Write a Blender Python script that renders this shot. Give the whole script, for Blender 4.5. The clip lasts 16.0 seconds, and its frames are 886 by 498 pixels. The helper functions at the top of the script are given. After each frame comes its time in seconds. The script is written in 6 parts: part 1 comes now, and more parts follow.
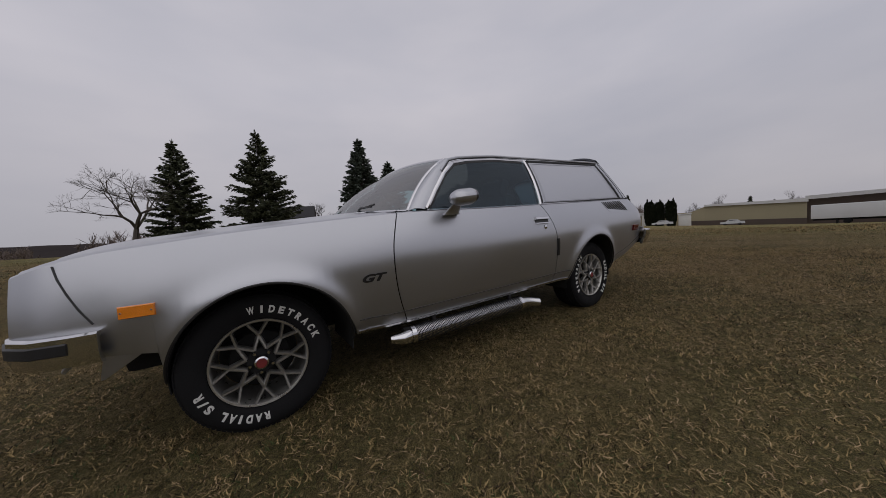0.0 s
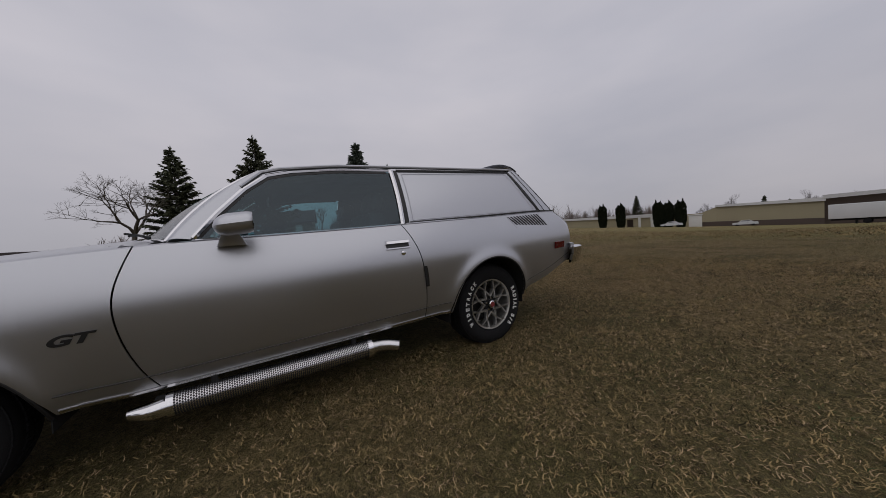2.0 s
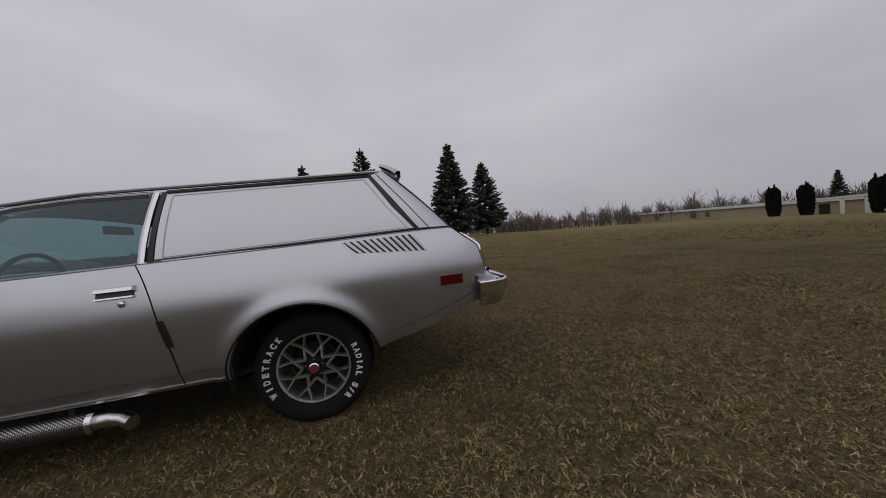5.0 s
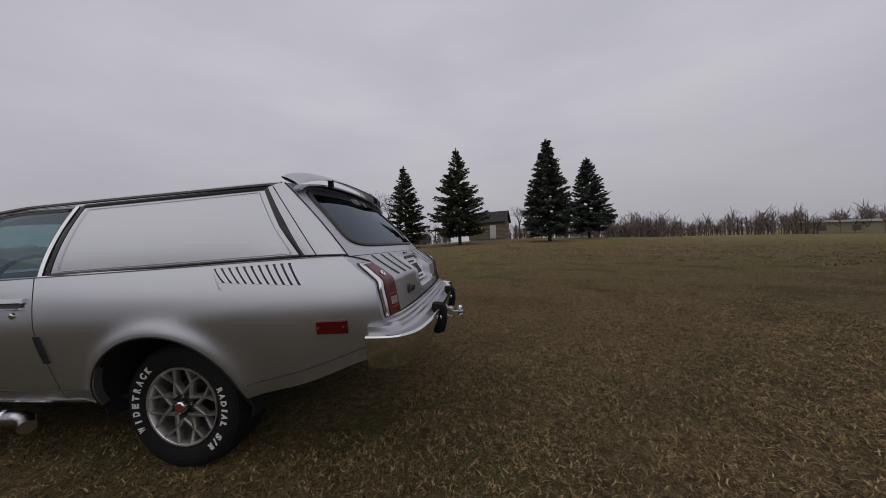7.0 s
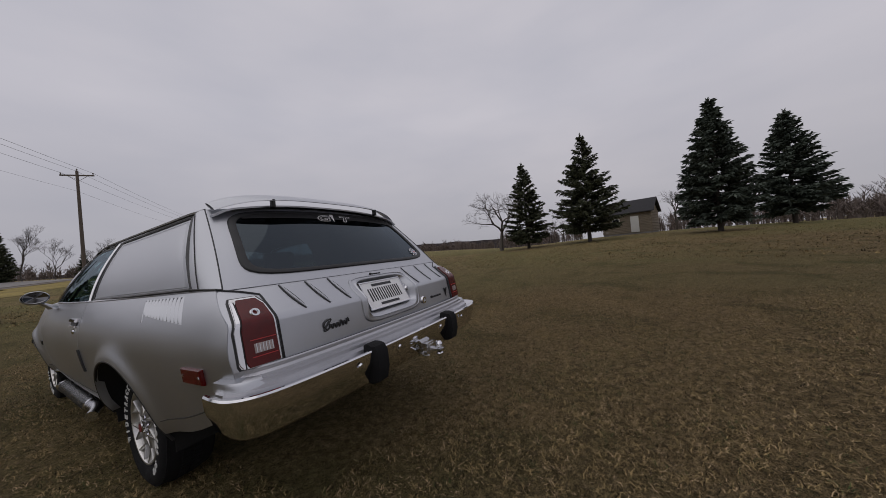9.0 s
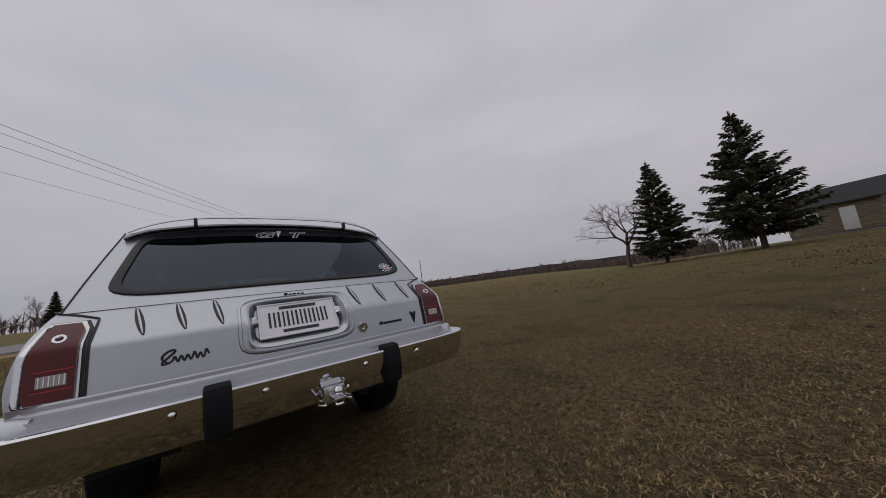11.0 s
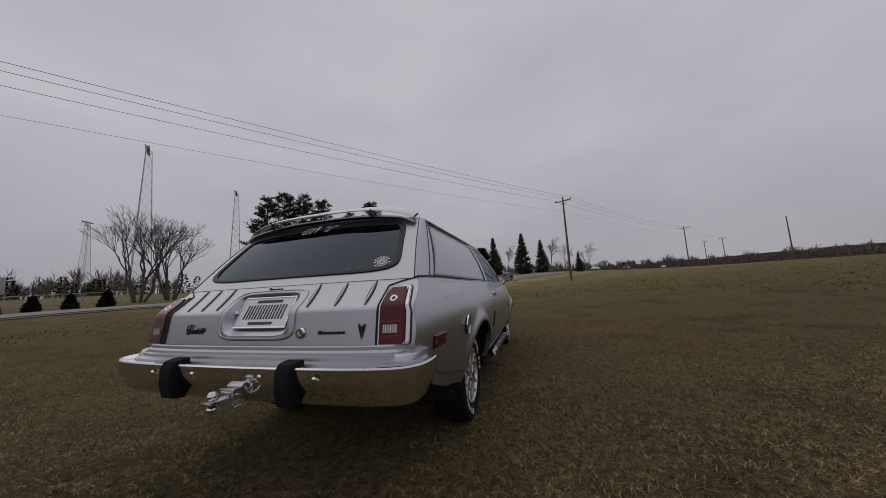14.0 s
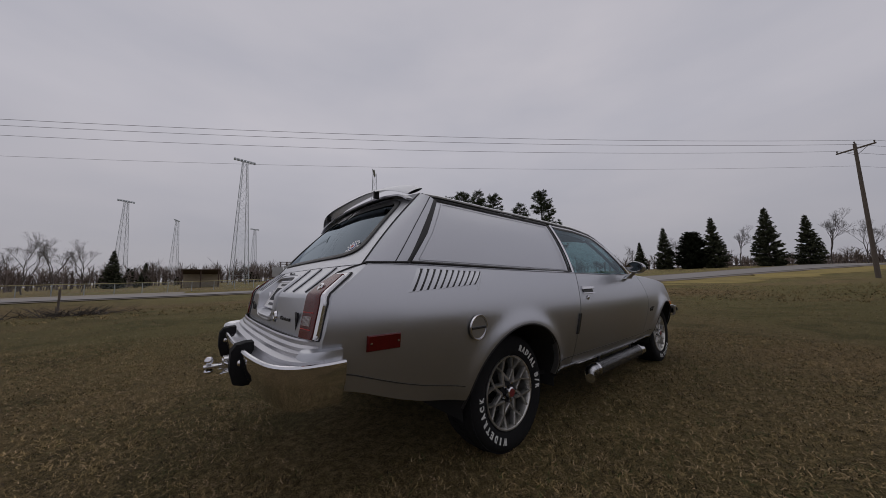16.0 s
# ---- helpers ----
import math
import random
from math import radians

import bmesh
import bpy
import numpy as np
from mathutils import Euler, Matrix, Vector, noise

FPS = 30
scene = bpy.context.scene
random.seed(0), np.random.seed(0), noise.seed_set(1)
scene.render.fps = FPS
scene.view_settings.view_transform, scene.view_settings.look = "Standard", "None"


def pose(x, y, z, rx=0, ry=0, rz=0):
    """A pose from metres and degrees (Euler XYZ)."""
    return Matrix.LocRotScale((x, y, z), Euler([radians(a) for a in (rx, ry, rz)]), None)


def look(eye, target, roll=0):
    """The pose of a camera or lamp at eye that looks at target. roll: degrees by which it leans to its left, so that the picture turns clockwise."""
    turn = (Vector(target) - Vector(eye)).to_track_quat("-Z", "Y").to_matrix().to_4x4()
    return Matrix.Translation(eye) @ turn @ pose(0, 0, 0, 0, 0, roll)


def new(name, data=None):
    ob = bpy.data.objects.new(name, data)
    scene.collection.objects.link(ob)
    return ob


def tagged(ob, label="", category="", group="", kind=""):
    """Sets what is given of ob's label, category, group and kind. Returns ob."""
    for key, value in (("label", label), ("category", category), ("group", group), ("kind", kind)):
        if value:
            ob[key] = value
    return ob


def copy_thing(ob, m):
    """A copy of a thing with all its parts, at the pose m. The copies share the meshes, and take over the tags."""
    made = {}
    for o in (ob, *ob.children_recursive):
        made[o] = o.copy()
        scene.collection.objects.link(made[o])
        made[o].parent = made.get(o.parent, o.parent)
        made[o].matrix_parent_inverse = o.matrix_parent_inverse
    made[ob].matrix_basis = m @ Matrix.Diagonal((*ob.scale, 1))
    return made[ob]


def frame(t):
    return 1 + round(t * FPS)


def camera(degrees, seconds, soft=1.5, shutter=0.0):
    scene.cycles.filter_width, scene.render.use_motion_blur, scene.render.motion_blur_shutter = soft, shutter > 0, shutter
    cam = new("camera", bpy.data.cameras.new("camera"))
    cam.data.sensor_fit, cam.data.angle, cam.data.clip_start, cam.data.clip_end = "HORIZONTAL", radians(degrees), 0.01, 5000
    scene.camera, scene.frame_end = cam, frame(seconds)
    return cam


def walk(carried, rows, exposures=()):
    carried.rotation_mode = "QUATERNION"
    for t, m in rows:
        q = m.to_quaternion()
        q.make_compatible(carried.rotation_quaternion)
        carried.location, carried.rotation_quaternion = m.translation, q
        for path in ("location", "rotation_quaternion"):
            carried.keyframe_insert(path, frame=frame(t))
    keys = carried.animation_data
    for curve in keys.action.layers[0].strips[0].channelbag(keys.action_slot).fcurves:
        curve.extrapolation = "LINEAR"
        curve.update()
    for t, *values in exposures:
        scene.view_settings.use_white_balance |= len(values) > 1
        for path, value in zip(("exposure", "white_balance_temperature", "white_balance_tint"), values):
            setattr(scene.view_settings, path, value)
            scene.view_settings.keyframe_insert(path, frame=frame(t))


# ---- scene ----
cam = camera(112, 16.0, 0.75)
PATH = [
    (0, (0.012, -2.191, 0.768), (1.110, -0.524, 0.630), -4.48),
    (0.5, (0.278, -2.285, 0.810), (1.368, -0.613, 0.684), -4.47),
    (1, (0.505, -2.385, 0.805), (1.579, -0.702, 0.684), -4.45),
    (1.5, (0.798, -2.373, 0.804), (1.862, -0.684, 0.685), -4.60),
    (2, (1.058, -2.388, 0.824), (2.113, -0.694, 0.705), -4.84),
    (2.5, (1.364, -2.486, 0.838), (2.396, -0.777, 0.723), -5.07),
    (3, (1.621, -2.503, 0.842), (2.586, -0.755, 0.728), -5.28),
    (3.5, (1.938, -2.441, 0.843), (2.813, -0.646, 0.739), -5.56),
    (4, (2.240, -2.415, 0.832), (3.021, -0.577, 0.732), -5.58),
    (4.5, (2.543, -2.425, 0.853), (3.131, -0.515, 0.770), -6.08),
    (5, (2.832, -2.362, 0.861), (3.237, -0.405, 0.784), -6.01),
    (5.2, (2.960, -2.303, 0.883), (3.303, -0.336, 0.773), -5.66),
    (7.3, (3.899, -1.849, 0.963), (3.554, 0.121, 0.933), -3.67),
    (7.5, (3.973, -1.785, 0.973), (3.554, 0.170, 0.927), -4.52),
    (8, (4.152, -1.610, 0.963), (3.529, 0.290, 0.933), -5.00),
    (8.5, (4.336, -1.395, 0.949), (3.467, 0.406, 0.980), -6.55),
    (9, (4.493, -1.220, 0.977), (3.460, 0.492, 1.001), -5.38),
    (9.5, (4.654, -0.972, 0.938), (3.505, 0.663, 0.995), -5.71),
    (9.7, (4.697, -0.873, 0.892), (3.486, 0.715, 1.007), -6.27),
    (11.8, (4.837, 0.117, 0.823), (3.056, 0.994, 1.071), -7.04),
    (12, (4.838, 0.233, 0.827), (3.006, 0.996, 1.070), -6.81),
    (12.5, (4.866, 0.530, 0.827), (2.923, 0.921, 1.095), -5.70),
    (13, (4.780, 0.768, 0.845), (2.797, 0.850, 1.098), -4.80),
    (13.5, (4.627, 1.013, 0.861), (2.661, 0.735, 1.107), -4.15),
    (14, (4.486, 1.233, 0.872), (2.588, 0.652, 1.112), -3.23),
    (14.5, (4.416, 1.412, 0.876), (2.598, 0.615, 1.119), -2.97),
    (15, (4.212, 1.546, 0.848), (2.498, 0.543, 1.080), -2.54),
    (15.5, (3.981, 1.637, 0.854), (2.535, 0.274, 1.080), -1.61),
    (16, (3.719, 1.768, 0.837), (2.445, 0.243, 1.060), -1.14),
]
walk(cam, [(t, look(eye, target, roll)) for t, eye, target, roll in PATH], [(0.0, -0.02), (9.5, -0.02), (12.0, -0.13), (16.0, -0.16)])
# ---- world and light: a flat overcast day ----
world = bpy.data.worlds.new("overcast_sky")
scene.world = world
world.use_nodes = True
wn, wl = world.node_tree.nodes, world.node_tree.links
sky = wn.new("ShaderNodeTexSky")
sky.sky_type, sky.sun_disc, sky.sun_elevation, sky.sun_rotation = "NISHITA", False, radians(58), radians(200)
sky_grey = wn.new("ShaderNodeMix")
sky_grey.data_type = "RGBA"
sky_grey.inputs[0].default_value = 0.97
# cloud layer: soft, low-contrast banks over the whole dome
w_geo = wn.new("ShaderNodeTexCoord")
w_map = wn.new("ShaderNodeMapping")
w_map.inputs["Scale"].default_value = (1.0, 1.0, 3.0)
w_noise = wn.new("ShaderNodeTexNoise")
w_noise.inputs["Scale"].default_value, w_noise.inputs["Detail"].default_value = 1.6, 4.0
w_ramp = wn.new("ShaderNodeValToRGB")
w_ramp.color_ramp.elements[0].position, w_ramp.color_ramp.elements[1].position = 0.25, 0.75
w_ramp.color_ramp.elements[0].color, w_ramp.color_ramp.elements[1].color = (4.35, 4.35, 4.95, 1), (5.65, 5.42, 5.85, 1)
wl.new(w_geo.outputs["Generated"], w_map.inputs[0])
wl.new(w_map.outputs[0], w_noise.inputs[0])
wl.new(w_noise.outputs[0], w_ramp.inputs[0])
wl.new(sky.outputs[0], sky_grey.inputs[6])
wl.new(w_ramp.outputs[0], sky_grey.inputs[7])
w_sep, w_dim, w_mul = wn.new("ShaderNodeSeparateXYZ"), wn.new("ShaderNodeMapRange"), wn.new("ShaderNodeVectorMath")
w_dim.inputs[1].default_value, w_dim.inputs[2].default_value, w_dim.inputs[3].default_value, w_dim.inputs[4].default_value = 0.0, 0.40, 0.76, 1.05
w_mul.operation = "SCALE"
wl.new(w_geo.outputs["Generated"], w_sep.inputs[0])
wl.new(w_sep.outputs[2], w_dim.inputs[0])
wl.new(sky_grey.outputs[2], w_mul.inputs[0])
wl.new(w_dim.outputs[0], w_mul.inputs["Scale"])
wl.new(w_mul.outputs[0], wn["Background"].inputs[0])
wn["Background"].inputs[1].default_value = 0.1
sun = new("sun", bpy.data.lights.new("sun", "SUN"))
sun.data.energy, sun.data.angle, sun.data.color = 0.6, radians(100), (1.0, 0.96, 0.9)
sun.matrix_world = look((-6, -10, 19), (0, 0, 0))


# ---- materials ----
def mat(name, color, rough=0.5, metal=0.0, vary=0.15, scale=8.0, fine=120.0, bump=0.0, coat=0.0, color2=None, island=0.0, coord="Object", spec=0.5, stretch=(1, 1, 1)):
    """A painted, grown or worn surface: two scales of variation in colour and roughness, fine relief."""
    m = bpy.data.materials.new(name)
    m.use_nodes = True
    n, l = m.node_tree.nodes, m.node_tree.links
    b = n["Principled BSDF"]
    b.inputs["Metallic"].default_value, b.inputs["Coat Weight"].default_value = metal, coat
    b.inputs["Coat Roughness"].default_value, b.inputs["Specular IOR Level"].default_value = 0.08, spec
    tc, mp = n.new("ShaderNodeTexCoord"), n.new("ShaderNodeMapping")
    mp.inputs["Scale"].default_value = stretch
    l.new(tc.outputs[coord], mp.inputs[0])
    big, small = n.new("ShaderNodeTexNoise"), n.new("ShaderNodeTexNoise")
    for t, s, d in ((big, scale, 4), (small, fine, 3)):
        t.inputs["Scale"].default_value, t.inputs["Detail"].default_value = s, d
        l.new(mp.outputs[0], t.inputs[0])
    add = n.new("ShaderNodeMath")
    add.operation = "ADD"
    l.new(big.outputs[0], add.inputs[0]), l.new(small.outputs[0], add.inputs[1])
    if island:
        g, mul, add2 = n.new("ShaderNodeNewGeometry"), n.new("ShaderNodeMath"), n.new("ShaderNodeMath")
        mul.operation, add2.operation = "MULTIPLY_ADD", "ADD"
        mul.inputs[1].default_value, mul.inputs[2].default_value = island * 2, -island
        l.new(g.outputs["Random Per Island"], mul.inputs[0])
        l.new(add.outputs[0], add2.inputs[0]), l.new(mul.outputs[0], add2.inputs[1])
        add = add2
    mr = n.new("ShaderNodeMapRange")
    mr.inputs[1].default_value, mr.inputs[2].default_value = 0.6, 1.4
    l.new(add.outputs[0], mr.inputs[0])
    mix = n.new("ShaderNodeMix")
    mix.data_type = "RGBA"
    c2 = color2 or tuple(c * (1 - vary) for c in color)
    c1 = color if color2 else tuple(min(1, c * (1 + vary)) for c in color)
    mix.inputs[6].default_value, mix.inputs[7].default_value = (*c2, 1), (*c1, 1)
    l.new(mr.outputs[0], mix.inputs[0]), l.new(mix.outputs[2], b.inputs["Base Color"])
    rr = n.new("ShaderNodeMapRange")
    rr.inputs[1].default_value, rr.inputs[2].default_value = 0.3, 0.7
    rr.inputs[3].default_value, rr.inputs[4].default_value = rough * 0.88, min(1, rough * 1.12)
    l.new(big.outputs[0], rr.inputs[0]), l.new(rr.outputs[0], b.inputs["Roughness"])
    if bump:
        bp = n.new("ShaderNodeBump")
        bp.inputs["Strength"].default_value, bp.inputs["Distance"].default_value = min(1, bump), 0.01
        l.new(small.outputs[0], bp.inputs["Height"]), l.new(bp.outputs[0], b.inputs["Normal"])
    return m


def glass_mat(name, tint, gloss=0.02, shine=0.06, graze=0.85, coat=(0.8, 0.8, 0.8)):
    """A thin pane: tinted see-through with a sharp surface reflection."""
    m = bpy.data.materials.new(name)
    m.use_nodes = True
    n, l = m.node_tree.nodes, m.node_tree.links
    n.remove(n["Principled BSDF"])
    tr, gl, lw, pw, ma, mx = n.new("ShaderNodeBsdfTransparent"), n.new("ShaderNodeBsdfGlossy"), n.new("ShaderNodeLayerWeight"), n.new("ShaderNodeMath"), n.new("ShaderNodeMath"), n.new("ShaderNodeMixShader")
    tr.inputs[0].default_value = (*tint, 1)
    gl.inputs["Roughness"].default_value, gl.inputs["Color"].default_value = gloss, (*coat, 1)
    lw.inputs[0].default_value = 0.5
    pw.operation, ma.operation = "POWER", "MULTIPLY_ADD"
    pw.inputs[1].default_value, ma.inputs[1].default_value, ma.inputs[2].default_value = 4.0, graze, shine
    l.new(lw.outputs["Facing"], pw.inputs[0]), l.new(pw.outputs[0], ma.inputs[0])
    l.new(ma.outputs[0], mx.inputs[0]), l.new(tr.outputs[0], mx.inputs[1]), l.new(gl.outputs[0], mx.inputs[2])
    l.new(mx.outputs[0], n["Material Output"].inputs[0])
    return m


SILVER = mat("silver_paint", (0.475, 0.485, 0.515), 0.35, 0.92, 0.05, 1.5, 900, 0.012, 0.25)
PANEL = mat("satin_silver_insert", (0.51, 0.52, 0.55), 0.34, 0.85, 0.03, 1.2, 600, 0.02, 0.1)
CHROME = mat("chrome", (0.69, 0.69, 0.71), 0.09, 1.0, 0.04, 6, 200)
DULLCHROME = mat("dull_chrome", (0.62, 0.62, 0.63), 0.24, 1.0, 0.08, 9, 300)
ALLOY = mat("cast_alloy", (0.62, 0.61, 0.585), 0.30, 0.9, 0.12, 30, 400, 0.05)
SPOKE = mat("dull_cast_spokes", (0.45, 0.445, 0.43), 0.33, 0.9, 0.25, 24, 300, 0.06)
RUBBER = mat("tyre_rubber", (0.010, 0.010, 0.011), 0.85, 0, 0.3, 14, 260, 0.25, spec=0.2)
BLACK = mat("black_trim", (0.012, 0.012, 0.013), 0.5, 0, 0.2, 20, 300, 0.05)
DARK = mat("dark_underbody", (0.008, 0.008, 0.008), 0.9, 0, 0.4, 6, 90, 0.2)
LETTER = mat("raised_white_letters", (0.62, 0.62, 0.60), 0.7, 0, 0.1, 40, 300)
WHITE = mat("white_decal", (0.75, 0.75, 0.76), 0.5, 0, 0.04, 30, 300)
RED = mat("red_lens", (0.085, 0.004, 0.004), 0.2, 0, 0.3, 30, 240, 0.12, 0.1, spec=0.35)
EMBLEM = mat("dull_red_emblem", (0.16, 0.018, 0.018), 0.5, 0, 0.2, 30, 240)
REDDARK = mat("red_decal", (0.40, 0.02, 0.02), 0.5, 0, 0.1, 30, 240)
BLUE = mat("blue_decal", (0.03, 0.05, 0.22), 0.5, 0, 0.1, 30, 240)
AMBER = mat("amber_lens", (0.75, 0.22, 0.01), 0.18, 0, 0.15, 40, 300, 0.12, 0.6)
CLEARLENS = mat("reversing_lens", (0.36, 0.29, 0.28), 0.25, 0, 0.2, 90, 320, 0.2, 0.5)
PLATE = mat("plate_enamel", (0.76, 0.76, 0.77), 0.4, 0, 0.06, 10, 200)
INK = mat("dark_ink", (0.02, 0.02, 0.025), 0.5, 0, 0.1, 30, 200)
VINYL = mat("black_vinyl", (0.02, 0.02, 0.022), 0.55, 0, 0.2, 12, 200, 0.15)
CARD = mat("white_card", (0.7, 0.7, 0.68), 0.8, 0, 0.08, 6, 80)
MIRRORG = mat("dim_mirror", (0.22, 0.22, 0.23), 0.05, 1.0, 0.05, 5, 60)
FILLER = mat("ridged_filler", (0.42, 0.42, 0.45), 0.32, 0.6, 0.12, 12, 300, 0.03, 0.2, stretch=(1, 0.15, 3))
GLASS = glass_mat("tinted_glass", (0.32, 0.49, 0.52), 0.02, 0.075, 0.45, (0.68, 0.80, 0.88))
SCREEN = glass_mat("windscreen_glass", (0.54, 0.66, 0.65), 0.02, 0.28, 0.40)
BACKGLASS = glass_mat("dark_rear_glass", (0.06, 0.085, 0.105), 0.02, 0.07, 0.5, (0.72, 0.84, 0.95))


CLEARPANE = bpy.data.materials.new("clear_inner_face")
CLEARPANE.use_nodes = True
cn = CLEARPANE.node_tree.nodes
cn.remove(cn["Principled BSDF"])
CLEARPANE.node_tree.links.new(cn.new("ShaderNodeBsdfTransparent").outputs[0], cn["Material Output"].inputs[0])


def one_gloss(pane, outward):
    """Leave the shine on a pane's outer face alone; the inner face is clear."""
    pane.data.materials.append(CLEARPANE)
    outward = Vector(outward)
    bm = bmesh.new()
    bm.from_mesh(pane.data)
    bmesh.ops.recalc_face_normals(bm, faces=bm.faces[:])
    for f in bm.faces:
        f.material_index = 0 if f.normal.dot(outward) > 0 else 1
    bm.to_mesh(pane.data)
    bm.free()


# ---- mesh helpers ----
def obj(name, bm, material, smooth=True, sharp=32):
    me = bpy.data.meshes.new(name)
    bm.to_mesh(me)
    bm.free()
    me.materials.append(material)
    if smooth:
        me.shade_smooth()
        me.set_sharp_from_angle(angle=radians(sharp))
    else:
        me.shade_flat()
    return new(name, me)


def part(name, bm, material, parent, label="", smooth=True, sharp=32):
    ob = obj(name, bm, material, smooth, sharp)
    ob.parent = parent
    if label:
        tagged(ob, label)
    return ob


def empty(name, m=None, **tags):
    ob = new(name)
    ob.empty_display_size = 0.1
    if m is not None:
        ob.matrix_world = m
    return tagged(ob, **tags)


def thicken(bm, faces, thick):
    """Give a sheet body on the side that faces the middle of the car."""
    bm.normal_update()
    mid, out = Vector(), Vector()
    for f in faces:
        mid += f.calc_center_median()
        out += f.normal * f.calc_area()
    side = 1 if out.dot(mid / len(faces) - Vector((1.6, 0, 0.55))) >= 0 else -1
    bmesh.ops.solidify(bm, geom=faces, thickness=abs(thick) * side)


def grid(fn, nu, nv, thick=0.0, bm=None):
    """A sheet over u, v in 0..1, given body by thick."""
    bm = bm or bmesh.new()
    vs = [[bm.verts.new(fn(i / nu, j / nv)) for j in range(nv + 1)] for i in range(nu + 1)]
    fs = [bm.faces.new((vs[i][j], vs[i + 1][j], vs[i + 1][j + 1], vs[i][j + 1])) for i in range(nu) for j in range(nv)]
    if thick:
        thicken(bm, fs, thick)
    return bm


def loft(rings, closed=True, caps=True, bm=None):
    """Skin over rings of points of equal count."""
    bm = bm or bmesh.new()
    vr = [[bm.verts.new(p) for p in r] for r in rings]
    n = len(rings[0])
    for a, b in zip(vr, vr[1:]):
        for i in range(n if closed else n - 1):
            bm.faces.new((a[i], a[(i + 1) % n], b[(i + 1) % n], b[i]))
    if caps and closed:
        bm.faces.new(vr[0][::-1]), bm.faces.new(vr[-1])
    return bm


def tube(points, radii, sides=10, bm=None, caps=True):
    """A round bar through points, with a radius at each."""
    pts = [Vector(p) for p in points]
    if not hasattr(radii, "__len__"):
        radii = [radii] * len(pts)
    rings, side = [], None
    for i, p in enumerate(pts):
        d = (pts[min(i + 1, len(pts) - 1)] - pts[max(i - 1, 0)]).normalized()
        side = (side - d * side.dot(d)) if side else d.orthogonal()
        side.normalize()
        up = d.cross(side)
        rings.append([p + (side * math.cos(a) + up * math.sin(a)) * radii[i] for a in (2 * math.pi * k / sides for k in range(sides))])
    return loft(rings, True, caps, bm)


def cuboid(x0, x1, y0, y1, z0, z1, bevel=0.0, seg=2, bm=None, m=None):
    own = bmesh.new()
    bmesh.ops.create_cube(own, size=1, matrix=Matrix.LocRotScale(((x0 + x1) / 2, (y0 + y1) / 2, (z0 + z1) / 2), None, (x1 - x0, y1 - y0, z1 - z0)))
    if bevel:
        bmesh.ops.bevel(own, geom=own.edges[:], offset=bevel, segments=seg, affect="EDGES", profile=0.6)
    if m is not None:
        own.transform(m)
    if bm is None:
        return own
    return merge(bm, own)


def merge(bm, other):
    me = bpy.data.meshes.new("tmp")
    other.to_mesh(me)
    other.free()
    bm.from_mesh(me)
    bpy.data.meshes.remove(me)
    return bm


def lathe(profile, n=40, axis="y", close=False):
    """Turn (radius, along) pairs round an axis."""
    rings = []
    for k in range(n):
        a = 2 * math.pi * k / n
        c, s = math.cos(a), math.sin(a)
        rings.append([(r * c, h, r * s) if axis == "y" else (h, r * c, r * s) if axis == "x" else (r * c, r * s, h) for r, h in profile])
    rings.append(rings[0])
    bm = loft(rings, close, False)
    bmesh.ops.remove_doubles(bm, verts=bm.verts[:], dist=1e-5)
    bmesh.ops.recalc_face_normals(bm, faces=bm.faces[:])
    return bm


def slab(fn, nu, nv, back):
    """A closed sheet over u, v in 0..1 with body towards a vector."""
    back = Vector(back)
    rings = []
    for j in range(nv + 1):
        front = [Vector(fn(i / nu, j / nv)) for i in range(nu + 1)]
        rings.append(front + [p + back for p in front[::-1]])
    return loft(rings, True, True)


def interp(table, x):
    xs, ys = zip(*table)
    return float(np.interp(x, xs, ys))


def smooth_table(table):
    """A table of pairs as a smooth curve."""
    xs, ys = [np.array(v, float) for v in zip(*table)]
    m = np.gradient(ys, xs)

    def f(x):
        x = min(max(x, xs[0]), xs[-1])
        i = min(max(int(np.searchsorted(xs, x)) - 1, 0), len(xs) - 2)
        h = xs[i + 1] - xs[i]
        t = (x - xs[i]) / h
        return float((2 * t**3 - 3 * t**2 + 1) * ys[i] + (t**3 - 2 * t**2 + t) * h * m[i] + (3 * t**2 - 2 * t**3) * ys[i + 1] + (t**3 - t**2) * h * m[i + 1])

    return f


def text_mesh(body, size, depth, shear=0.0, bold=0.0, line=0.0):
    """Letters in the xy plane, standing on x from 0; line: drawn as outlines of that half width. The width is returned too."""
    cu = bpy.data.curves.new("tmp", "FONT")
    cu.body, cu.size, cu.extrude, cu.shear, cu.offset = body, size, depth, shear, bold
    if line:
        cu.fill_mode, cu.extrude, cu.bevel_depth, cu.bevel_resolution = "NONE", 0.0, line, 0
    ob = bpy.data.objects.new("tmp", cu)
    me = bpy.data.meshes.new_from_object(ob)
    bm = bmesh.new()
    bm.from_mesh(me)
    bpy.data.objects.remove(ob), bpy.data.curves.remove(cu), bpy.data.meshes.remove(me)
    w = max((v.co.x for v in bm.verts), default=0)
    return bm, w


# ---- ground: a mown field, level under the car, rising and falling gently outwards ----
HUB = Vector((1.6, 0.0))


def ring_table(pairs):
    xs = np.radians([p[0] for p in pairs])
    ys = np.array([p[1] for p in pairs], float)
    a = np.linspace(-math.pi, math.pi, 361)
    y = np.interp(a, xs, ys)[:-1]
    k = np.exp(-((np.arange(-18, 19) / 6.0) ** 2))
    y = np.convolve(np.r_[y[-18:], y, y[:18]], k / k.sum(), "valid")
    return lambda b: np.interp(b, a, np.r_[y, y[:1]])


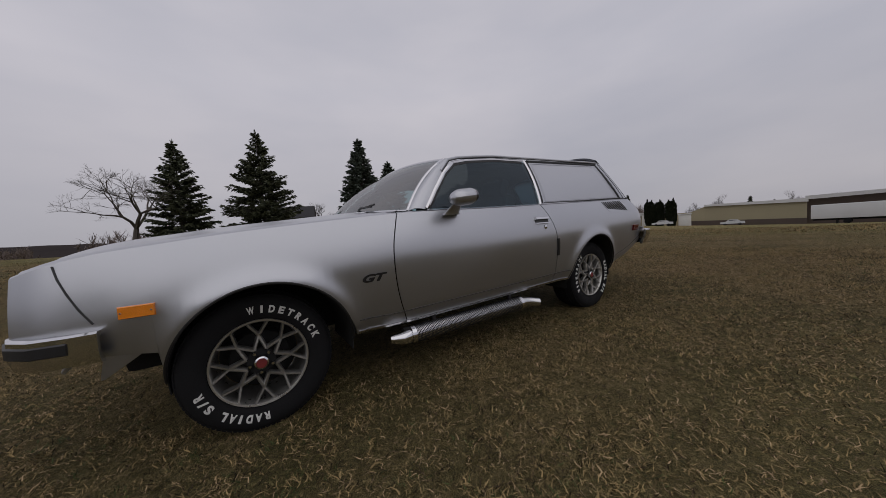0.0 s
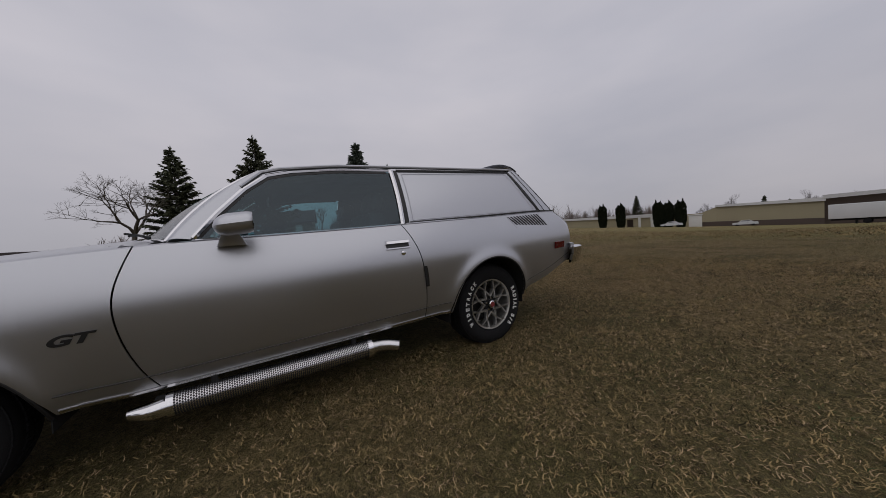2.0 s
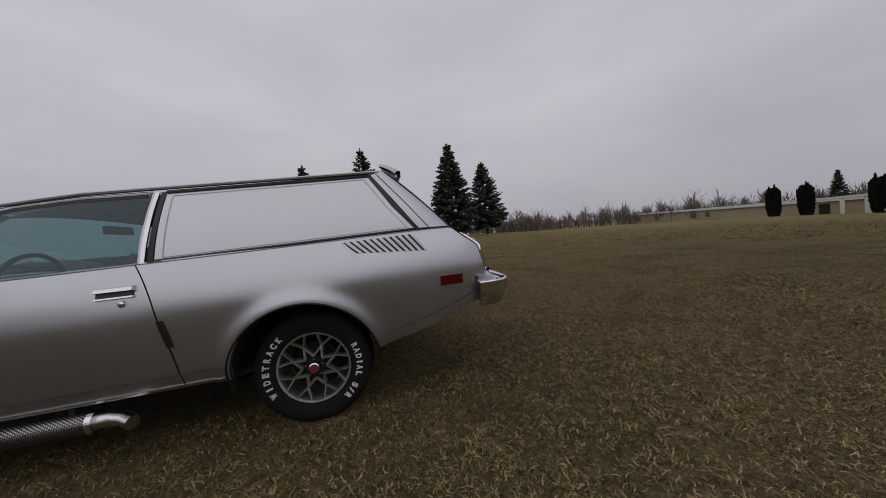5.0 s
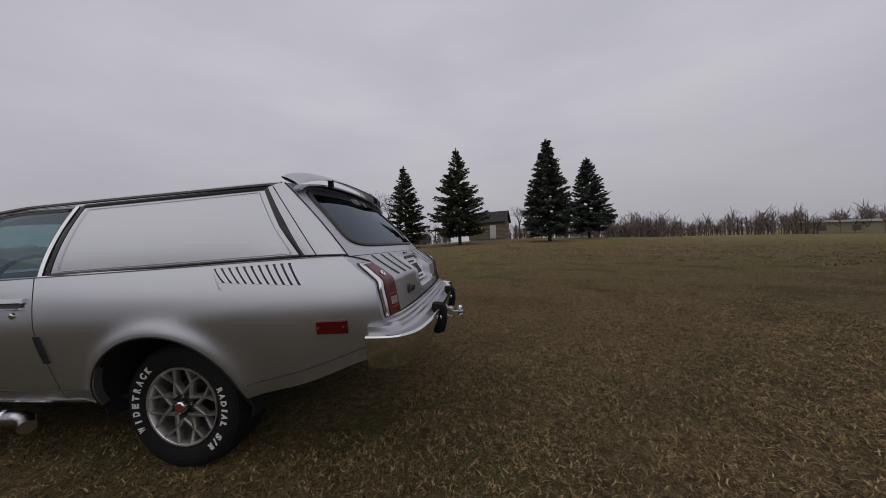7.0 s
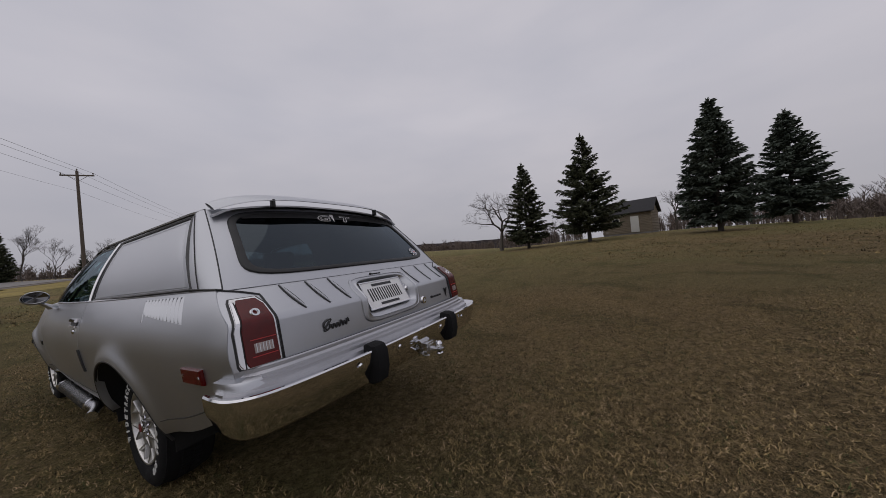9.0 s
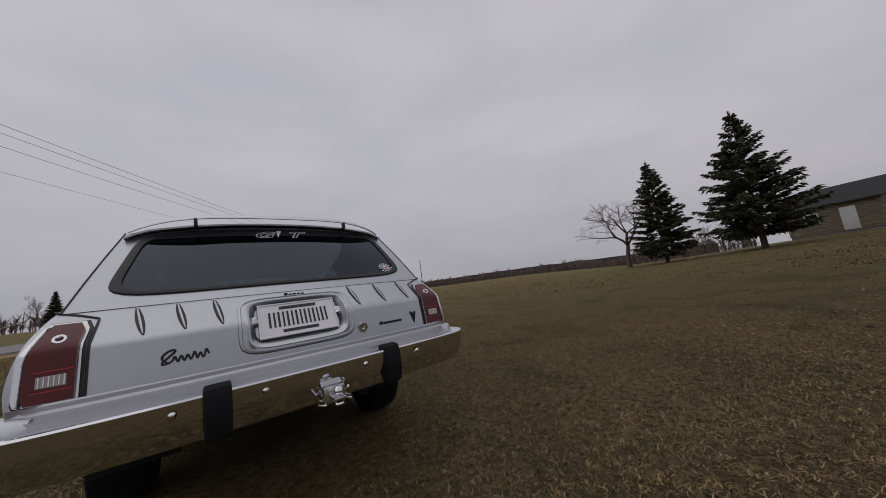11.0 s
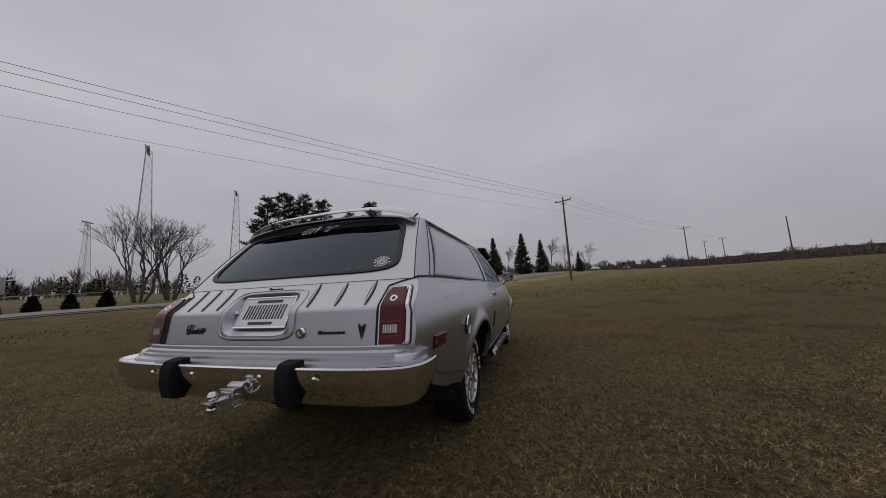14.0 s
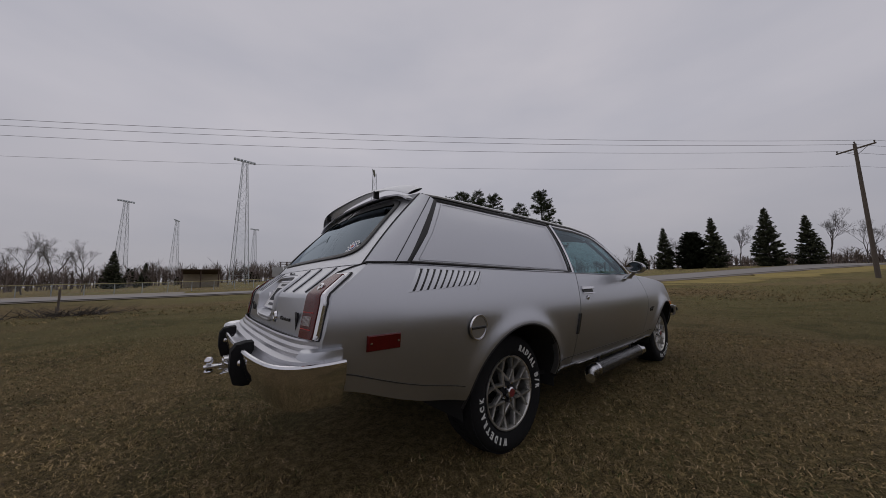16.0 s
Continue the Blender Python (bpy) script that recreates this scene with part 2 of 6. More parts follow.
Z40 = ring_table(((-180, 0.05), (-165, 0.15), (-150, 0.4), (-135, 0.5), (-120, 0.6), (-108, 0.6), (-95, 0.3), (-83, 0.15), (-70, 0.1), (-45, -0.5), (-20, -1.1), (0, -1.65), (14, -1.4), (30, -0.7), (46, -0.2), (64, 0.7), (78, 1.15), (90, 1.1), (104, 0.7), (112, 0.85), (127, 1.35), (140, 1.35), (158, 1.1), (167, 0.6), (173, 0.1), (180, 0.05)))
BUMP = ring_table(((-180, 2.4), (-160, 2.2), (-145, 1.0), (-130, 1.2), (-110, 1.6), (-92, 0.8), (-80, 0.2), (-60, 0), (160, 0), (168, 1.2), (180, 2.4)))
SLOPE = ring_table(((-180, 1.4), (-165, 1.4), (-150, 1.3), (-135, 1.0), (-120, 1.0), (-95, 0.9), (-83, 0.7), (-70, 0.2), (-45, -1.2), (-20, -2.6), (0, -2.95), (14, -2.4), (21, -1.9), (30, -1.3), (46, -0.72), (64, -0.6), (86, -0.4), (104, -0.6), (112, 0.0), (127, 0.7), (140, 0.7), (160, 0.7), (172, 1.2), (180, 1.4)))


def ground_z(x, y):
    dx, dy = np.asarray(x) - HUB.x, np.asarray(y) - HUB.y
    r, a = np.hypot(dx, dy), np.arctan2(dy, dx)
    near = Z40(a) * (np.clip((r - 4.5) / 35.5, 0, 1)) ** 1.25
    return near + np.clip(r - 40, 0, 900) * np.tan(np.radians(SLOPE(a))) + np.clip(r - 40, 0, 45) * np.tan(np.radians(BUMP(a)))


def at(az, dist, frm=(4.5, -1.2), lift=0.0):
    """A place on the ground in a direction and at a distance."""
    x, y = frm[0] + dist * math.cos(radians(az)), frm[1] + dist * math.sin(radians(az))
    return Vector((x, y, float(ground_z(x, y)) + lift))


def numpy_mesh(name, co, faces, material, smooth=False):
    """A mesh from arrays: points (n, 3) and faces (m, 3 or 4)."""
    me = bpy.data.meshes.new(name)
    k = faces.shape[1]
    me.vertices.add(len(co)), me.loops.add(faces.size), me.polygons.add(len(faces))
    me.vertices.foreach_set("co", np.ascontiguousarray(co, np.float32).ravel())
    me.loops.foreach_set("vertex_index", np.ascontiguousarray(faces, np.int32).ravel())
    me.polygons.foreach_set("loop_start", np.arange(0, faces.size, k, dtype=np.int32))
    me.materials.append(material)
    me.update(calc_edges=True)
    me.validate()
    me.shade_smooth() if smooth else me.shade_flat()
    return me


def field_mat():
    """Matted straw over soil: curling pale strands, dark gaps, greener and barer patches."""
    m = bpy.data.materials.new("mown_grass")
    m.use_nodes = True
    n, l = m.node_tree.nodes, m.node_tree.links
    b = n["Principled BSDF"]
    b.inputs["Roughness"].default_value, b.inputs["Specular IOR Level"].default_value = 0.95, 0.1
    tc = n.new("ShaderNodeTexCoord")

    def op(kind, x, y):
        q = n.new("ShaderNodeMath")
        q.operation = kind
        for k, v in enumerate((x, y)):
            if v is None:
                continue
            if isinstance(v, float):
                q.inputs[k].default_value = v
            else:
                l.new(v, q.inputs[k])
        return q.outputs[0]

    def cloud(scale, detail, warp, stretch=(1, 1, 1), turn=0.0):
        mp, t = n.new("ShaderNodeMapping"), n.new("ShaderNodeTexNoise")
        mp.inputs["Scale"].default_value, mp.inputs["Rotation"].default_value = stretch, (0, 0, turn)
        t.inputs["Scale"].default_value, t.inputs["Detail"].default_value, t.inputs["Distortion"].default_value = scale, detail, warp
        l.new(tc.outputs["Object"], mp.inputs[0]), l.new(mp.outputs[0], t.inputs[0])
        return t.outputs[0]

    def ranged(src, lo, hi, to0, to1):
        r = n.new("ShaderNodeMapRange")
        for k, v in enumerate((lo, hi, to0, to1)):
            r.inputs[k + 1].default_value = v
        l.new(src, r.inputs[0])
        return r.outputs[0]

    def blend(f, c0, c1):
        x = n.new("ShaderNodeMix")
        x.data_type = "RGBA"
        for k, v in ((0, f), (6, c0), (7, c1)):
            if isinstance(v, tuple):
                x.inputs[k].default_value = (*v, 1)
            else:
                l.new(v, x.inputs[k])
        return x.outputs[2]

    strand = None
    for scale, stretch, turn, wide in ((27.0, (1, 0.8, 1), 0.4, 0.034), (36.0, (1, 0.75, 1), 1.5, 0.036), (46.0, (1, 0.8, 1), 2.5, 0.04), (85.0, (1, 0.8, 1), 0.9, 0.05)):
        c = cloud(scale, 1.0, 2.2, stretch, turn)
        line = ranged(op("ABSOLUTE", op("SUBTRACT", c, 0.5), None), 0.0, wide, 1.0, 0.0)
        strand = line if strand is None else op("MAXIMUM", strand, line)
    tone = ranged(cloud(22.0, 8, 0.3), 0.34, 0.68, 0.0, 1.0)
    straw = blend(tone, (0.30, 0.214, 0.098), (0.56, 0.408, 0.21))
    straw = blend(ranged(cloud(0.09, 5, 0.6), 0.38, 0.60, 0.0, 0.75), straw, (0.285, 0.270, 0.098))
    straw = blend(ranged(cloud(0.8, 5, 0.8), 0.50, 0.66, 0.0, 0.6), straw, (0.140, 0.142, 0.050))
    soil = blend(tone, (0.014, 0.011, 0.006), (0.062, 0.047, 0.024))
    soil = blend(ranged(cloud(1.7, 4, 0.5), 0.60, 0.74, 0.0, 0.6), soil, (0.085, 0.064, 0.042))
    soil = blend(ranged(cloud(0.09, 5, 0.6), 0.38, 0.60, 0.0, 0.55), soil, (0.100, 0.092, 0.040))
    l.new(blend(strand, soil, straw), b.inputs["Base Color"])
    bp = n.new("ShaderNodeBump")
    bp.inputs["Strength"].default_value, bp.inputs["Distance"].default_value = 1.0, 0.012
    l.new(strand, bp.inputs["Height"]), l.new(bp.outputs[0], b.inputs["Normal"])
    return m


FIELD = field_mat()
radii = np.r_[0, np.linspace(1.5, 12, 8), np.geomspace(14, 3500, 46)]
az = np.linspace(-math.pi, math.pi, 181)[:-1]
rr, aa = np.meshgrid(radii[1:], az, indexing="ij")
gx, gy = HUB.x + rr * np.cos(aa), HUB.y + rr * np.sin(aa)
gz = ground_z(gx, gy)
gco = np.concatenate([[[HUB.x, HUB.y, 0]], np.stack([gx, gy, gz], -1).reshape(-1, 3)])
na = len(az)
quads = [(1 + i * na + j, 1 + (i + 1) * na + j, 1 + (i + 1) * na + (j + 1) % na, 1 + i * na + (j + 1) % na) for i in range(len(radii) - 2) for j in range(na)]
hubs = [(0, 1 + j, 1 + (j + 1) % na, 1 + (j + 1) % na) for j in range(na)]
gm = bmesh.new()
gv = [gm.verts.new(p) for p in gco]
for q in quads:
    gm.faces.new([gv[i] for i in q])
for q in hubs:
    gm.faces.new([gv[i] for i in q[:3]])
tagged(obj("ground", gm, FIELD, True, 180), "dry mown grass field", kind="structure")

# grass blades, dense by the car and thinner outwards
BLADE = mat("grass_blades", (0.36, 0.258, 0.118), 0.85, 0, 0.2, 1.3, 9, 0, 0, (0.020, 0.016, 0.007), 0.6, spec=0.15)
STRAW = mat("dry_straw", (0.47, 0.335, 0.185), 0.8, 0, 0.2, 1.1, 8, 0, 0, (0.045, 0.029, 0.015), 0.7, spec=0.2)
GREENBLADE = mat("green_blades", (0.075, 0.095, 0.030), 0.8, 0, 0.2, 1.6, 6, 0, 0, (0.030, 0.040, 0.012), 0.6, spec=0.2)
rng = np.random.default_rng(4)


def blades(n, x0, x1, y0, y1, height, width, keep, name, bent=True, reach=99.0, material=None, flat=0.0, patch=0.0, label="short dry grass blades on the field", tuft=0):
    """Short leaning blades; bent ones have three faces, the fine ones a single one. reach: how far out they thin away."""
    x, y = rng.uniform(x0, x1, n), rng.uniform(y0, y1, n)
    if tuft:
        k = rng.integers(0, n // tuft, n)
        x, y = x[k] + rng.normal(0, height * 0.5, n), y[k] + rng.normal(0, height * 0.5, n)
    clump = np.sin(x * 7.1 + 2 * np.sin(y * 3.3)) * np.sin(y * 6.3 + 2 * np.sin(x * 4.1))
    far = np.hypot((x - 2.4) * 0.85, y)
    if patch:
        clump = np.sin(x * 1.7 + 1.5 * np.sin(y * 1.1 + 0.7)) * np.sin(y * 1.9 + 1.5 * np.sin(x * 0.9)) * 2.2 - 1.1 + 0.8 * clump
    ok = keep(x, y) & (rng.random(n) < (0.74 + 0.26 * clump) * np.clip((reach - far) / (reach * 0.5), 0, 1))
    x, y = x[ok], y[ok]
    n = len(x)
    a, lean = rng.uniform(0, 2 * math.pi, n), rng.uniform(0.35 + 0.8 * flat, 1.4 + 0.12 * flat, n)
    h = height * rng.uniform(0.5, 1.35, n)
    z = ground_z(x, y) - 0.004
    side = np.stack([-np.sin(a), np.cos(a)], -1) * (width * rng.uniform(0.6, 1.4, n))[:, None] / 2
    tip = np.stack([np.cos(a) * np.sin(lean), np.sin(a) * np.sin(lean)], -1) * h[:, None]
    mid = tip * 0.45 + side / np.linalg.norm(side, axis=1, keepdims=True) * (h * rng.uniform(-0.3, 0.3, n))[:, None]
    zm, zt = z + h * 0.55 * np.cos(lean * 0.7), z + h * (0.45 * np.cos(lean * 0.7) + 0.45 * np.cos(lean))
    zm, zt = z + (zm - z) * (1 - 0.28 * flat), z + (zt - z) * (1 - 0.28 * flat)
    p = np.stack([x, y], -1)
    if bent:
        co = np.stack([np.c_[p - side, z], np.c_[p + side, z], np.c_[p + mid + side * 0.7, zm], np.c_[p + mid - side * 0.7, zm], np.c_[p + tip, zt]], 1).reshape(-1, 3)
        i = np.arange(n)[:, None] * 5
        faces = np.concatenate([i + [0, 1, 2], i + [0, 2, 3], i + [3, 2, 4]], 1).reshape(-1, 3)
    else:
        co = np.stack([np.c_[p - side, z], np.c_[p + side, z], np.c_[p + tip, zt]], 1).reshape(-1, 3)
        faces = np.arange(n * 3).reshape(-1, 3)
    return tagged(new(name, numpy_mesh(name, co, faces, material or BLADE)), label, "grass", kind="stuff")


under = lambda x, y: (x > -0.4) & (x < 3.3) & (np.abs(y) < 0.5)
blades(420000, -2.4, 7.8, -5.4, 5.2, 0.030, 0.0034, lambda x, y: ~under(x, y), "grass", False, 7.4, None, 0.3, tuft=11)
blades(330000, -2.4, 7.8, -5.4, 5.2, 0.034, 0.0043, lambda x, y: ~under(x, y), "grass", True, 7.2, None, 0.7, tuft=5)
blades(190000, -2.4, 7.8, -5.4, 5.2, 0.035, 0.0038, lambda x, y: ~under(x, y), "straw", True, 7.4, STRAW, 0.9, 0.0, "pale dry straw lying in the grass", tuft=3)
blades(90000, -2.4, 7.8, -5.4, 5.2, 0.034, 0.0036, lambda x, y: ~under(x, y), "green_grass", True, 8.0, GREENBLADE, 0.7, 1.0, "patches of green grass blades", tuft=8)
blades(230000, -18, 24, -19, 19, 0.060, 0.0075, lambda x, y: np.hypot((x - 2.4) * 0.85, y) > 4.2, "straw", False, 18.0, STRAW, 1.0, 0.0, "pale dry straw lying in the grass", tuft=3)
blades(440000, -18, 24, -19, 19, 0.05, 0.009, lambda x, y: np.hypot((x - 2.4) * 0.85, y) > 4.0, "grass", False, 20.0, None, 0.6, tuft=6)
blades(200000, -34, 40, -20, 34, 0.07, 0.03, lambda x, y: (np.hypot((x - 2.4) * 0.85, y) > 11) & (y > -15), "grass", False, 36.0, tuft=5)

# ---- road, verge and far lane ----
ROADM = mat("pale_asphalt", (0.21, 0.195, 0.185), 0.85, 0, 0.15, 0.8, 60, 0.3)
VERGE = mat("yellow_dry_verge", (0.36, 0.28, 0.10), 0.95, 0, 0.25, 0.35, 12, 0.5, 0, (0.13, 0.105, 0.04), spec=0.1)
GRAVEL = mat("gravel_shoulder", (0.15, 0.125, 0.10), 0.95, 0, 0.3, 1.5, 40, 0.5)
CENTRE = [(90, -30), (40, -32), (20, -33.5), (0, -33.5), (-14, -30.5), (-30, -22.5), (-48, -11.5), (-75, 3.5), (-120, 28), (-200, 74), (-420, 200)]


def road_line(off):
    pts = [Vector(p) for p in CENTRE]
    fine = []
    for i in range(len(pts) - 1):
        p0, p1, p2, p3 = (pts[max(0, min(len(pts) - 1, i + d))] for d in (-1, 0, 1, 2))
        for t in np.linspace(0, 1, 13)[:-1]:
            q = 0.5 * (2 * p1 + (p2 - p0) * t + (2 * p0 - 5 * p1 + 4 * p2 - p3) * t**2 + (3 * p1 - p0 - 3 * p2 + p3) * t**3)
            d = (0.5 * ((p2 - p0) + (4 * p0 - 10 * p1 + 8 * p2 - 2 * p3) * t + (9 * p1 - 3 * p0 - 9 * p2 + 3 * p3) * t**2)).normalized()
            fine.append(q + Vector((d.y, -d.x)) * off)
    return fine


def ribbon(o0, o1, lift, n=4, wave=0.0, start=0):
    lines = [road_line(o0 + (o1 - o0) * k / n)[start:] for k in range(n + 1)]
    rings = []
    for i in range(len(lines[0])):
        ring = []
        for k, ln in enumerate(lines):
            p = ln[i]
            w = wave * math.sin(i * 1.7) * (k in (0, n))
            ring.append((p.x, p.y + w, float(ground_z(p.x, p.y)) + lift))
        rings.append(ring)
    return loft(rings, False, False)


rd = obj("road", ribbon(-3.6, 3.6, 0.10), ROADM)
tagged(rd, "pale grey two-lane road", kind="structure")
tagged(obj("road_shoulder", ribbon(-5.2, 5.2, 0.05), GRAVEL), "gravel road shoulder", kind="structure")
lot = [road_line(o)[:34] for o in (-11.0, -8.5, -6.0, -3.55)]
tagged(obj("gravel_lot", loft([[(ln[i].x, ln[i].y, float(ground_z(ln[i].x, ln[i].y)) + 0.075) for ln in lot] for i in range(34)], False, False), mat("pale_gravel", (0.22, 0.195, 0.165), 0.95, 0, 0.2, 0.6, 30, 0.4)), "pale gravel lot beside the road", kind="structure")
tagged(obj("verge", ribbon(5.2, 11.5, 0.035, 5, 1.6, 52), VERGE), "yellowed dry verge along the road", kind="structure")

# ---- trees ----
BARK = mat("grey_bark", (0.055, 0.045, 0.038), 0.95, 0, 0.3, 6, 60, 0.5)
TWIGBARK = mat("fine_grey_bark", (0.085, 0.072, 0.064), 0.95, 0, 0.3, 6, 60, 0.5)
PALEBARK = mat("pale_dead_bark", (0.10, 0.087, 0.076), 0.9, 0, 0.3, 5, 60, 0.5)
SPRUCE = mat("spruce_needles", (0.085, 0.092, 0.052), 0.8, 0, 0.3, 1.2, 30, 0, 0, (0.026, 0.031, 0.018), 0.5, spec=0.2)
BLUESPRUCE = mat("blue_spruce_needles", (0.100, 0.120, 0.096), 0.8, 0, 0.3, 1.2, 30, 0, 0, (0.030, 0.040, 0.030), 0.5, spec=0.2)
PINEN = mat("pine_needles", (0.066, 0.084, 0.040), 0.8, 0, 0.3, 1.0, 30, 0, 0, (0.022, 0.030, 0.015), 0.5, spec=0.2)
CEDARN = mat("cedar_needles", (0.022, 0.027, 0.015), 0.9, 0, 0.3, 1.5, 30, 0, 0, (0.008, 0.011, 0.006), 0.5, spec=0.1)


def sprays(bases, dirs, lens, wides, material, name):
    """Flat needle sprays: a kite of two triangles each, at a base, along a direction."""
    b, d = np.array(bases), np.array(dirs)
    d = d / np.linalg.norm(d, axis=1, keepdims=True)
    up = rng.normal(0, 1, d.shape)
    s = np.cross(d, up)
    s /= np.linalg.norm(s, axis=1, keepdims=True) + 1e-9
    L, W = np.array(lens)[:, None], np.array(wides)[:, None]
    co = np.stack([b, b + d * L * 0.45 + s * W / 2, b + d * L, b + d * L * 0.45 - s * W / 2], 1).reshape(-1, 3)
    return numpy_mesh(name, co, np.arange(len(b) * 4).reshape(-1, 4), material)


def conifer(name, height, radius, bare, label, needles, seed, thin=1.0, droop=0.35, top=1.25):
    """A spruce: straight tapered trunk, whorls of drooping limbs, hanging needle sprays."""
    r = random.Random(seed)
    tree = empty(name, label=label, category="conifer")
    tb = tube([(0, 0, -0.3), (0, 0, height * 0.3), (0.05, 0, height * 0.7), (0, 0, height)], [height * 0.019, height * 0.014, height * 0.007, 0.015], 9)
    limbs = tb
    B, D, L, W = [], [], [], []
    h = bare * height
    while h < height * 0.985:
        k = (h - bare * height) / (height * (1 - bare))
        reach = radius * (1 - k) ** (1 / top) * (0.62 + 0.38 * min(1, k * 7)) + 0.12
        for _ in range(max(3, int(7 * thin * (1 - 0.4 * k)))):
            a = r.uniform(0, 2 * math.pi)
            ln = reach * r.uniform(0.62, 1.12)
            rise = 0.35 * k - droop * (1 - k) + r.uniform(-0.1, 0.1)
            d = Vector((math.cos(a), math.sin(a), 0))
            p0 = Vector((0, 0, h))
            pts = [p0 + d * ln * t + Vector((0, 0, ln * (rise * t + 0.22 * t * t))) for t in (0, 0.5, 1)]
            if ln > 0.8:
                tube(pts, [0.012 * ln + 0.012, 0.01 + 0.006 * ln, 0.006], 4, limbs, False)
            n = max(4, int(ln * 11 * thin))
            for i in range(n):
                t = (i + r.random()) / n
                if t < 0.22 and ln > 0.9:
                    continue
                q = p0 + d * ln * t + Vector((0, 0, ln * (rise * t + 0.22 * t * t)))
                for sd in (-1, 1, 0):
                    w = d * r.uniform(0.35, 1.0) + Vector((-d.y, d.x, 0)) * sd * r.uniform(0.5, 1.1) + Vector((0, 0, r.uniform(-0.75, 0.15)))
                    B.append(q), D.append(w), L.append(r.uniform(0.24, 0.5) * (0.75 + 0.35 * (1 - k))), W.append(r.uniform(0.09, 0.19))
        h += height * 0.021 * r.uniform(0.7, 1.3) / thin**0.5
    for i in range(24):
        B.append((0, 0, height * (0.95 + 0.05 * i / 24))), D.append((r.uniform(-0.5, 0.5), r.uniform(-0.5, 0.5), 0.8)), L.append(0.3), W.append(0.07)
    part("trunk", limbs, BARK, tree, "straight grey trunk with limbs")
    cr = new("crown", sprays(B, D, L, W, needles, "crown"))
    cr.parent = tree
    return tree


def pine(name, height, seed, label):
    """A tall pine: long bare trunk, open layered crown of needle tufts."""
    r = random.Random(seed)
    tree = empty(name, label=label, category="pine tree")
    limbs = tube([(0, 0, -0.3), (0.1, 0, height * 0.4), (-0.05, 0.1, height * 0.8), (0, 0, height)], [height * 0.016, height * 0.012, height * 0.007, 0.03], 9)
    B, D, L, W = [], [], [], []
    for _ in range(96):
        k = r.random() ** 0.85
        h = height * (0.22 + 0.78 * k)
        ln = height * 0.19 * (1 - k) ** 0.6 * r.uniform(0.55, 1.2) + 0.5
        a = r.uniform(0, 2 * math.pi)
        d = Vector((math.cos(a), math.sin(a), 0))
        pts = [Vector((0, 0, h)) + d * ln * t + Vector((0, 0, ln * (0.10 * t + 0.28 * t * t))) for t in (0, 0.5, 1)]
        tube(pts, [0.03 + 0.012 * ln, 0.025, 0.012], 4, limbs, False)
        for i in range(int(ln * 9)):
            t = r.uniform(0.35, 1.05)
            q = Vector((0, 0, h)) + d * ln * t + Vector((r.uniform(-0.3, 0.3), r.uniform(-0.3, 0.3), ln * (0.10 * t + 0.28 * t * t) + r.uniform(-0.05, 0.2)))
            for _k in range(5):
                B.append(q), D.append((r.uniform(-1, 1) + d.x * 0.5, r.uniform(-1, 1) + d.y * 0.5, r.uniform(-0.2, 1))), L.append(r.uniform(0.3, 0.6)), W.append(r.uniform(0.07, 0.15))
    part("trunk", limbs, BARK, tree, "tall bare trunk with level limbs")
    cr = new("crown", sprays(B, D, L, W, PINEN, "crown"))
    cr.parent = tree
    return tree


def bare_tree(name, height, seed, label, bark, spread=0.55, depth=6, trunk=0.035, lean=0.0, bole=0.26, taper=(0.50, 0.68), stems=1):
    """A leafless tree: one or more stems, forking limbs and ever finer twigs."""
    r = random.Random(seed)
    tree = empty(name, label=label, category="tree")
    big, twig = bmesh.new(), bmesh.new()

    def grow(p, d, ln, rad, lvl):
        q = p + d * ln * 0.5 + Vector((r.uniform(-1, 1), r.uniform(-1, 1), r.uniform(-0.4, 0.6))) * ln * 0.07
        e = p + d * ln
        tube([p, q, e], [rad, rad * 0.85, rad * 0.7], 7 if lvl == 0 else 5 if lvl < 3 else 3, big if lvl < 3 else twig, False)
        if lvl >= depth:
            return
        for _ in range(r.choice((2, 3, 3)) if lvl < depth - 1 else 3):
            nd = (d + Vector((r.gauss(0, spread), r.gauss(0, spread), r.gauss(0.10, spread * 0.55)))).normalized()
            grow(e, nd, ln * r.uniform(0.58, 0.86), rad * r.uniform(*taper), lvl + 1)

    for k in range(stems):
        a = 2.4 * k + seed
        out = 0.30 if stems > 1 else 0.0
        grow(Vector((out * math.cos(a), out * math.sin(a), -0.2)), Vector((lean + out * math.cos(a), out * math.sin(a), 1)).normalized(), height * bole, height * trunk, 0)
    part("trunk", big, bark, tree, "trunk and main limbs")
    part("crown", twig, bark, tree, "bare twigs", False)
    return tree


def stand(tree, p, turn=0.0, size=1.0):
    tree.matrix_world = Matrix.Translation(p) @ Matrix.Rotation(turn, 4, "Z") @ Matrix.Scale(size, 4)
    return tree


def more(tree, p, turn=0.0, size=1.0, label=""):
    t = copy_thing(tree, Matrix.Translation(p) @ Matrix.Rotation(turn, 4, "Z"))
    t.scale = (size,) * 3
    return tagged(t, label)


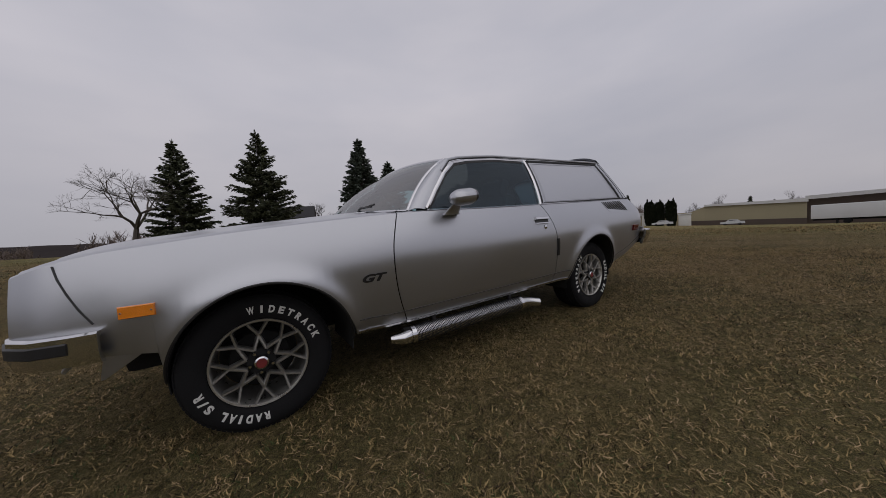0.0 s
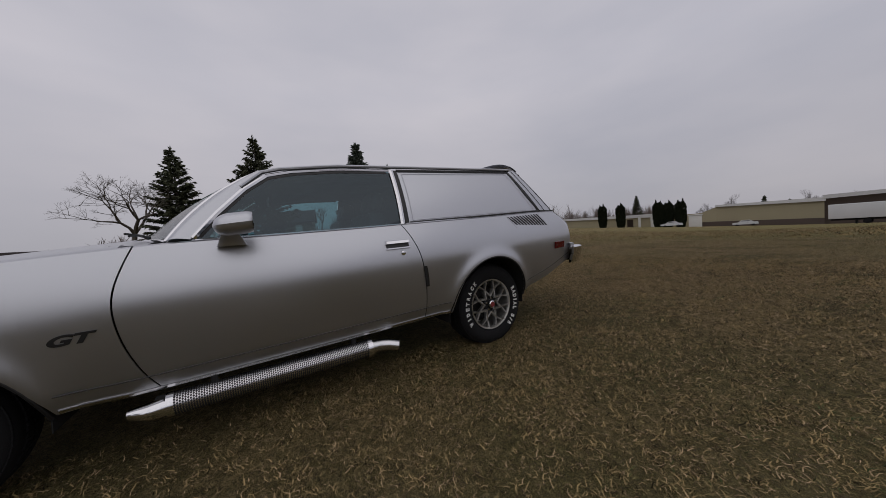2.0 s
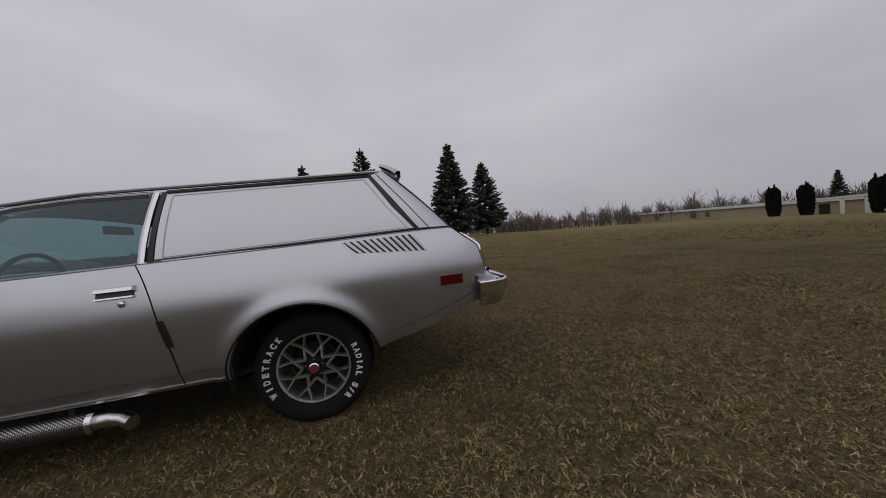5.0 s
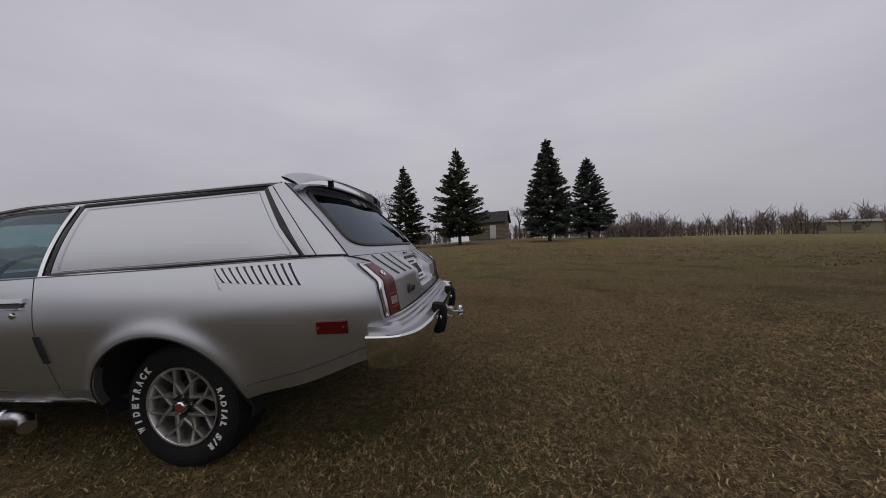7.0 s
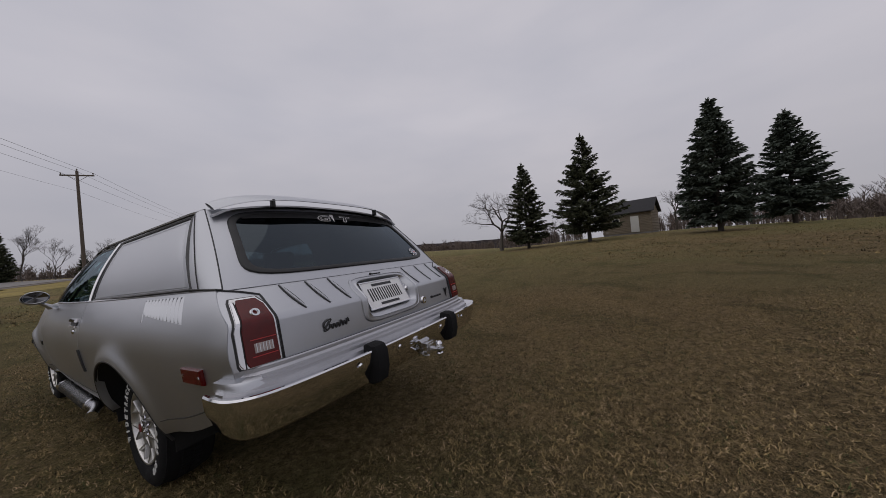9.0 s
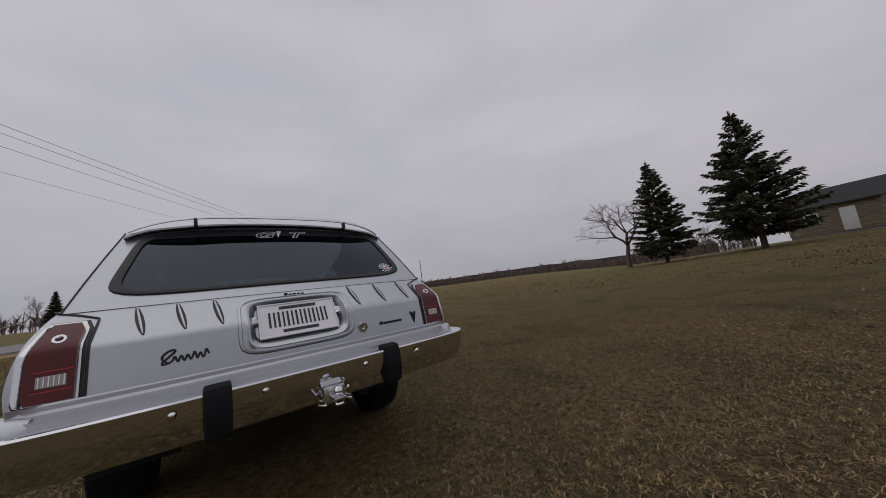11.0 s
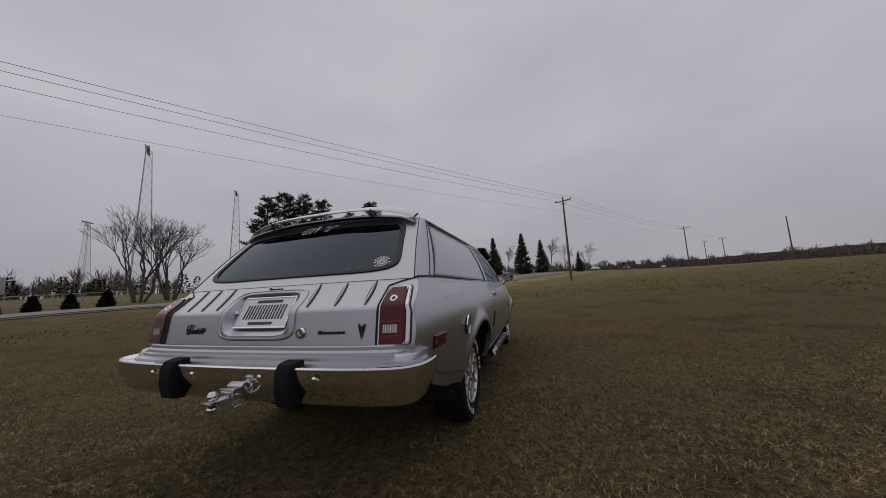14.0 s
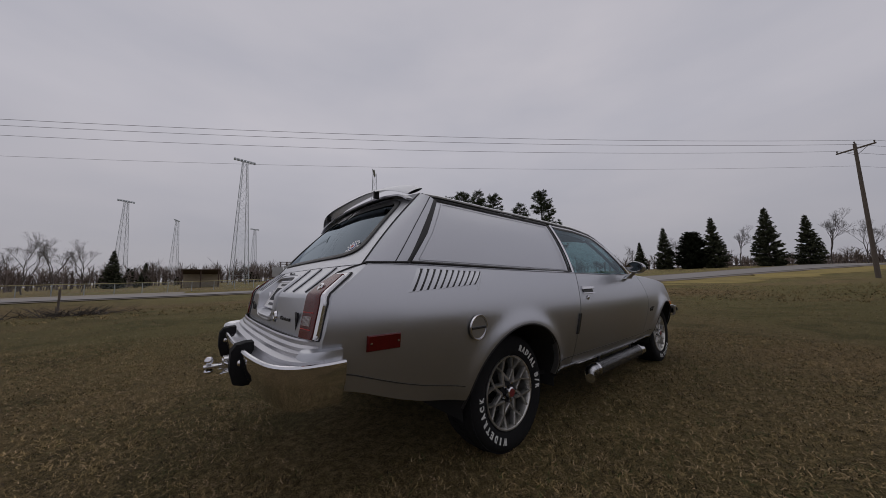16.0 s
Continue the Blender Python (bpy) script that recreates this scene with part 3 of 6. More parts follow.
s1 = stand(conifer("spruce_tree", 9.7, 3.1, 0.10, "dark green spruce with an open ragged crown", SPRUCE, 3, 1.15, 0.30, 1.0), at(105.1, 33), 0.0, 0.93)
s2 = stand(conifer("spruce_tree", 10.7, 4.0, 0.11, "broad dark spruce beside the log cabin", SPRUCE, 7, 1.2, 0.22, 0.9), at(94.9, 31.5), 0.0, 0.95)
s3 = stand(conifer("spruce_tree", 9.9, 2.6, 0.10, "tall dense blue-green spruce", BLUESPRUCE, 11, 1.5, 0.30, 1.15), at(78.1, 30.5))
s4 = stand(conifer("spruce_tree", 9.3, 2.8, 0.12, "dense blue-green spruce before the bare wood", BLUESPRUCE, 19, 1.4, 0.28, 1.1), at(71.3, 38))
dead = stand(bare_tree("bare_tree", 6.2, 5, "leaning bare tree with pale limbs", PALEBARK, 0.60, 7, 0.026, -0.12, 0.27, (0.50, 0.66)), at(110.0, 34), 2.6, 1.4)
b1 = stand(bare_tree("bare_tree", 8.0, 15, "leafless tree with fine grey twigs", BARK, 0.42, 6, 0.022), at(75.0, 52))
for a, d, sz in ((89, 58, 0.85), (83, 55, 0.95), (81, 50, 0.6), (99, 52, 0.6), (91, 60, 0.7), (68, 60, 0.85), (64, 66, 0.8), (101, 55, 0.55)):
    more(b1, at(a, d), a * 3.1, sz)

# road-side pines and trees beyond the road
pA = stand(pine("pine_tree", 15.5, 2, "tall pine with a long bare trunk"), at(-135.5, 52, (4.8, 0.5)))
pB = stand(pine("pine_tree", 15.5, 9, "tall pine with a ragged open crown"), at(-138.5, 52, (4.8, 0.5)))
for p, a, d, sz, t in ((pA, -141.5, 54, 0.99, 1.0), (pB, -146.5, 54, 0.86, 2.0), (pA, -150.5, 52, 0.95, 4.0), (pB, -133.0, 54, 0.97, 5.0)):
    more(p, at(a, d, (4.8, 0.5)), t, sz)
f1 = stand(conifer("fir_tree", 9.5, 2.3, 0.02, "dark pointed fir beyond the road", SPRUCE, 23, 1.3, 0.2, 1.0), at(-177.5, 85, (3.8, 1.7)), 0.0, 1.18)
for a, d, sz in ((-172.2, 84, 1.10), (-166.6, 86, 1.0), (179.2, 88, 0.98), (173.0, 96, 0.62), (-163.4, 90, 0.72)):
    more(f1, at(a, d, (3.8, 1.7)), a, sz)
fat = stand(conifer("cypress_tree", 7.6, 3.2, 0.0, "broad rounded dark evergreen beyond the road", CEDARN, 29, 1.7, 0.0, 2.2), at(-169.9, 84, (3.8, 1.7)), 0.0, 1.02)
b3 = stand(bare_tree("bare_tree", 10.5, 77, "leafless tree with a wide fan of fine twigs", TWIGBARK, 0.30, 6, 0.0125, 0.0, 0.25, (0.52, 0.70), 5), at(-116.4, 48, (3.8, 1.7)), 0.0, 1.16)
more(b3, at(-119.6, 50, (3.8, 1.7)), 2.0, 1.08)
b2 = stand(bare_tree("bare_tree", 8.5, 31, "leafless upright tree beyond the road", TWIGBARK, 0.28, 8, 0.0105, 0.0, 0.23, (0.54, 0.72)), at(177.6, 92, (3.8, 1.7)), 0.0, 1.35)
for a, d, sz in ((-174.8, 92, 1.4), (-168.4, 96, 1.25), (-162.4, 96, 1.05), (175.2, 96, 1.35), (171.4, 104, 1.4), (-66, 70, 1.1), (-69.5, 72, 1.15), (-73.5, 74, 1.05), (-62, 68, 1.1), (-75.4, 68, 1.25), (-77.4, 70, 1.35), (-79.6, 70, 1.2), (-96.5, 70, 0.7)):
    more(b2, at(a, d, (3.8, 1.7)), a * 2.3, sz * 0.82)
more(f1, at(-82.0, 95, (3.8, 1.7)), 1.0, 0.85)
more(f1, at(-85.0, 120, (3.8, 1.7)), 2.0, 0.7)
bush_label = "small pointed clipped evergreen bush by the fence"
k0 = stand(conifer("evergreen_bush", 1.9, 0.62, 0.0, bush_label, CEDARN, 40, 1.2, 0.0, 0.8), at(-106.2, 43, (4.4, 1.2)), 0.0, 0.72)
for a, sz in ((-108.9, 0.66), (-111.6, 0.68), (-114.5, 0.78)):
    more(k0, at(a, 43, (4.4, 1.2)), a, sz)


# ---- woods along the horizon ----
WOOD = mat("bare_wood", (0.20, 0.165, 0.15), 0.95, 0, 0.3, 0.05, 2, 0, 0, (0.10, 0.082, 0.074), 0.6, spec=0.0)


def woods(name, spans, label, bushes=True):
    """Far leafless wood: many stems with a few rising limbs each, over low scrub."""
    co, fa = [], []

    def sliver(p, q, w):
        d = Vector((q[1] - p[1], -(q[0] - p[0]), 0))
        side = Vector((rng.normal(), rng.normal(), 0)).normalized() * w
        i = len(co)
        co.extend((Vector(p) - side, Vector(p) + side, Vector(q) + side * 0.25, Vector(q) - side * 0.25))
        fa.append((i, i + 1, i + 2, i + 3))

    for az0, az1, d0, d1, count, h0, h1 in spans:
        for _ in range(count):
            a, d = rng.uniform(az0, az1), rng.uniform(d0, d1)
            p = at(a, d)
            h = rng.uniform(h0, h1) * (0.80 + 0.26 * math.sin(a * 1.9 + 2 * math.sin(a * 0.61)) * math.sin(a * 0.83 + 1.0))
            sliver(p, p + Vector((0, 0, h * 0.8)), 0.0011 * d + 0.02)
            for _k in range(13):
                s0 = rng.uniform(0.1, 0.8)
                e = Vector((rng.normal(0, 0.16) * h, rng.normal(0, 0.16) * h, h * rng.uniform(0.12, 0.34)))
                q = p + Vector((0, 0, h * s0 * 0.8))
                sliver(q, q + e, 0.0008 * d + 0.01)
                sliver(q + e * 0.5, q + e * 0.5 + Vector((e.y * 0.6, -e.x * 0.6, e.z * 0.7)), 0.0005 * d + 0.008)
    me = numpy_mesh(name, np.array([tuple(c) for c in co]), np.array(fa), WOOD)
    return tagged(new(name, me), label, "wood", kind="stuff")


woods("bare_wood", ((20, 66, 118, 175, 620, 5.5, 10.5), (58, 92, 62, 95, 330, 2.5, 6.0), (96, 111, 50, 75, 130, 2.0, 4.5), (60, 78, 56, 70, 150, 2.0, 4.0)), "leafless wood along the edge of the field")
woods("far_wood", ((111, 168, 240, 460, 1500, 6, 10.5), (166, 190, 230, 400, 330, 5, 11), (-122, -62, 105, 170, 900, 5, 9.5), (-175, -150, 120, 200, 160, 5, 9)), "dark bare wood on the far side of the fields")
HILL = mat("wooded_hill", (0.050, 0.043, 0.042), 1.0, 0, 0.2, 0.012, 0.2, 0, 0, (0.035, 0.031, 0.031), spec=0.0)


def hill_pt(u, v):
    a = 100 + 95 * u
    d = 700 + 500 * v
    p = at(a, d)
    z = 850 * math.tan(radians(interp(((100, 1.9), (112, 2.2), (121, 2.6), (133, 2.75), (149, 2.5), (163, 2.2), (175, 2.2), (195, 2.2)), a))) * math.sin(math.pi * min(1, 0.5 * v + 0.02 * (v > 0))) + 3.5 * noise.noise((a * 0.35, 0, 0)) * v
    return p.x, p.y, (z if v > 0 else p.z - 6)


tagged(obj("wooded_hill", grid(hill_pt, 120, 6), HILL), "low wooded hills on the horizon", kind="structure")

# dark evergreen belt beyond the ball field
def evergreen_belt(name, spans, label):
    B, D, L, W = [], [], [], []
    for az0, az1, d0, d1, count, h0, h1 in spans:
        for _ in range(count):
            p = at(rng.uniform(az0, az1), rng.uniform(d0, d1))
            h = rng.uniform(h0, h1)
            wide = h * rng.uniform(0.24, 0.42)
            for _k in range(150):
                k = rng.random() ** 1.5
                t = rng.uniform(0, 2 * math.pi)
                rad = wide * (1 - k) * rng.uniform(0.3, 1.0)
                B.append((p.x + rad * math.cos(t), p.y + rad * math.sin(t), p.z + h * k)), D.append((math.cos(t), math.sin(t), rng.uniform(-0.3, 0.6))), L.append(h * 0.15), W.append(h * 0.07)
    return tagged(new(name, sprays(B, D, L, W, CEDARN, name)), label, "wood", kind="stuff")


evergreen_belt("evergreen_belt", ((-152, -118, 80, 95, 26, 1.8, 4.2), (-118, -80, 85, 115, 22, 1.8, 4.6)), "dark belt of evergreens beyond the ball field")

# ---- log cabin ----
LOG = mat("weathered_logs", (0.21, 0.175, 0.13), 0.9, 0, 0.3, 3, 40, 0.4, stretch=(0.4, 1, 3))
ROOFT = mat("dark_shingles", (0.028, 0.027, 0.030), 0.9, 0, 0.3, 4, 30, 0.4)
WHITEP = mat("white_paint", (0.62, 0.62, 0.60), 0.6, 0, 0.08, 2, 60)
DARKGLASS = mat("dark_window", (0.015, 0.017, 0.02), 0.15, 0, 0.2, 2, 30)
cabin = empty("log_cabin", label="small weathered log cabin with a dark gable roof", category="house")
for k in range(13):
    z = 0.10 + 0.19 * k
    part("log", cuboid(-2.6, 2.6, -2.05 - 0.02 * (k % 2), -1.85, z, z + 0.175, 0.04, 2), LOG, cabin)
    part("log", cuboid(2.45, 2.65 + 0.02 * (k % 2), -2.1, 2.0, z + 0.02, z + 0.19, 0.04, 2), LOG, cabin)
    part("log", cuboid(-2.65, -2.45, -2.1, 2.0, z + 0.02, z + 0.19, 0.04, 2), LOG, cabin)
part("rear_wall", cuboid(-2.6, 2.6, 1.85, 2.0, 0.1, 2.6, 0.02), LOG, cabin)
for x in (-2.55, 2.5):
    part("gable", loft([[(x + o, -2.0, 2.58), (x + o, 2.0, 2.58), (x + o, 0, 4.0)] for o in (0, 0.08)], True, True), LOG, cabin, "", False)
part("foundation", cuboid(-2.6, 2.6, -2.0, 2.0, -0.8, 0.11, 0.02), mat("fieldstone", (0.2, 0.19, 0.18), 0.9, 0, 0.3, 3, 30, 0.4), cabin)
for s in (-1, 1):
    part("roof", loft([[(-2.95, s * 2.35, 2.40 + o), (2.95, s * 2.35, 2.40 + o), (2.95, 0, 4.05 + o), (-2.95, 0, 4.05 + o)] for o in (0, 0.10)], True, True), ROOFT, cabin, "dark shingled roof slope", False)
part("cabin_door", cuboid(0.5, 1.35, -2.11, -2.05, 0.15, 2.05, 0.02), WHITEP, cabin, "white plank door")
wf = part("window_frame", cuboid(-1.5, -0.65, -2.11, -2.05, 1.0, 1.95, 0.02), WHITEP, cabin, "white window frame")
part("pane", cuboid(-1.42, -0.73, -2.125, -2.108, 1.08, 1.87), DARKGLASS, wf)
cabin.matrix_world = Matrix.Translation(at(88.8, 41)) @ Matrix.Rotation(radians(-14), 4, "Z") @ Matrix.Scale(0.92, 4)

# ---- long low works building with cedars, canopy and trailer ----
TANWALL = mat("tan_metal_siding", (0.30, 0.265, 0.17), 0.6, 0, 0.06, 0.3, 20, 0.1, stretch=(1, 1, 0.2))
BROWNB = mat("brown_base_band", (0.075, 0.055, 0.045), 0.8, 0, 0.2, 0.5, 20)
ROOFW = mat("pale_roof_edge", (0.55, 0.55, 0.55), 0.5, 0, 0.08, 0.4, 10)
works = empty("works_building", label="long low tan works building with a pale roof edge", category="building")


def wall_run(name, a0, d0, a1, d1, h0, h1, material, base=0.0, thick=0.4, lift=0.0, n=8):
    p, q = at(a0, d0), at(a1, d1)
    d = (q - p)
    d.z = 0
    nrm_ = Vector((d.y, -d.x, 0)).normalized() * thick
    rings = []
    for k in range(n + 1):
        c = p.lerp(q, k / n)
        h = h0 + (h1 - h0) * k / n
        zb = c.z - 0.6 + base
        rings.append([(c.x, c.y, zb), (c.x + nrm_.x, c.y + nrm_.y, zb), (c.x + nrm_.x, c.y + nrm_.y, c.z + h), (c.x, c.y, c.z + h)])
    return part(name, loft(rings, True, True), material, works, "", False)


wall_run("low_wall", 46.8, 128, 21.5, 112, 3.1, 3.7, TANWALL)
wall_run("low_roof_edge", 47.0, 127.6, 21.5, 111.4, 3.5, 4.1, ROOFW, 3.7, 0.5)
wall_run("high_wall", 15.3, 112, 5.6, 112, 5.5, 5.9, TANWALL, 1.9)
wall_run("gable_wall", 17.0, 112, 15.3, 112, 3.9, 5.5, TANWALL, 1.0)
wall_run("wall_base", 17.0, 111.8, 5.6, 111.8, 1.3, 1.5, BROWNB, 0.0, 0.5)
wall_run("end_wall", 21.5, 112, 16.8, 112, 3.4, 3.9, TANWALL)
wall_run("high_roof_edge", 15.4, 111.6, 5.5, 111.6, 5.95, 6.35, ROOFW, 6.05, 0.6)
wall_run("dock_wall", 5.6, 113, -16, 110, 6.2, 6.0, BROWNB)
wall_run("dock_roof", 5.6, 112, -16, 109, 6.9, 6.6, ROOFW, 6.6, 1.0)
for k, (a, w) in enumerate(((45.0, 1.2), (42.6, 1.2), (38.2, 1.6), (36.6, 1.0))):
    p = at(a, 119 - k * 1.2)
    part("wall_vent", cuboid(-w / 2, w / 2, -0.15, 0.1, 0.8, 2.2, 0.05, 2, None, Matrix.Translation(p) @ Matrix.Rotation(radians(a - 90), 4, "Z")), BROWNB, works, "dark wall vent")
can = empty("entrance_canopy", label="flat pale entrance canopy on posts", category="porch")
part("canopy_roof", cuboid(-4.5, 4.5, -2, 2, 3.2, 3.7, 0.05), ROOFW, can)
for x in (-4.2, 0.0, 3.6):
    part("post", cuboid(x - (0.3 if x < 3 else 0.9), x + (0.3 if x < 3 else 0.9), -1.8, -1.4, -0.5, 3.2, 0.03), WHITEP, can)
part("canopy_door", cuboid(-3, -1.4, 1.6, 1.8, -0.4, 2.4, 0.03), BROWNB, can)
can.matrix_world = Matrix.Translation(at(24.8, 104)) @ Matrix.Rotation(radians(-62), 4, "Z")
shed2 = empty("side_shed", label="small pale lean-to shed by the wall", category="shed")
part("shed_body", cuboid(-1.4, 1.4, -1.2, 1.2, -0.5, 3.2, 0.03), WHITEP, shed2)
part("shed_roof", cuboid(-1.6, 1.6, -1.4, 1.4, 3.2, 3.4, 0.03), ROOFW, shed2)
shed2.matrix_world = Matrix.Translation(at(17.7, 107)) @ Matrix.Rotation(radians(-70), 4, "Z")


def cedar(seed):
    r = random.Random(seed)
    t = empty("cedar_tree", label="dark columnar cedar clipped to a blunt top", category="cedar")
    B, D, L, W = [], [], [], []
    for _ in range(2600):
        h = r.uniform(0.0, 1.0)
        rad = 1.15 * min(1, 0.75 + h * 0.8) * (1 if h < 0.86 else max(0.25, 1 - (h - 0.86) * 4.2)) * r.uniform(0.8, 1.04)
        a = r.uniform(0, 2 * math.pi)
        B.append((rad * math.cos(a) * 0.9, rad * math.sin(a) * 0.9, 6.0 * h)), D.append((math.cos(a) * 0.5, math.sin(a) * 0.5, 1)), L.append(r.uniform(0.3, 0.65)), W.append(r.uniform(0.15, 0.3))
    for k in range(3):
        a, rr_ = 2.1 * k + r.random(), 0.55
        for _ in range(160):
            q = r.random()
            B.append((rr_ * math.cos(a) + r.gauss(0, 0.22) * (1 - q), rr_ * math.sin(a) + r.gauss(0, 0.22) * (1 - q), 5.4 + (0.7 + 0.35 * k) * q)), D.append((r.gauss(0, 0.3), r.gauss(0, 0.3), 1)), L.append(r.uniform(0.25, 0.5)), W.append(r.uniform(0.12, 0.22))
    part("trunk", tube([(0, 0, -0.4), (0, 0, 2.5), (0, 0, 5.6)], [0.85, 0.95, 0.4], 10), CEDARN, t, "dark inner stem")
    c_ = new("crown", sprays(B, D, L, W, CEDARN, "crown"))
    c_.parent = t
    return t


c1 = stand(cedar(1), at(30.1, 98))
for a, d, sz in ((27.4, 97, 1.0), (22.2, 95, 1.03), (20.9, 95, 1.0), (19.4, 94, 1.02)):
    more(c1, at(a, d), a, sz)
for a, d, sz in ((25.0, 135, 1.25), (10.6, 140, 1.0), (8.4, 142, 0.85)):
    more(f1, at(a, d), a, sz)
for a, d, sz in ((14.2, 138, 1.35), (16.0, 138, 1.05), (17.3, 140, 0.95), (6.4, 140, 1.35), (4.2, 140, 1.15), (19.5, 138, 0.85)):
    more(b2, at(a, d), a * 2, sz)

TRAILERW = mat("white_trailer_skin", (0.58, 0.59, 0.60), 0.4, 0, 0.06, 0.4, 20)
trailer = empty("semi_trailer", label="long white box trailer parked at the dock", category="trailer")
part("box", cuboid(-8, 8, -1.25, 1.25, 1.15, 4.0, 0.05), TRAILERW, trailer)
part("chassis", cuboid(-7.8, 7.8, -0.6, 0.6, 0.75, 1.15, 0.03), DARK, trailer)
for x in (-6.8, -5.6, 3.4):
    for y in (-1.0, 1.0):
        part("tyre", tube([(x, y - 0.2, 0.5), (x, y + 0.2, 0.5)], 0.5, 18), RUBBER, trailer)
part("landing_leg", cuboid(4.6, 4.8, -0.9, 0.9, 0.0, 1.1, 0.02), DARK, trailer)
trailer.matrix_world = Matrix.Translation(at(0.4, 96)) @ Matrix.Rotation(radians(88), 4, "Z")


def far_car(name, label, m, paint, pickup=False):
    """A small distant car: body, cabin, windows, wheels."""
    c = empty(name, label=label, category="car")
    prof = [(-2.2, 0.45), (-2.2, 0.8), (-1.2, 0.92), (-0.6, 1.42), (0.9, 1.45), (1.55 if not pickup else 1.0, 0.98), (2.2, 0.95), (2.25, 0.45)]
    part("body", loft([[(x, y * (0.86 if z > 1.2 else 1), z) for x, z in prof] for y in (-0.85, -0.8, 0.8, 0.85)], True, True), paint, c, "", True)
    for y in (-0.80, 0.80):
        part("side_window", loft([[(-1.0, y + o, 0.95), (1.25 if not pickup else 0.9, y + o, 0.98), (0.75, y * 0.93 + o, 1.36), (-0.5, y * 0.93 + o, 1.36)] for o in (-0.02, 0.02)], True, True), DARKGLASS, c, "", False)
    for x in (-1.35, 1.35):
        for y in (-0.75, 0.75):
            part("tyre", tube([(x, y - 0.1, 0.31), (x, y + 0.1, 0.31)], 0.31, 16), RUBBER, c)
    c.matrix_world = m
    return c


PAINTW, PAINTD = mat("pale_car_paint", (0.5, 0.51, 0.52), 0.3, 0.2, 0.05, 2, 60, 0, 0.5), mat("dark_car_paint", (0.04, 0.045, 0.05), 0.3, 0.3, 0.1, 2, 60, 0, 0.5)
far_car("parked_car", "pale hatchback parked by the works building", Matrix.Translation(at(12.4, 100)) @ Matrix.Rotation(radians(-75), 4, "Z"), PAINTW)
far_car("parked_car", "pale sedan parked under the cedars", Matrix.Translation(at(20.6, 92)) @ Matrix.Rotation(radians(-65), 4, "Z"), PAINTW)
for i, (k, o, pnt, lb) in enumerate(((94, -1.8, PAINTW, "pale car on the far road"), (98, 1.8, PAINTD, "dark car on the far road"), (108, -1.8, PAINTW, "white pickup on the far road"))):
    p, q = road_line(o)[k], road_line(o)[k + 1]
    far_car("road_car", lb, Matrix.Translation((p.x, p.y, float(ground_z(p.x, p.y)) + 0.10)) @ Matrix.Rotation(math.atan2(q.y - p.y, q.x - p.x), 4, "Z"), pnt, i == 2)

# ---- poles and wires ----
POLEW = mat("weathered_pole", (0.105, 0.085, 0.07), 0.9, 0, 0.3, 2, 40, 0.4, stretch=(1, 1, 0.15))
WIRE = mat("dark_wire", (0.05, 0.05, 0.055), 0.6, 0, 0.1, 1, 10)


def utility_pole(p, h, turn, arm=1.25, lean=0.0):
    pole = empty("utility_pole", label="wooden utility pole with a crossarm", category="utility pole")
    part("shaft", tube([(0, 0, -0.5), (0, 0, h * 0.5), (0, 0, h)], [0.17, 0.14, 0.11], 12), POLEW, pole)
    if arm:
        part("crossarm", cuboid(-0.06, 0.06, -arm, arm, h - 0.55, h - 0.42, 0.01), POLEW, pole)
        for y in (-arm + 0.08, 0.0, arm - 0.08):
            part("insulator", lathe(((0.0, 0.22), (0.05, 0.2), (0.06, 0.1), (0.03, 0.08), (0.03, 0.0)), 12, "z"), POLEW, pole).location = (0, y, h - 0.42 + (0.42 if y == 0 else 0))
        for y in (-1, 1):
            part("brace", tube([(0.07, 0, h - 1.1), (0.07, y * 0.7, h - 0.55)], 0.02, 6), POLEW, pole)
    pole.matrix_world = Matrix.Translation(p) @ Matrix.Rotation(radians(turn), 4, "Z") @ Matrix.Rotation(radians(lean), 4, "X")
    return pole


P1 = at(174.4, 47, (4.0, 1.4))
DIRW = radians(147)
nextp = [P1 + Vector((math.cos(DIRW), math.sin(DIRW), 0)) * d for d in (-84, 0, 72, 140)]
for p in nextp:
    p.z = float(ground_z(p.x, p.y))
HP = 12.4
for p in nextp:
    utility_pole(p, HP, 147)
utility_pole(at(147.4, 118, (4.8, 0.5)), 11.5, 120, 0, 0)
utility_pole(at(155.6, 190, (4.8, 0.5)), 12, 150, 1.1)
for y, hz in ((-1.17, HP - 0.22), (0.0, HP - 0.06), (1.17, HP - 0.22), (0.1, HP - 2.1)):
    off = Vector((-math.sin(DIRW), math.cos(DIRW), 0)) * y
    for a, b in zip(nextp, nextp[1:]):
        pts = [a.lerp(b, t) + off + Vector((0, 0, hz - 4 * 0.9 * t * (1 - t))) for t in np.linspace(0, 1, 25)]
        tagged(obj("overhead_wire", tube(pts, 0.012 if hz > HP - 1 else 0.008, 5), WIRE), "thin dark wire between utility poles", "wire", "overhead wires")

# ---- sports ground: fence, light towers, backstop frame, shelter ----
STEEL = mat("galvanised_steel", (0.36, 0.39, 0.40), 0.5, 0.6, 0.1, 1, 20)
YELRAIL = mat("faded_yellow_rail", (0.33, 0.29, 0.15), 0.7, 0, 0.15, 1, 20)
fence = empty("field_fence", label="long low chain-link fence with a faded yellow top rail", category="fence")
fp = [at(a, d, (3.8, 1.7)) for a, d in ((-52, 62), (-62, 56), (-75, 52), (-90, 50), (-105, 52), (-118, 56), (-126, 62))]
line = [fp[i].lerp(fp[i + 1], k / 6) for i in range(len(fp) - 1) for k in range(6)] + [fp[-1]]
for p in line:
    p.z = float(ground_z(p.x, p.y))
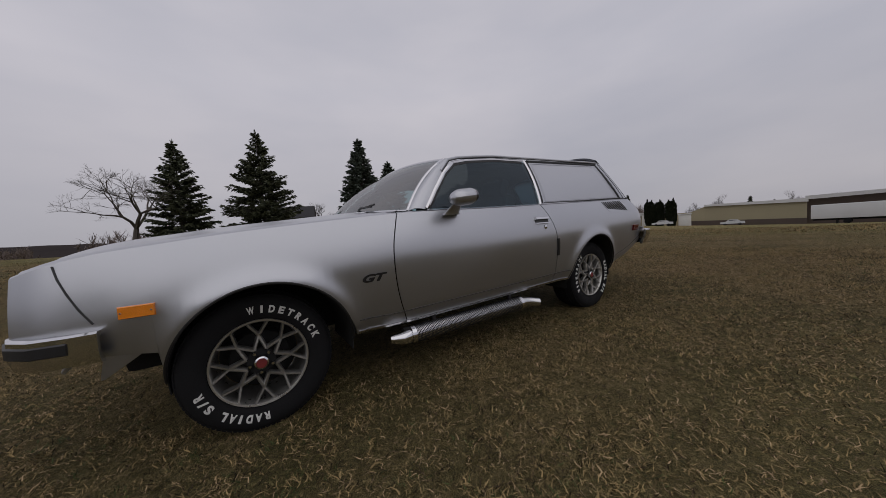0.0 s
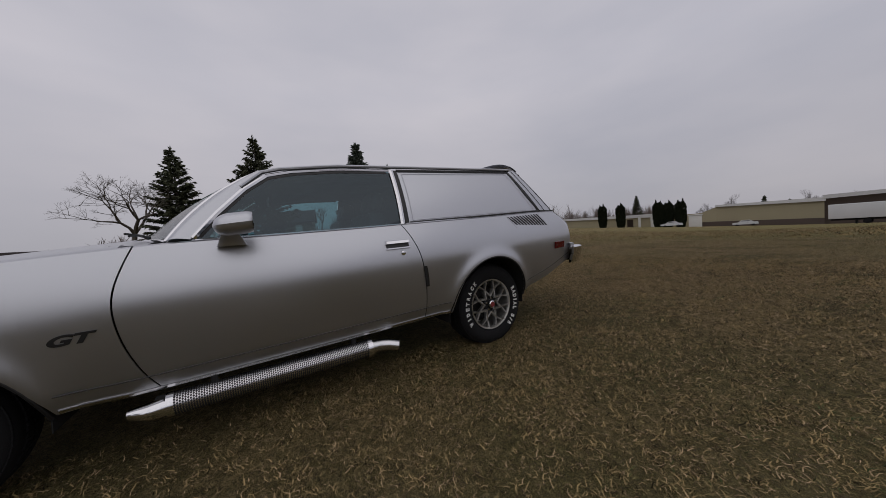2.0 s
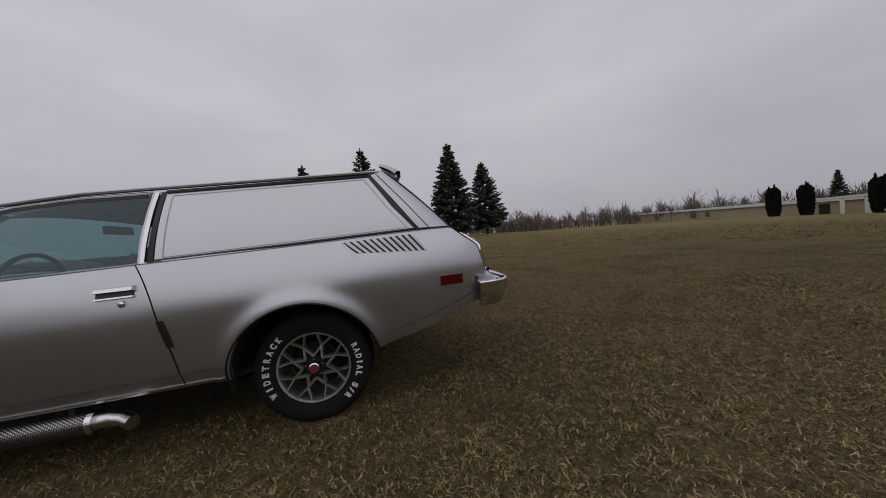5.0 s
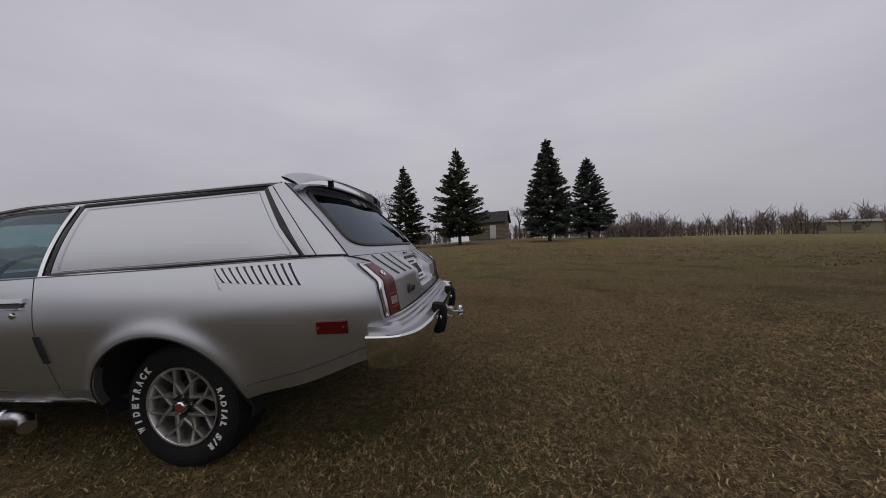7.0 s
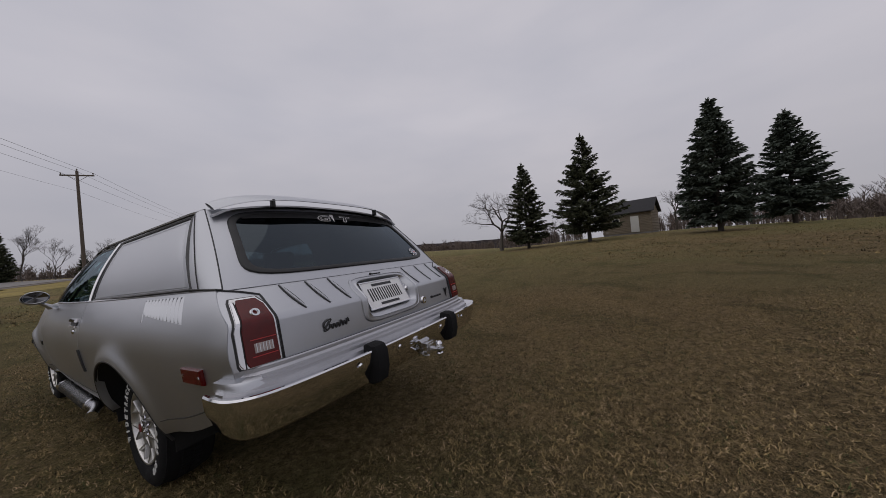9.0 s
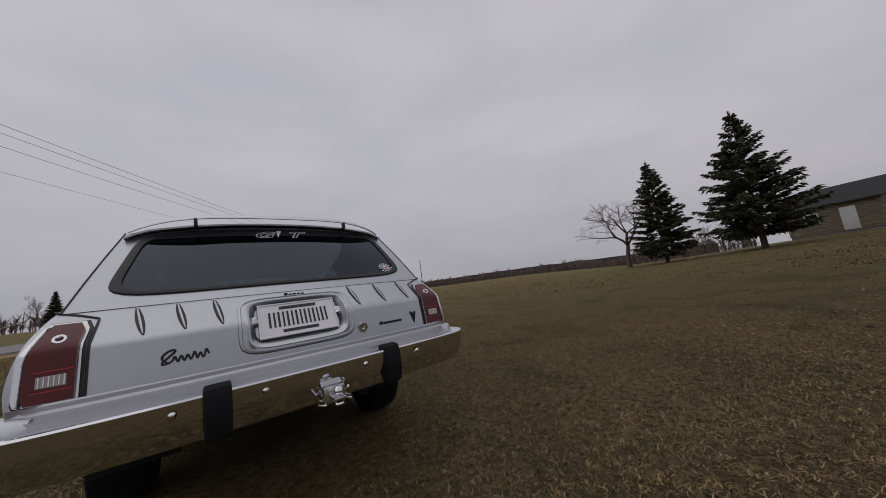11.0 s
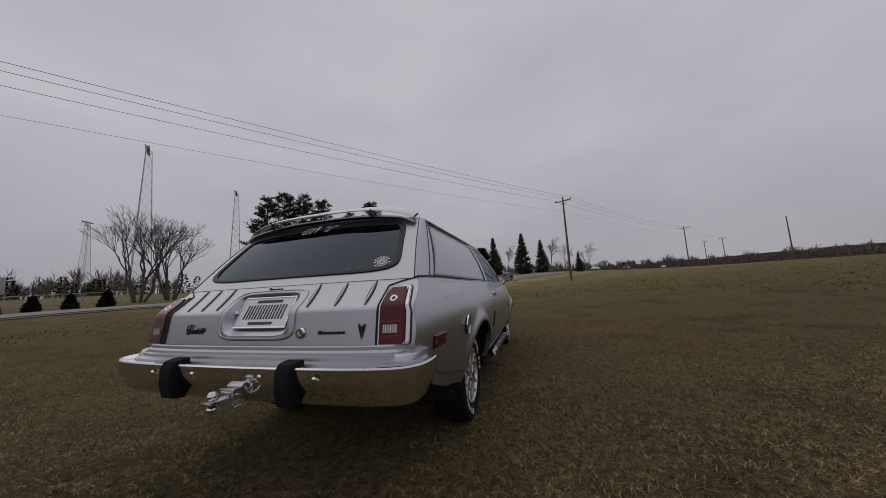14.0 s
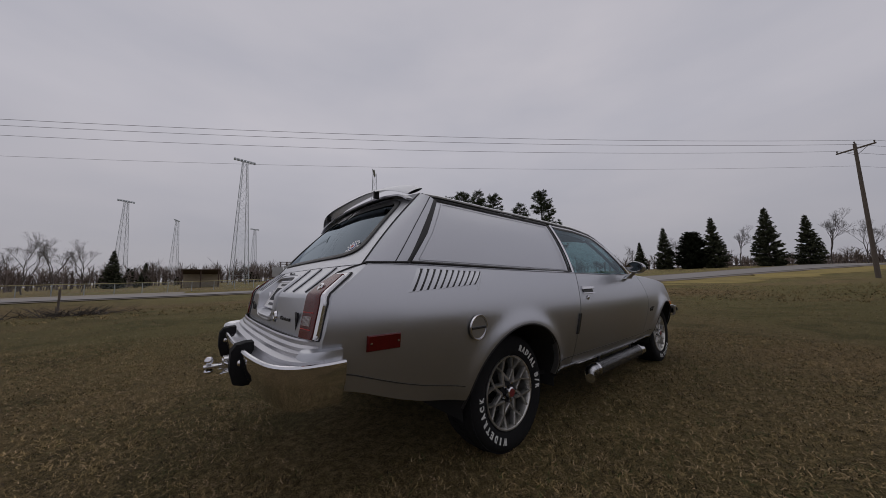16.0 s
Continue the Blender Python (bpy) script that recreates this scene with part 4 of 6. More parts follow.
part("top_rail", tube([p + Vector((0, 0, 1.2)) for p in line], 0.04, 6), YELRAIL, fence, "faded yellow top rail")
for p in line:
    part("post", tube([p + Vector((0, 0, -0.2)), p + Vector((0, 0, 1.22))], 0.04, 6), STEEL, fence)
mesh_bm = bmesh.new()
for a, b in zip(line, line[1:]):
    for t in np.linspace(0, 1, 22)[:-1]:
        q = a.lerp(b, t)
        d = (b - a).normalized()
        for sg in (-1, 1):
            s_, e_ = q, q + d * 0.9 * sg + Vector((0, 0, 1.15))
            n_ = Vector((0, 0, 0.004))
            v_ = [mesh_bm.verts.new(c) for c in (s_ - n_, s_ + n_, e_ + n_, e_ - n_)]
            mesh_bm.faces.new(v_)
tagged(part("chain_link", mesh_bm, STEEL, fence, "", False), kind="stuff")


def light_tower(p, h, turn, label="tall lattice light tower with a rack of lamps"):
    t = empty("light_tower", label=label, category="light tower")
    w0, w1 = h * 0.055, h * 0.016
    corner = lambda i, k: Vector(((w0 + (w1 - w0) * k) * (1 if i in (0, 3) else -1), (w0 + (w1 - w0) * k) * (1 if i < 2 else -1), h * k))
    for i in range(4):
        part("leg", tube([corner(i, 0) + Vector((0, 0, -0.3)), corner(i, 1)], [0.06, 0.045], 6), STEEL, t)
    lat = bmesh.new()
    ks = [1 - (1 - k) ** 1.0 for k in np.linspace(0, 1, 15)]
    for i in range(4):
        for a, b in zip(ks, ks[1:]):
            tube([corner(i, a), corner((i + 1) % 4, b)], 0.02, 4, lat), tube([corner((i + 1) % 4, a), corner(i, b)], 0.02, 4, lat), tube([corner(i, b), corner((i + 1) % 4, b)], 0.02, 4, lat)
    part("lattice", lat, STEEL, t, "criss-cross bracing")
    rack = part("lamp_rack", cuboid(-1.9, 1.9, -0.08, 0.08, h, h + 0.12, 0.01), STEEL, t)
    part("rack_rail", cuboid(-1.9, 1.9, -0.5, -0.4, h + 0.55, h + 0.62, 0.01), STEEL, rack)
    for x in np.linspace(-1.75, 1.75, 7):
        part("flood_lamp", tube([(x, 0.1, h + 0.35), (x, -0.30, h + 0.22)], [0.16, 0.24], 12), STEEL, rack, "round floodlight")
    t.matrix_world = Matrix.Translation(p) @ Matrix.Rotation(radians(turn), 4, "Z")
    return t


t1 = light_tower(at(-95.6, 72, (3.8, 1.7)), 25.2, 10)
for a, d, tr, sz in ((-116.9, 82, 60, 1.14), (-82.6, 128, 30, 1.0), (-87.8, 165, 70, 1.04), (-97.4, 165, 20, 0.96), (-127.4, 95, 50, 1.02), (-112.2, 150, 30, 0.95)):
    more(t1, at(a, d, (3.8, 1.7)), radians(tr), sz)
RUST = mat("rusty_frame", (0.07, 0.045, 0.035), 0.8, 0.2, 0.3, 3, 40)
bs = empty("backstop_frame", label="dark open backstop frame with board panels", category="backstop")
for x in np.linspace(-1.3, 1.3, 5):
    part("post", cuboid(x - 0.06, x + 0.06, -0.06, 0.06, -0.3, 3.4, 0.01), RUST, bs)
for z in (3.08, 3.34):
    part("rail", cuboid(-1.5, 1.5, -0.05, 0.05, z, z + 0.09, 0.01), RUST, bs)
GREYBOARD = mat("grey_board", (0.33, 0.335, 0.33), 0.8, 0, 0.15, 2, 30)
for x0, x1, z0, z1 in ((-2.3, -1.0, 1.6, 3.0), (-0.9, 0.9, 1.7, 2.9), (1.0, 2.2, 1.5, 2.7)):
    part("score_board", cuboid(x0, x1, 0.2, 0.3, z0, z1, 0.01), GREYBOARD, bs, "plain grey board")
part("board_panel", cuboid(-0.4, 1.35, 0.08, 0.14, 0.75, 1.42, 0.01), mat("brown_board", (0.13, 0.075, 0.045), 0.8, 0, 0.2, 2, 30), bs, "low rust-brown panel")
bs.matrix_world = Matrix.Translation(at(-103.1, 44, (3.8, 1.7))) @ Matrix.Rotation(radians(-14), 4, "Z")
dug = empty("dugout_shelter", label="small open shelter with a rusty sloping roof", category="shelter")
part("roof", loft([[(-2.6, -1.5, 2.9 + o), (2.6, -1.5, 2.9 + o), (2.6, 1.5, 2.2 + o), (-2.6, 1.5, 2.2 + o)] for o in (0, 0.12)], True, True), RUST, dug, "", False)
for x in (-2.4, 0, 2.4):
    part("post", cuboid(x - 0.08, x + 0.08, -1.3, -1.15, -0.3, 2.9, 0.01), RUST, dug)
part("back_wall", cuboid(-2.5, 2.5, 1.2, 1.35, -0.3, 2.3, 0.02), mat("tan_boards", (0.25, 0.21, 0.15), 0.8, 0, 0.2, 2, 30), dug)
dug.matrix_world = Matrix.Translation(at(-91.0, 66, (3.8, 1.7))) @ Matrix.Rotation(radians(175), 4, "Z")
sh = empty("farm_shed", label="low tan shed with a pale metal roof beyond the road", category="shed")
part("wall", cuboid(-6, 6, -3, 3, -0.5, 2.4, 0.03), mat("tan_wall", (0.26, 0.23, 0.17), 0.8, 0, 0.1, 1, 20), sh)
for s in (-1, 1):
    part("roof", loft([[(-6.4, s * 3.4, 2.3 + o), (6.4, s * 3.4, 2.3 + o), (6.4, 0, 3.5 + o), (-6.4, 0, 3.5 + o)] for o in (0, 0.12)], True, True), mat("pale_metal_roof", (0.36, 0.39, 0.46), 0.5, 0.3, 0.1, 1, 20), sh, "pale metal roof slope", False)
sh.matrix_world = Matrix.Translation(at(-141.0, 74, (4.8, 0.5))) @ Matrix.Rotation(radians(40), 4, "Z")
brush = empty("brush_pile", label="low heap of dead brush on the verge", category="brush")
bb = bmesh.new()
rb_ = random.Random(8)
for _ in range(140):
    p = Vector((rb_.gauss(0, 0.55), rb_.gauss(0, 0.3), 0))
    tube([p, p + Vector((rb_.gauss(0, 0.3), rb_.gauss(0, 0.3), rb_.uniform(0.05, 0.3)))], [0.012, 0.006], 4, bb, False)
part("brushwood", bb, BARK, brush, "dead twigs", False)
brush.matrix_world = Matrix.Translation(at(-78.8, 15.5, (3.7, 1.75)))
stk = empty("marker_stake", label="thin wooden marker stake in the verge", category="stake")
part("stake", cuboid(-0.03, 0.03, -0.03, 0.03, -0.2, 0.85, 0.008), POLEW, stk)
stk.matrix_world = Matrix.Translation(at(-77.9, 19.0, (3.7, 1.75)))

# ---- the wagon: nose to -x, tail to +x, front axle at x = 0, ground at z = 0 ----
AXLE_F, AXLE_R, TRACK = 0.0, 2.464, 0.735
ZTOP = smooth_table(((-0.66, 0.70), (-0.5, 0.752), (-0.2, 0.795), (0.3, 0.838), (0.66, 0.862), (1.2, 0.868), (1.8, 0.878), (2.5, 0.896), (3.1, 0.912), (3.5, 0.915)))
WMAX = smooth_table(((-0.66, 0.66), (-0.58, 0.725), (-0.45, 0.775), (-0.2, 0.815), (0.2, 0.85), (0.6, 0.866), (1.3, 0.872), (1.9, 0.866), (2.5, 0.84), (3.0, 0.812), (3.2, 0.797), (3.32, 0.782), (3.40, 0.757), (3.44, 0.73)))
ROOFZ = smooth_table(((1.05, 1.165), (1.14, 1.205), (1.3, 1.232), (1.8, 1.252), (2.4, 1.268), (2.9, 1.278), (3.0, 1.272)))
ARCH = ((0.06, 0.275, 0.335), (2.42, 0.27, 0.352))


def body_y(x, z):
    """Half width of the lower body."""
    w, zt = WMAX(x), ZTOP(x)
    zm = zt - 0.225
    lean = interp(((-0.6, 0.05), (0.6, 0.062), (1.9, 0.064), (2.6, 0.075), (3.4, 0.072)), x)
    if z > zm:
        y = w - lean * ((z - zm) / (zt - zm)) ** 1.75
    else:
        y = w - 0.080 * ((zm - z) / (zm - 0.29)) ** 1.5
    if z < 0.37:
        y -= 0.35 * (0.37 - z) ** 1.2
    for xc, zc, r in ARCH:
        d = math.hypot(x - xc, z - zc) - r
        if z > zc - 0.06:
            y += 0.026 * math.exp(-((max(d, 0) / 0.05) ** 2))
    return y


def sill(x):
    z = interp(((-0.66, 0.50), (-0.45, 0.44), (-0.30, 0.42), (-0.2, 0.41), (0.36, 0.30), (0.6, 0.285), (2.05, 0.298), (2.1, 0.30), (2.78, 0.325), (3.0, 0.375), (3.1, 0.405), (3.2, 0.44), (3.28, 0.47), (3.36, 0.49), (3.44, 0.50)), x)
    for xc, zc, r in ARCH:
        if abs(x - xc) < r:
            z = max(z if abs(x - xc) > 0.985 * r else 0, zc + math.sqrt(r * r - (x - xc) ** 2))
    return z


SEAM_F = smooth_table(((0.28, 0.070), (0.40, 0.022), (0.55, -0.012), (0.70, -0.012), (0.80, 0.018), (0.88, 0.05)))  # bow of the door's front edge about x = 0.62
SEAM_R = smooth_table(((0.28, 0.03), (0.45, 0.028), (0.62, 0.01), (0.75, -0.02), (0.84, -0.06), (0.89, -0.09)))  # and of its rear edge about x = 1.86


TAIL_T, TAIL_Z = (0, 0.06, 0.5, 0.54, 1), (0.912, 0.904, 0.805, 0.79, 0.652)


def tail_pt(y, t):
    """Lower gate and tail corners: t 0 at the window sill, 0.5 at the crease, 1 at the foot."""
    x, z = interp(((0, 3.280), (0.06, 3.292), (0.5, 3.412), (0.54, 3.420), (1, 3.436)), t), interp(tuple(zip(TAIL_T, TAIL_Z)), t)
    return Vector((x - 0.036 * abs(y / 0.62) ** 2.5 * (1 - 0.4 * t), y, z))


def tail_t(z):
    return interp(tuple(zip(TAIL_Z[::-1], TAIL_T[::-1])), z)


def gate_edge(t):
    """Half width of the lower gate, flared over the lamps."""
    return 0.605 + 0.098 * max(0.0, 1 - t / 0.15)


def tail_side(z):
    """Half width where the tail turns into the side."""
    x = 3.36
    for _ in range(5):
        y = body_y(x, min(z, 0.912)) - 0.002
        x = tail_pt(y, tail_t(z)).x - 0.012
    return y


def rear_end(z):
    """Shift of the quarter panel's rear edge, which follows the tail."""
    return tail_pt(tail_side(z), tail_t(z)).x - 0.012 - 3.425


def side_panel(x0, x1, s, n, seam0=None, seam1=None, nv=22):
    """An outer panel between two stations; s: -1 driver's side, 1 passenger's."""
    stations = set(np.linspace(x0, x1, n).round(5))
    for xc, zc, r in ARCH:
        stations |= {round(float(xc + r * math.sin(a)), 5) for a in np.linspace(-math.pi / 2, math.pi / 2, 37) if x0 < xc + r * math.sin(a) < x1}
    xs = sorted(stations)
    rings = []
    for x in xs:
        u = (x - x0) / (x1 - x0)
        lo, hi = sill(x), ZTOP(x)
        ring = []
        for j in range(nv + 1):
            z = lo + (hi - lo) * j / nv
            dx = (seam0(z) * max(0, 1 - u * 4) if seam0 else 0) + (seam1(z) * max(0, 1 - (1 - u) * 4) if seam1 else 0)
            ring.append((x + dx, s * body_y(x + dx, z), z))
        e = ring[-1]
        ring.append((e[0], e[1] - s * 0.012, e[2] + 0.006))
        ring.append((e[0], e[1] - s * 0.035, e[2] + 0.004))
        ring.insert(0, (ring[0][0], ring[0][1] - s * 0.03, ring[0][2] + 0.004))
        rings.append(ring)
    bm = loft(rings, False, False)
    thicken(bm, bm.faces[:], 0.003)
    return bm


def glass_y(x, z):
    """Half width of the greenhouse side."""
    yb = interp(((0.6, 0.79), (0.8, 0.80), (1.8, 0.795), (2.5, 0.765), (3.05, 0.735), (3.3, 0.712)), x)
    yt = interp(((0.8, 0.64), (1.14, 0.655), (1.8, 0.652), (2.8, 0.63), (2.95, 0.612), (3.3, 0.60)), x)
    zb, zt = ZTOP(x), ROOFZ(max(x, 1.14)) - 0.03
    k = (z - zb) / (zt - zb)
    return yb + (yt - yb) * k + 0.018 * 4 * k * (1 - k)


def side_patch(corners, s, off=0.0, thick=0.004, nu=14, nv=8, bm=None):
    """A sheet on the greenhouse side from four (x, z) corners: low front, low rear, top rear, top front."""
    a, b, c, d = [Vector(p) for p in corners]

    def fn(u, v):
        p = (a * (1 - u) + b * u) * (1 - v) + (d * (1 - u) + c * u) * v
        return p.x, s * (glass_y(p.x, p.y) + off), p.y

    return grid(fn, nu, nv, thick * s, bm)


def side_strip(path, width, s, off, thick, bm=None):
    """A moulding along a polyline of (x, z) on the greenhouse side."""
    pts = [Vector(p) for p in path]
    fine = [a.lerp(b, k / 8) for a, b in zip(pts, pts[1:]) for k in range(8)] + [pts[-1]]
    rings = []
    for i, p in enumerate(fine):
        d = (fine[min(i + 1, len(fine) - 1)] - fine[max(i - 1, 0)]).normalized()
        n = Vector((-d.y, d.x)) * width / 2
        q0, q1 = p - n, p + n
        y0, y1, ym = glass_y(q0.x, q0.y), glass_y(q1.x, q1.y), glass_y(p.x, p.y)
        rings.append([(q0.x, s * (y0 + off), q0.y), (q0.x, s * (y0 + off + thick * 0.6), q0.y), (p.x, s * (ym + off + thick), p.y), (q1.x, s * (y1 + off + thick * 0.6), q1.y), (q1.x, s * (y1 + off), q1.y)])
    return loft(rings, True, True, bm)


def on_side(x, z, off, s):
    return Vector((x, s * (body_y(x, z) + off), z))


def side_box(x0, x1, z0, z1, s, off0, off1, slant=0.0, bevel=0.25, nu=6, nv=3, bm=None):
    """A low block on the body side with softened edges; slant shifts its foot back."""
    bm = bm or bmesh.new()
    rings = []
    for k, (inset, off) in enumerate(((0, off0), (0, off0 + (off1 - off0) * 0.6), (bevel, off1))):
        dx, dz = inset * (z1 - z0) * 0.5, inset * (z1 - z0) * 0.5
        ring = []
        for u, v in [(i / nu, 0) for i in range(nu)] + [(1, j / nv) for j in range(nv)] + [(1 - i / nu, 1) for i in range(nu)] + [(0, 1 - j / nv) for j in range(nv)]:
            z = z0 + dz + (z1 - z0 - 2 * dz) * v
            x = x0 + dx + (x1 - x0 - 2 * dx) * u + slant * (1 - v)
            ring.append(on_side(x, z, off, s))
        rings.append(ring)
    return loft(rings, True, True, bm)


car = empty("station_wagon", label="silver two-door station wagon parked on dry grass", category="car")
body = part("body", grid(lambda u, v: (0.60 + 1.6 * u, -0.72 + 1.44 * v, 0.29 + 0.02 * math.sin(u * 20)), 12, 6, 0.02), DARK, car, "dark underside")
part("front_floor", cuboid(-0.45, 0.62, -0.46, 0.46, 0.27, 0.62, 0.03), DARK, body)
# added block under the tail: keeps sky light off the ground there
part("fuel_tank", cuboid(2.80, 3.30, -0.56, 0.56, 0.425, 0.54, 0.04, 3), DARK, body, "dark block added under the tail to shade the ground")
part("rear_floor", cuboid(1.95, 3.0, -0.46, 0.46, 0.31, 0.60, 0.03), DARK, body)

for s in (-1, 1):
    side = "left" if s < 0 else "right"
    part("front_fender", side_panel(-0.62, 0.617, s, 30, None, SEAM_F), SILVER, car)
    door = part("door", side_panel(0.623, 1.857, s, 26, SEAM_F, SEAM_R), SILVER, car)
    quarter = part("quarter_panel", side_panel(1.863, 3.425, s, 40, SEAM_R, rear_end), SILVER, car)
    # dark wells behind the arches
    for xc, zc, r in ARCH:
        def well(u, v, xc=xc, zc=zc, r=r):
            a = math.pi * (1.08 * u - 0.04)
            return xc - (r - 0.004) * math.cos(a), s * (0.44 + (body_y(xc - r * math.cos(a), zc + r * max(0.05, math.sin(a))) - 0.012 - 0.44) * v), zc + (r - 0.004) * math.sin(a)
        part("wheel_well", grid(well, 28, 4, 0.004), DARK, car)
        lip = [on_side(xc - (r + 0.001) * math.cos(a), max(zc + r * math.sin(a), 0.285), -0.004, s) for a in np.linspace(0.02, math.pi - 0.02, 40)]
        part("arch_lip", tube(lip, 0.006, 8), BLACK, car, "black edging of the wheel arch")
    part("mud_flap", cuboid(2.762, 2.785, min(s * 0.60, s * 0.80), max(s * 0.60, s * 0.80), 0.225, 0.46, 0.006, m=Matrix.Translation((0.03, 0, 0)) @ Matrix.Rotation(radians(-6), 4, "Y") @ Matrix.Translation((0.01, 0, 0))), BLACK, car, "black rubber mud flap")
    bpy.data.objects[car.children[-1].name].location.x = 0.0
    # belt line reveal and rocker crease moulding
    part("belt_moulding", loft([[(x, s * (body_y(x, ZTOP(x)) - 0.004), ZTOP(x) + 0.002), (x, s * (body_y(x, ZTOP(x)) + 0.002), ZTOP(x) + 0.006), (x, s * (body_y(x, ZTOP(x)) - 0.006), ZTOP(x) + 0.011), (x, s * (body_y(x, ZTOP(x)) - 0.014), ZTOP(x) + 0.008)] for x in np.linspace(0.84, 3.20, 60)], True, True), CHROME, car, "thin bright belt moulding")
    part("rocker_moulding", loft([[on_side(x, sill(x) + 0.004, 0.001, s), on_side(x, sill(x) + 0.004, 0.005, s), on_side(x, sill(x) + 0.016, 0.005, s), on_side(x, sill(x) + 0.017, 0.001, s)] for x in np.linspace(0.42, 2.06, 40)], True, True), DULLCHROME, car, "thin bright rocker moulding")
    # the shade of the lower body creases, drawn in as thin black lines
    for x0, x1, up in ((0.42, 2.06, 0.075), (2.79, 3.36, 0.062)):
        crease = [on_side(x, sill(x) + up, 0.0, s) for x in np.linspace(x0, x1, 24)]
        part("body_crease", tube(crease, 0.0026, 5), BLACK, car, "black line painted for the shaded crease low on the body side")
    # side glass, opening frames and panel insert
    top = lambda x: ROOFZ(x) - 0.034
    front_edge = [(0.845, 0.882), (0.93, 0.985), (1.04, 1.10), (1.135, 1.172)]
    glass = bmesh.new()

    def door_glass(u, v):
        xl = interp(((0.0, 0.845), (0.35, 0.93), (0.74, 1.04), (1.0, 1.14)), v)
        x = xl + (1.775 + 0.012 * v - xl) * u
        z = (ZTOP(x) + 0.006) * (1 - v) + top(max(x, 1.14)) * v
        return x, s * glass_y(x, z), z
    pane = part("door_glass", slab(door_glass, 18, 10, (0, -0.004 * s, 0)), GLASS, door, "clear tinted side window glass")
    pane.visible_shadow = False
    one_gloss(pane, (0, s, 0.3))
    fr = side_strip(front_edge, 0.020, s, -0.004, 0.016)
    side_strip([(1.135, 1.172), (1.25, top(1.25) + 0.004), (1.5, top(1.5) + 0.004), (1.79, top(1.79) + 0.004)], 0.016, s, -0.004, 0.014, fr)
    part("window_frame", fr, CHROME, door, "bright window frame")
    inner = side_strip([(0.865, 0.885), (0.948, 0.982), (1.052, 1.092), (1.145, 1.158), (1.26, top(1.26) - 0.012), (1.5, top(1.5) - 0.012), (1.77, top(1.77) - 0.012)], 0.016, s, -0.004, 0.008)
    part("window_seal", inner, BLACK, door, "black rubber window seal")
    part("pillar_trim", side_strip([(1.792, 0.884), (1.80, 1.05), (1.806, top(1.81) + 0.004)], 0.026, s, -0.004, 0.014), CHROME, car, "bright pillar trim")
    part("pillar_gap", side_strip([(1.822, 0.884), (1.829, 1.05), (1.834, top(1.83) + 0.004)], 0.022, s, -0.006, 0.006), BLACK, car)
    ins = ((1.838, 0.889), (3.035, 0.921), (2.80, top(2.80)), (1.848, top(1.85)))
    part("panel_insert", side_patch(ins, s, -0.004, 0.006, 18, 8), PANEL, quarter, "satin silver panel filling the rear side window")
    gk = side_strip([(1.844, 0.892), (2.4, 0.906), (3.028, 0.925)], 0.012, s, -0.006, 0.012)
    side_strip([(3.045, 0.922), (2.93, 1.065), (2.815, top(2.81) + 0.004)], 0.026, s, -0.006, 0.010, gk)
    side_strip([(2.815, top(2.81) + 0.002), (2.4, top(2.4) + 0.004), (1.845, top(1.85) + 0.004)], 0.016, s, -0.006, 0.012, gk)
    part("window_gasket", gk, BLACK, quarter, "black gasket round the panelled window")
    bd = side_strip([(1.868, 0.905), (2.4, 0.92), (2.985, 0.937)], 0.0035, s, 0.0, 0.0012)
    side_strip([(2.985, 0.937), (2.89, 1.06), (2.782, top(2.78) - 0.016)], 0.0035, s, 0.0, 0.0012, bd)
    side_strip([(2.782, top(2.78) - 0.016), (2.4, top(2.4) - 0.016), (1.874, top(1.87) - 0.016)], 0.0035, s, 0.0, 0.0012, bd)
    side_strip([(1.874, top(1.87) - 0.016), (1.868, 0.905)], 0.0035, s, 0.0, 0.0012, bd)
    part("insert_bead", bd, PANEL, quarter)
    # pillars and sail panel
    def a_pillar(u, v):
        p0 = Vector((0.745, s * 0.762, 0.872)).lerp(Vector((1.112, s * 0.605, 1.202)), v) + Vector((-0.018, 0, 0.02)) * 4 * v * (1 - v)
        xo, zo = interp(((0, 0.835), (0.33, 0.918), (0.72, 1.028), (1, 1.125)), v), interp(((0, 0.878), (0.33, 0.985), (0.72, 1.102), (1, 1.182)), v)
        p1 = Vector((xo, s * (glass_y(xo, zo) + 0.002), zo))
        q = p0.lerp(p1, u)
        return q + Vector((-0.012, s * 0.012, 0.01)) * math.sin(math.pi * u)
    part("front_pillar", grid(a_pillar, 6, 14, 0.005), SILVER, car)
    # gutter above the side windows
    gut = [(1.03, 1.105), (1.12, 1.185), (1.2, ROOFZ(1.2) - 0.016), (1.5, ROOFZ(1.5) - 0.016), (2.2, ROOFZ(2.2) - 0.016), (2.88, ROOFZ(2.88) - 0.018)]
    part("drip_rail", side_strip(gut, 0.008, s, -0.001, 0.010), BLACK, car, "dark drip rail over the windows")
    part("drip_moulding", side_strip([(x - 0.004, z + 0.010) for x, z in gut], 0.014, s, -0.004, 0.014), SILVER, car)
    # handle, lock, edge guard, badge, lamps, vents
    part("handle_recess", side_box(1.655, 1.79, 0.752, 0.794, s, -0.002, 0.006, 0, 0.12), BLACK, door)
    part("handle", side_box(1.652, 1.793, 0.776, 0.796, s, 0.0, 0.018, 0, 0.3), CHROME, door, "chrome push-button door handle")
    part("handle_lip", side_box(1.652, 1.793, 0.748, 0.757, s, 0.0, 0.011, 0, 0.3), CHROME, door)
    lk = lathe(((0.0, 0.008), (0.008, 0.008), (0.013, 0.005), (0.014, 0.0)), 20)
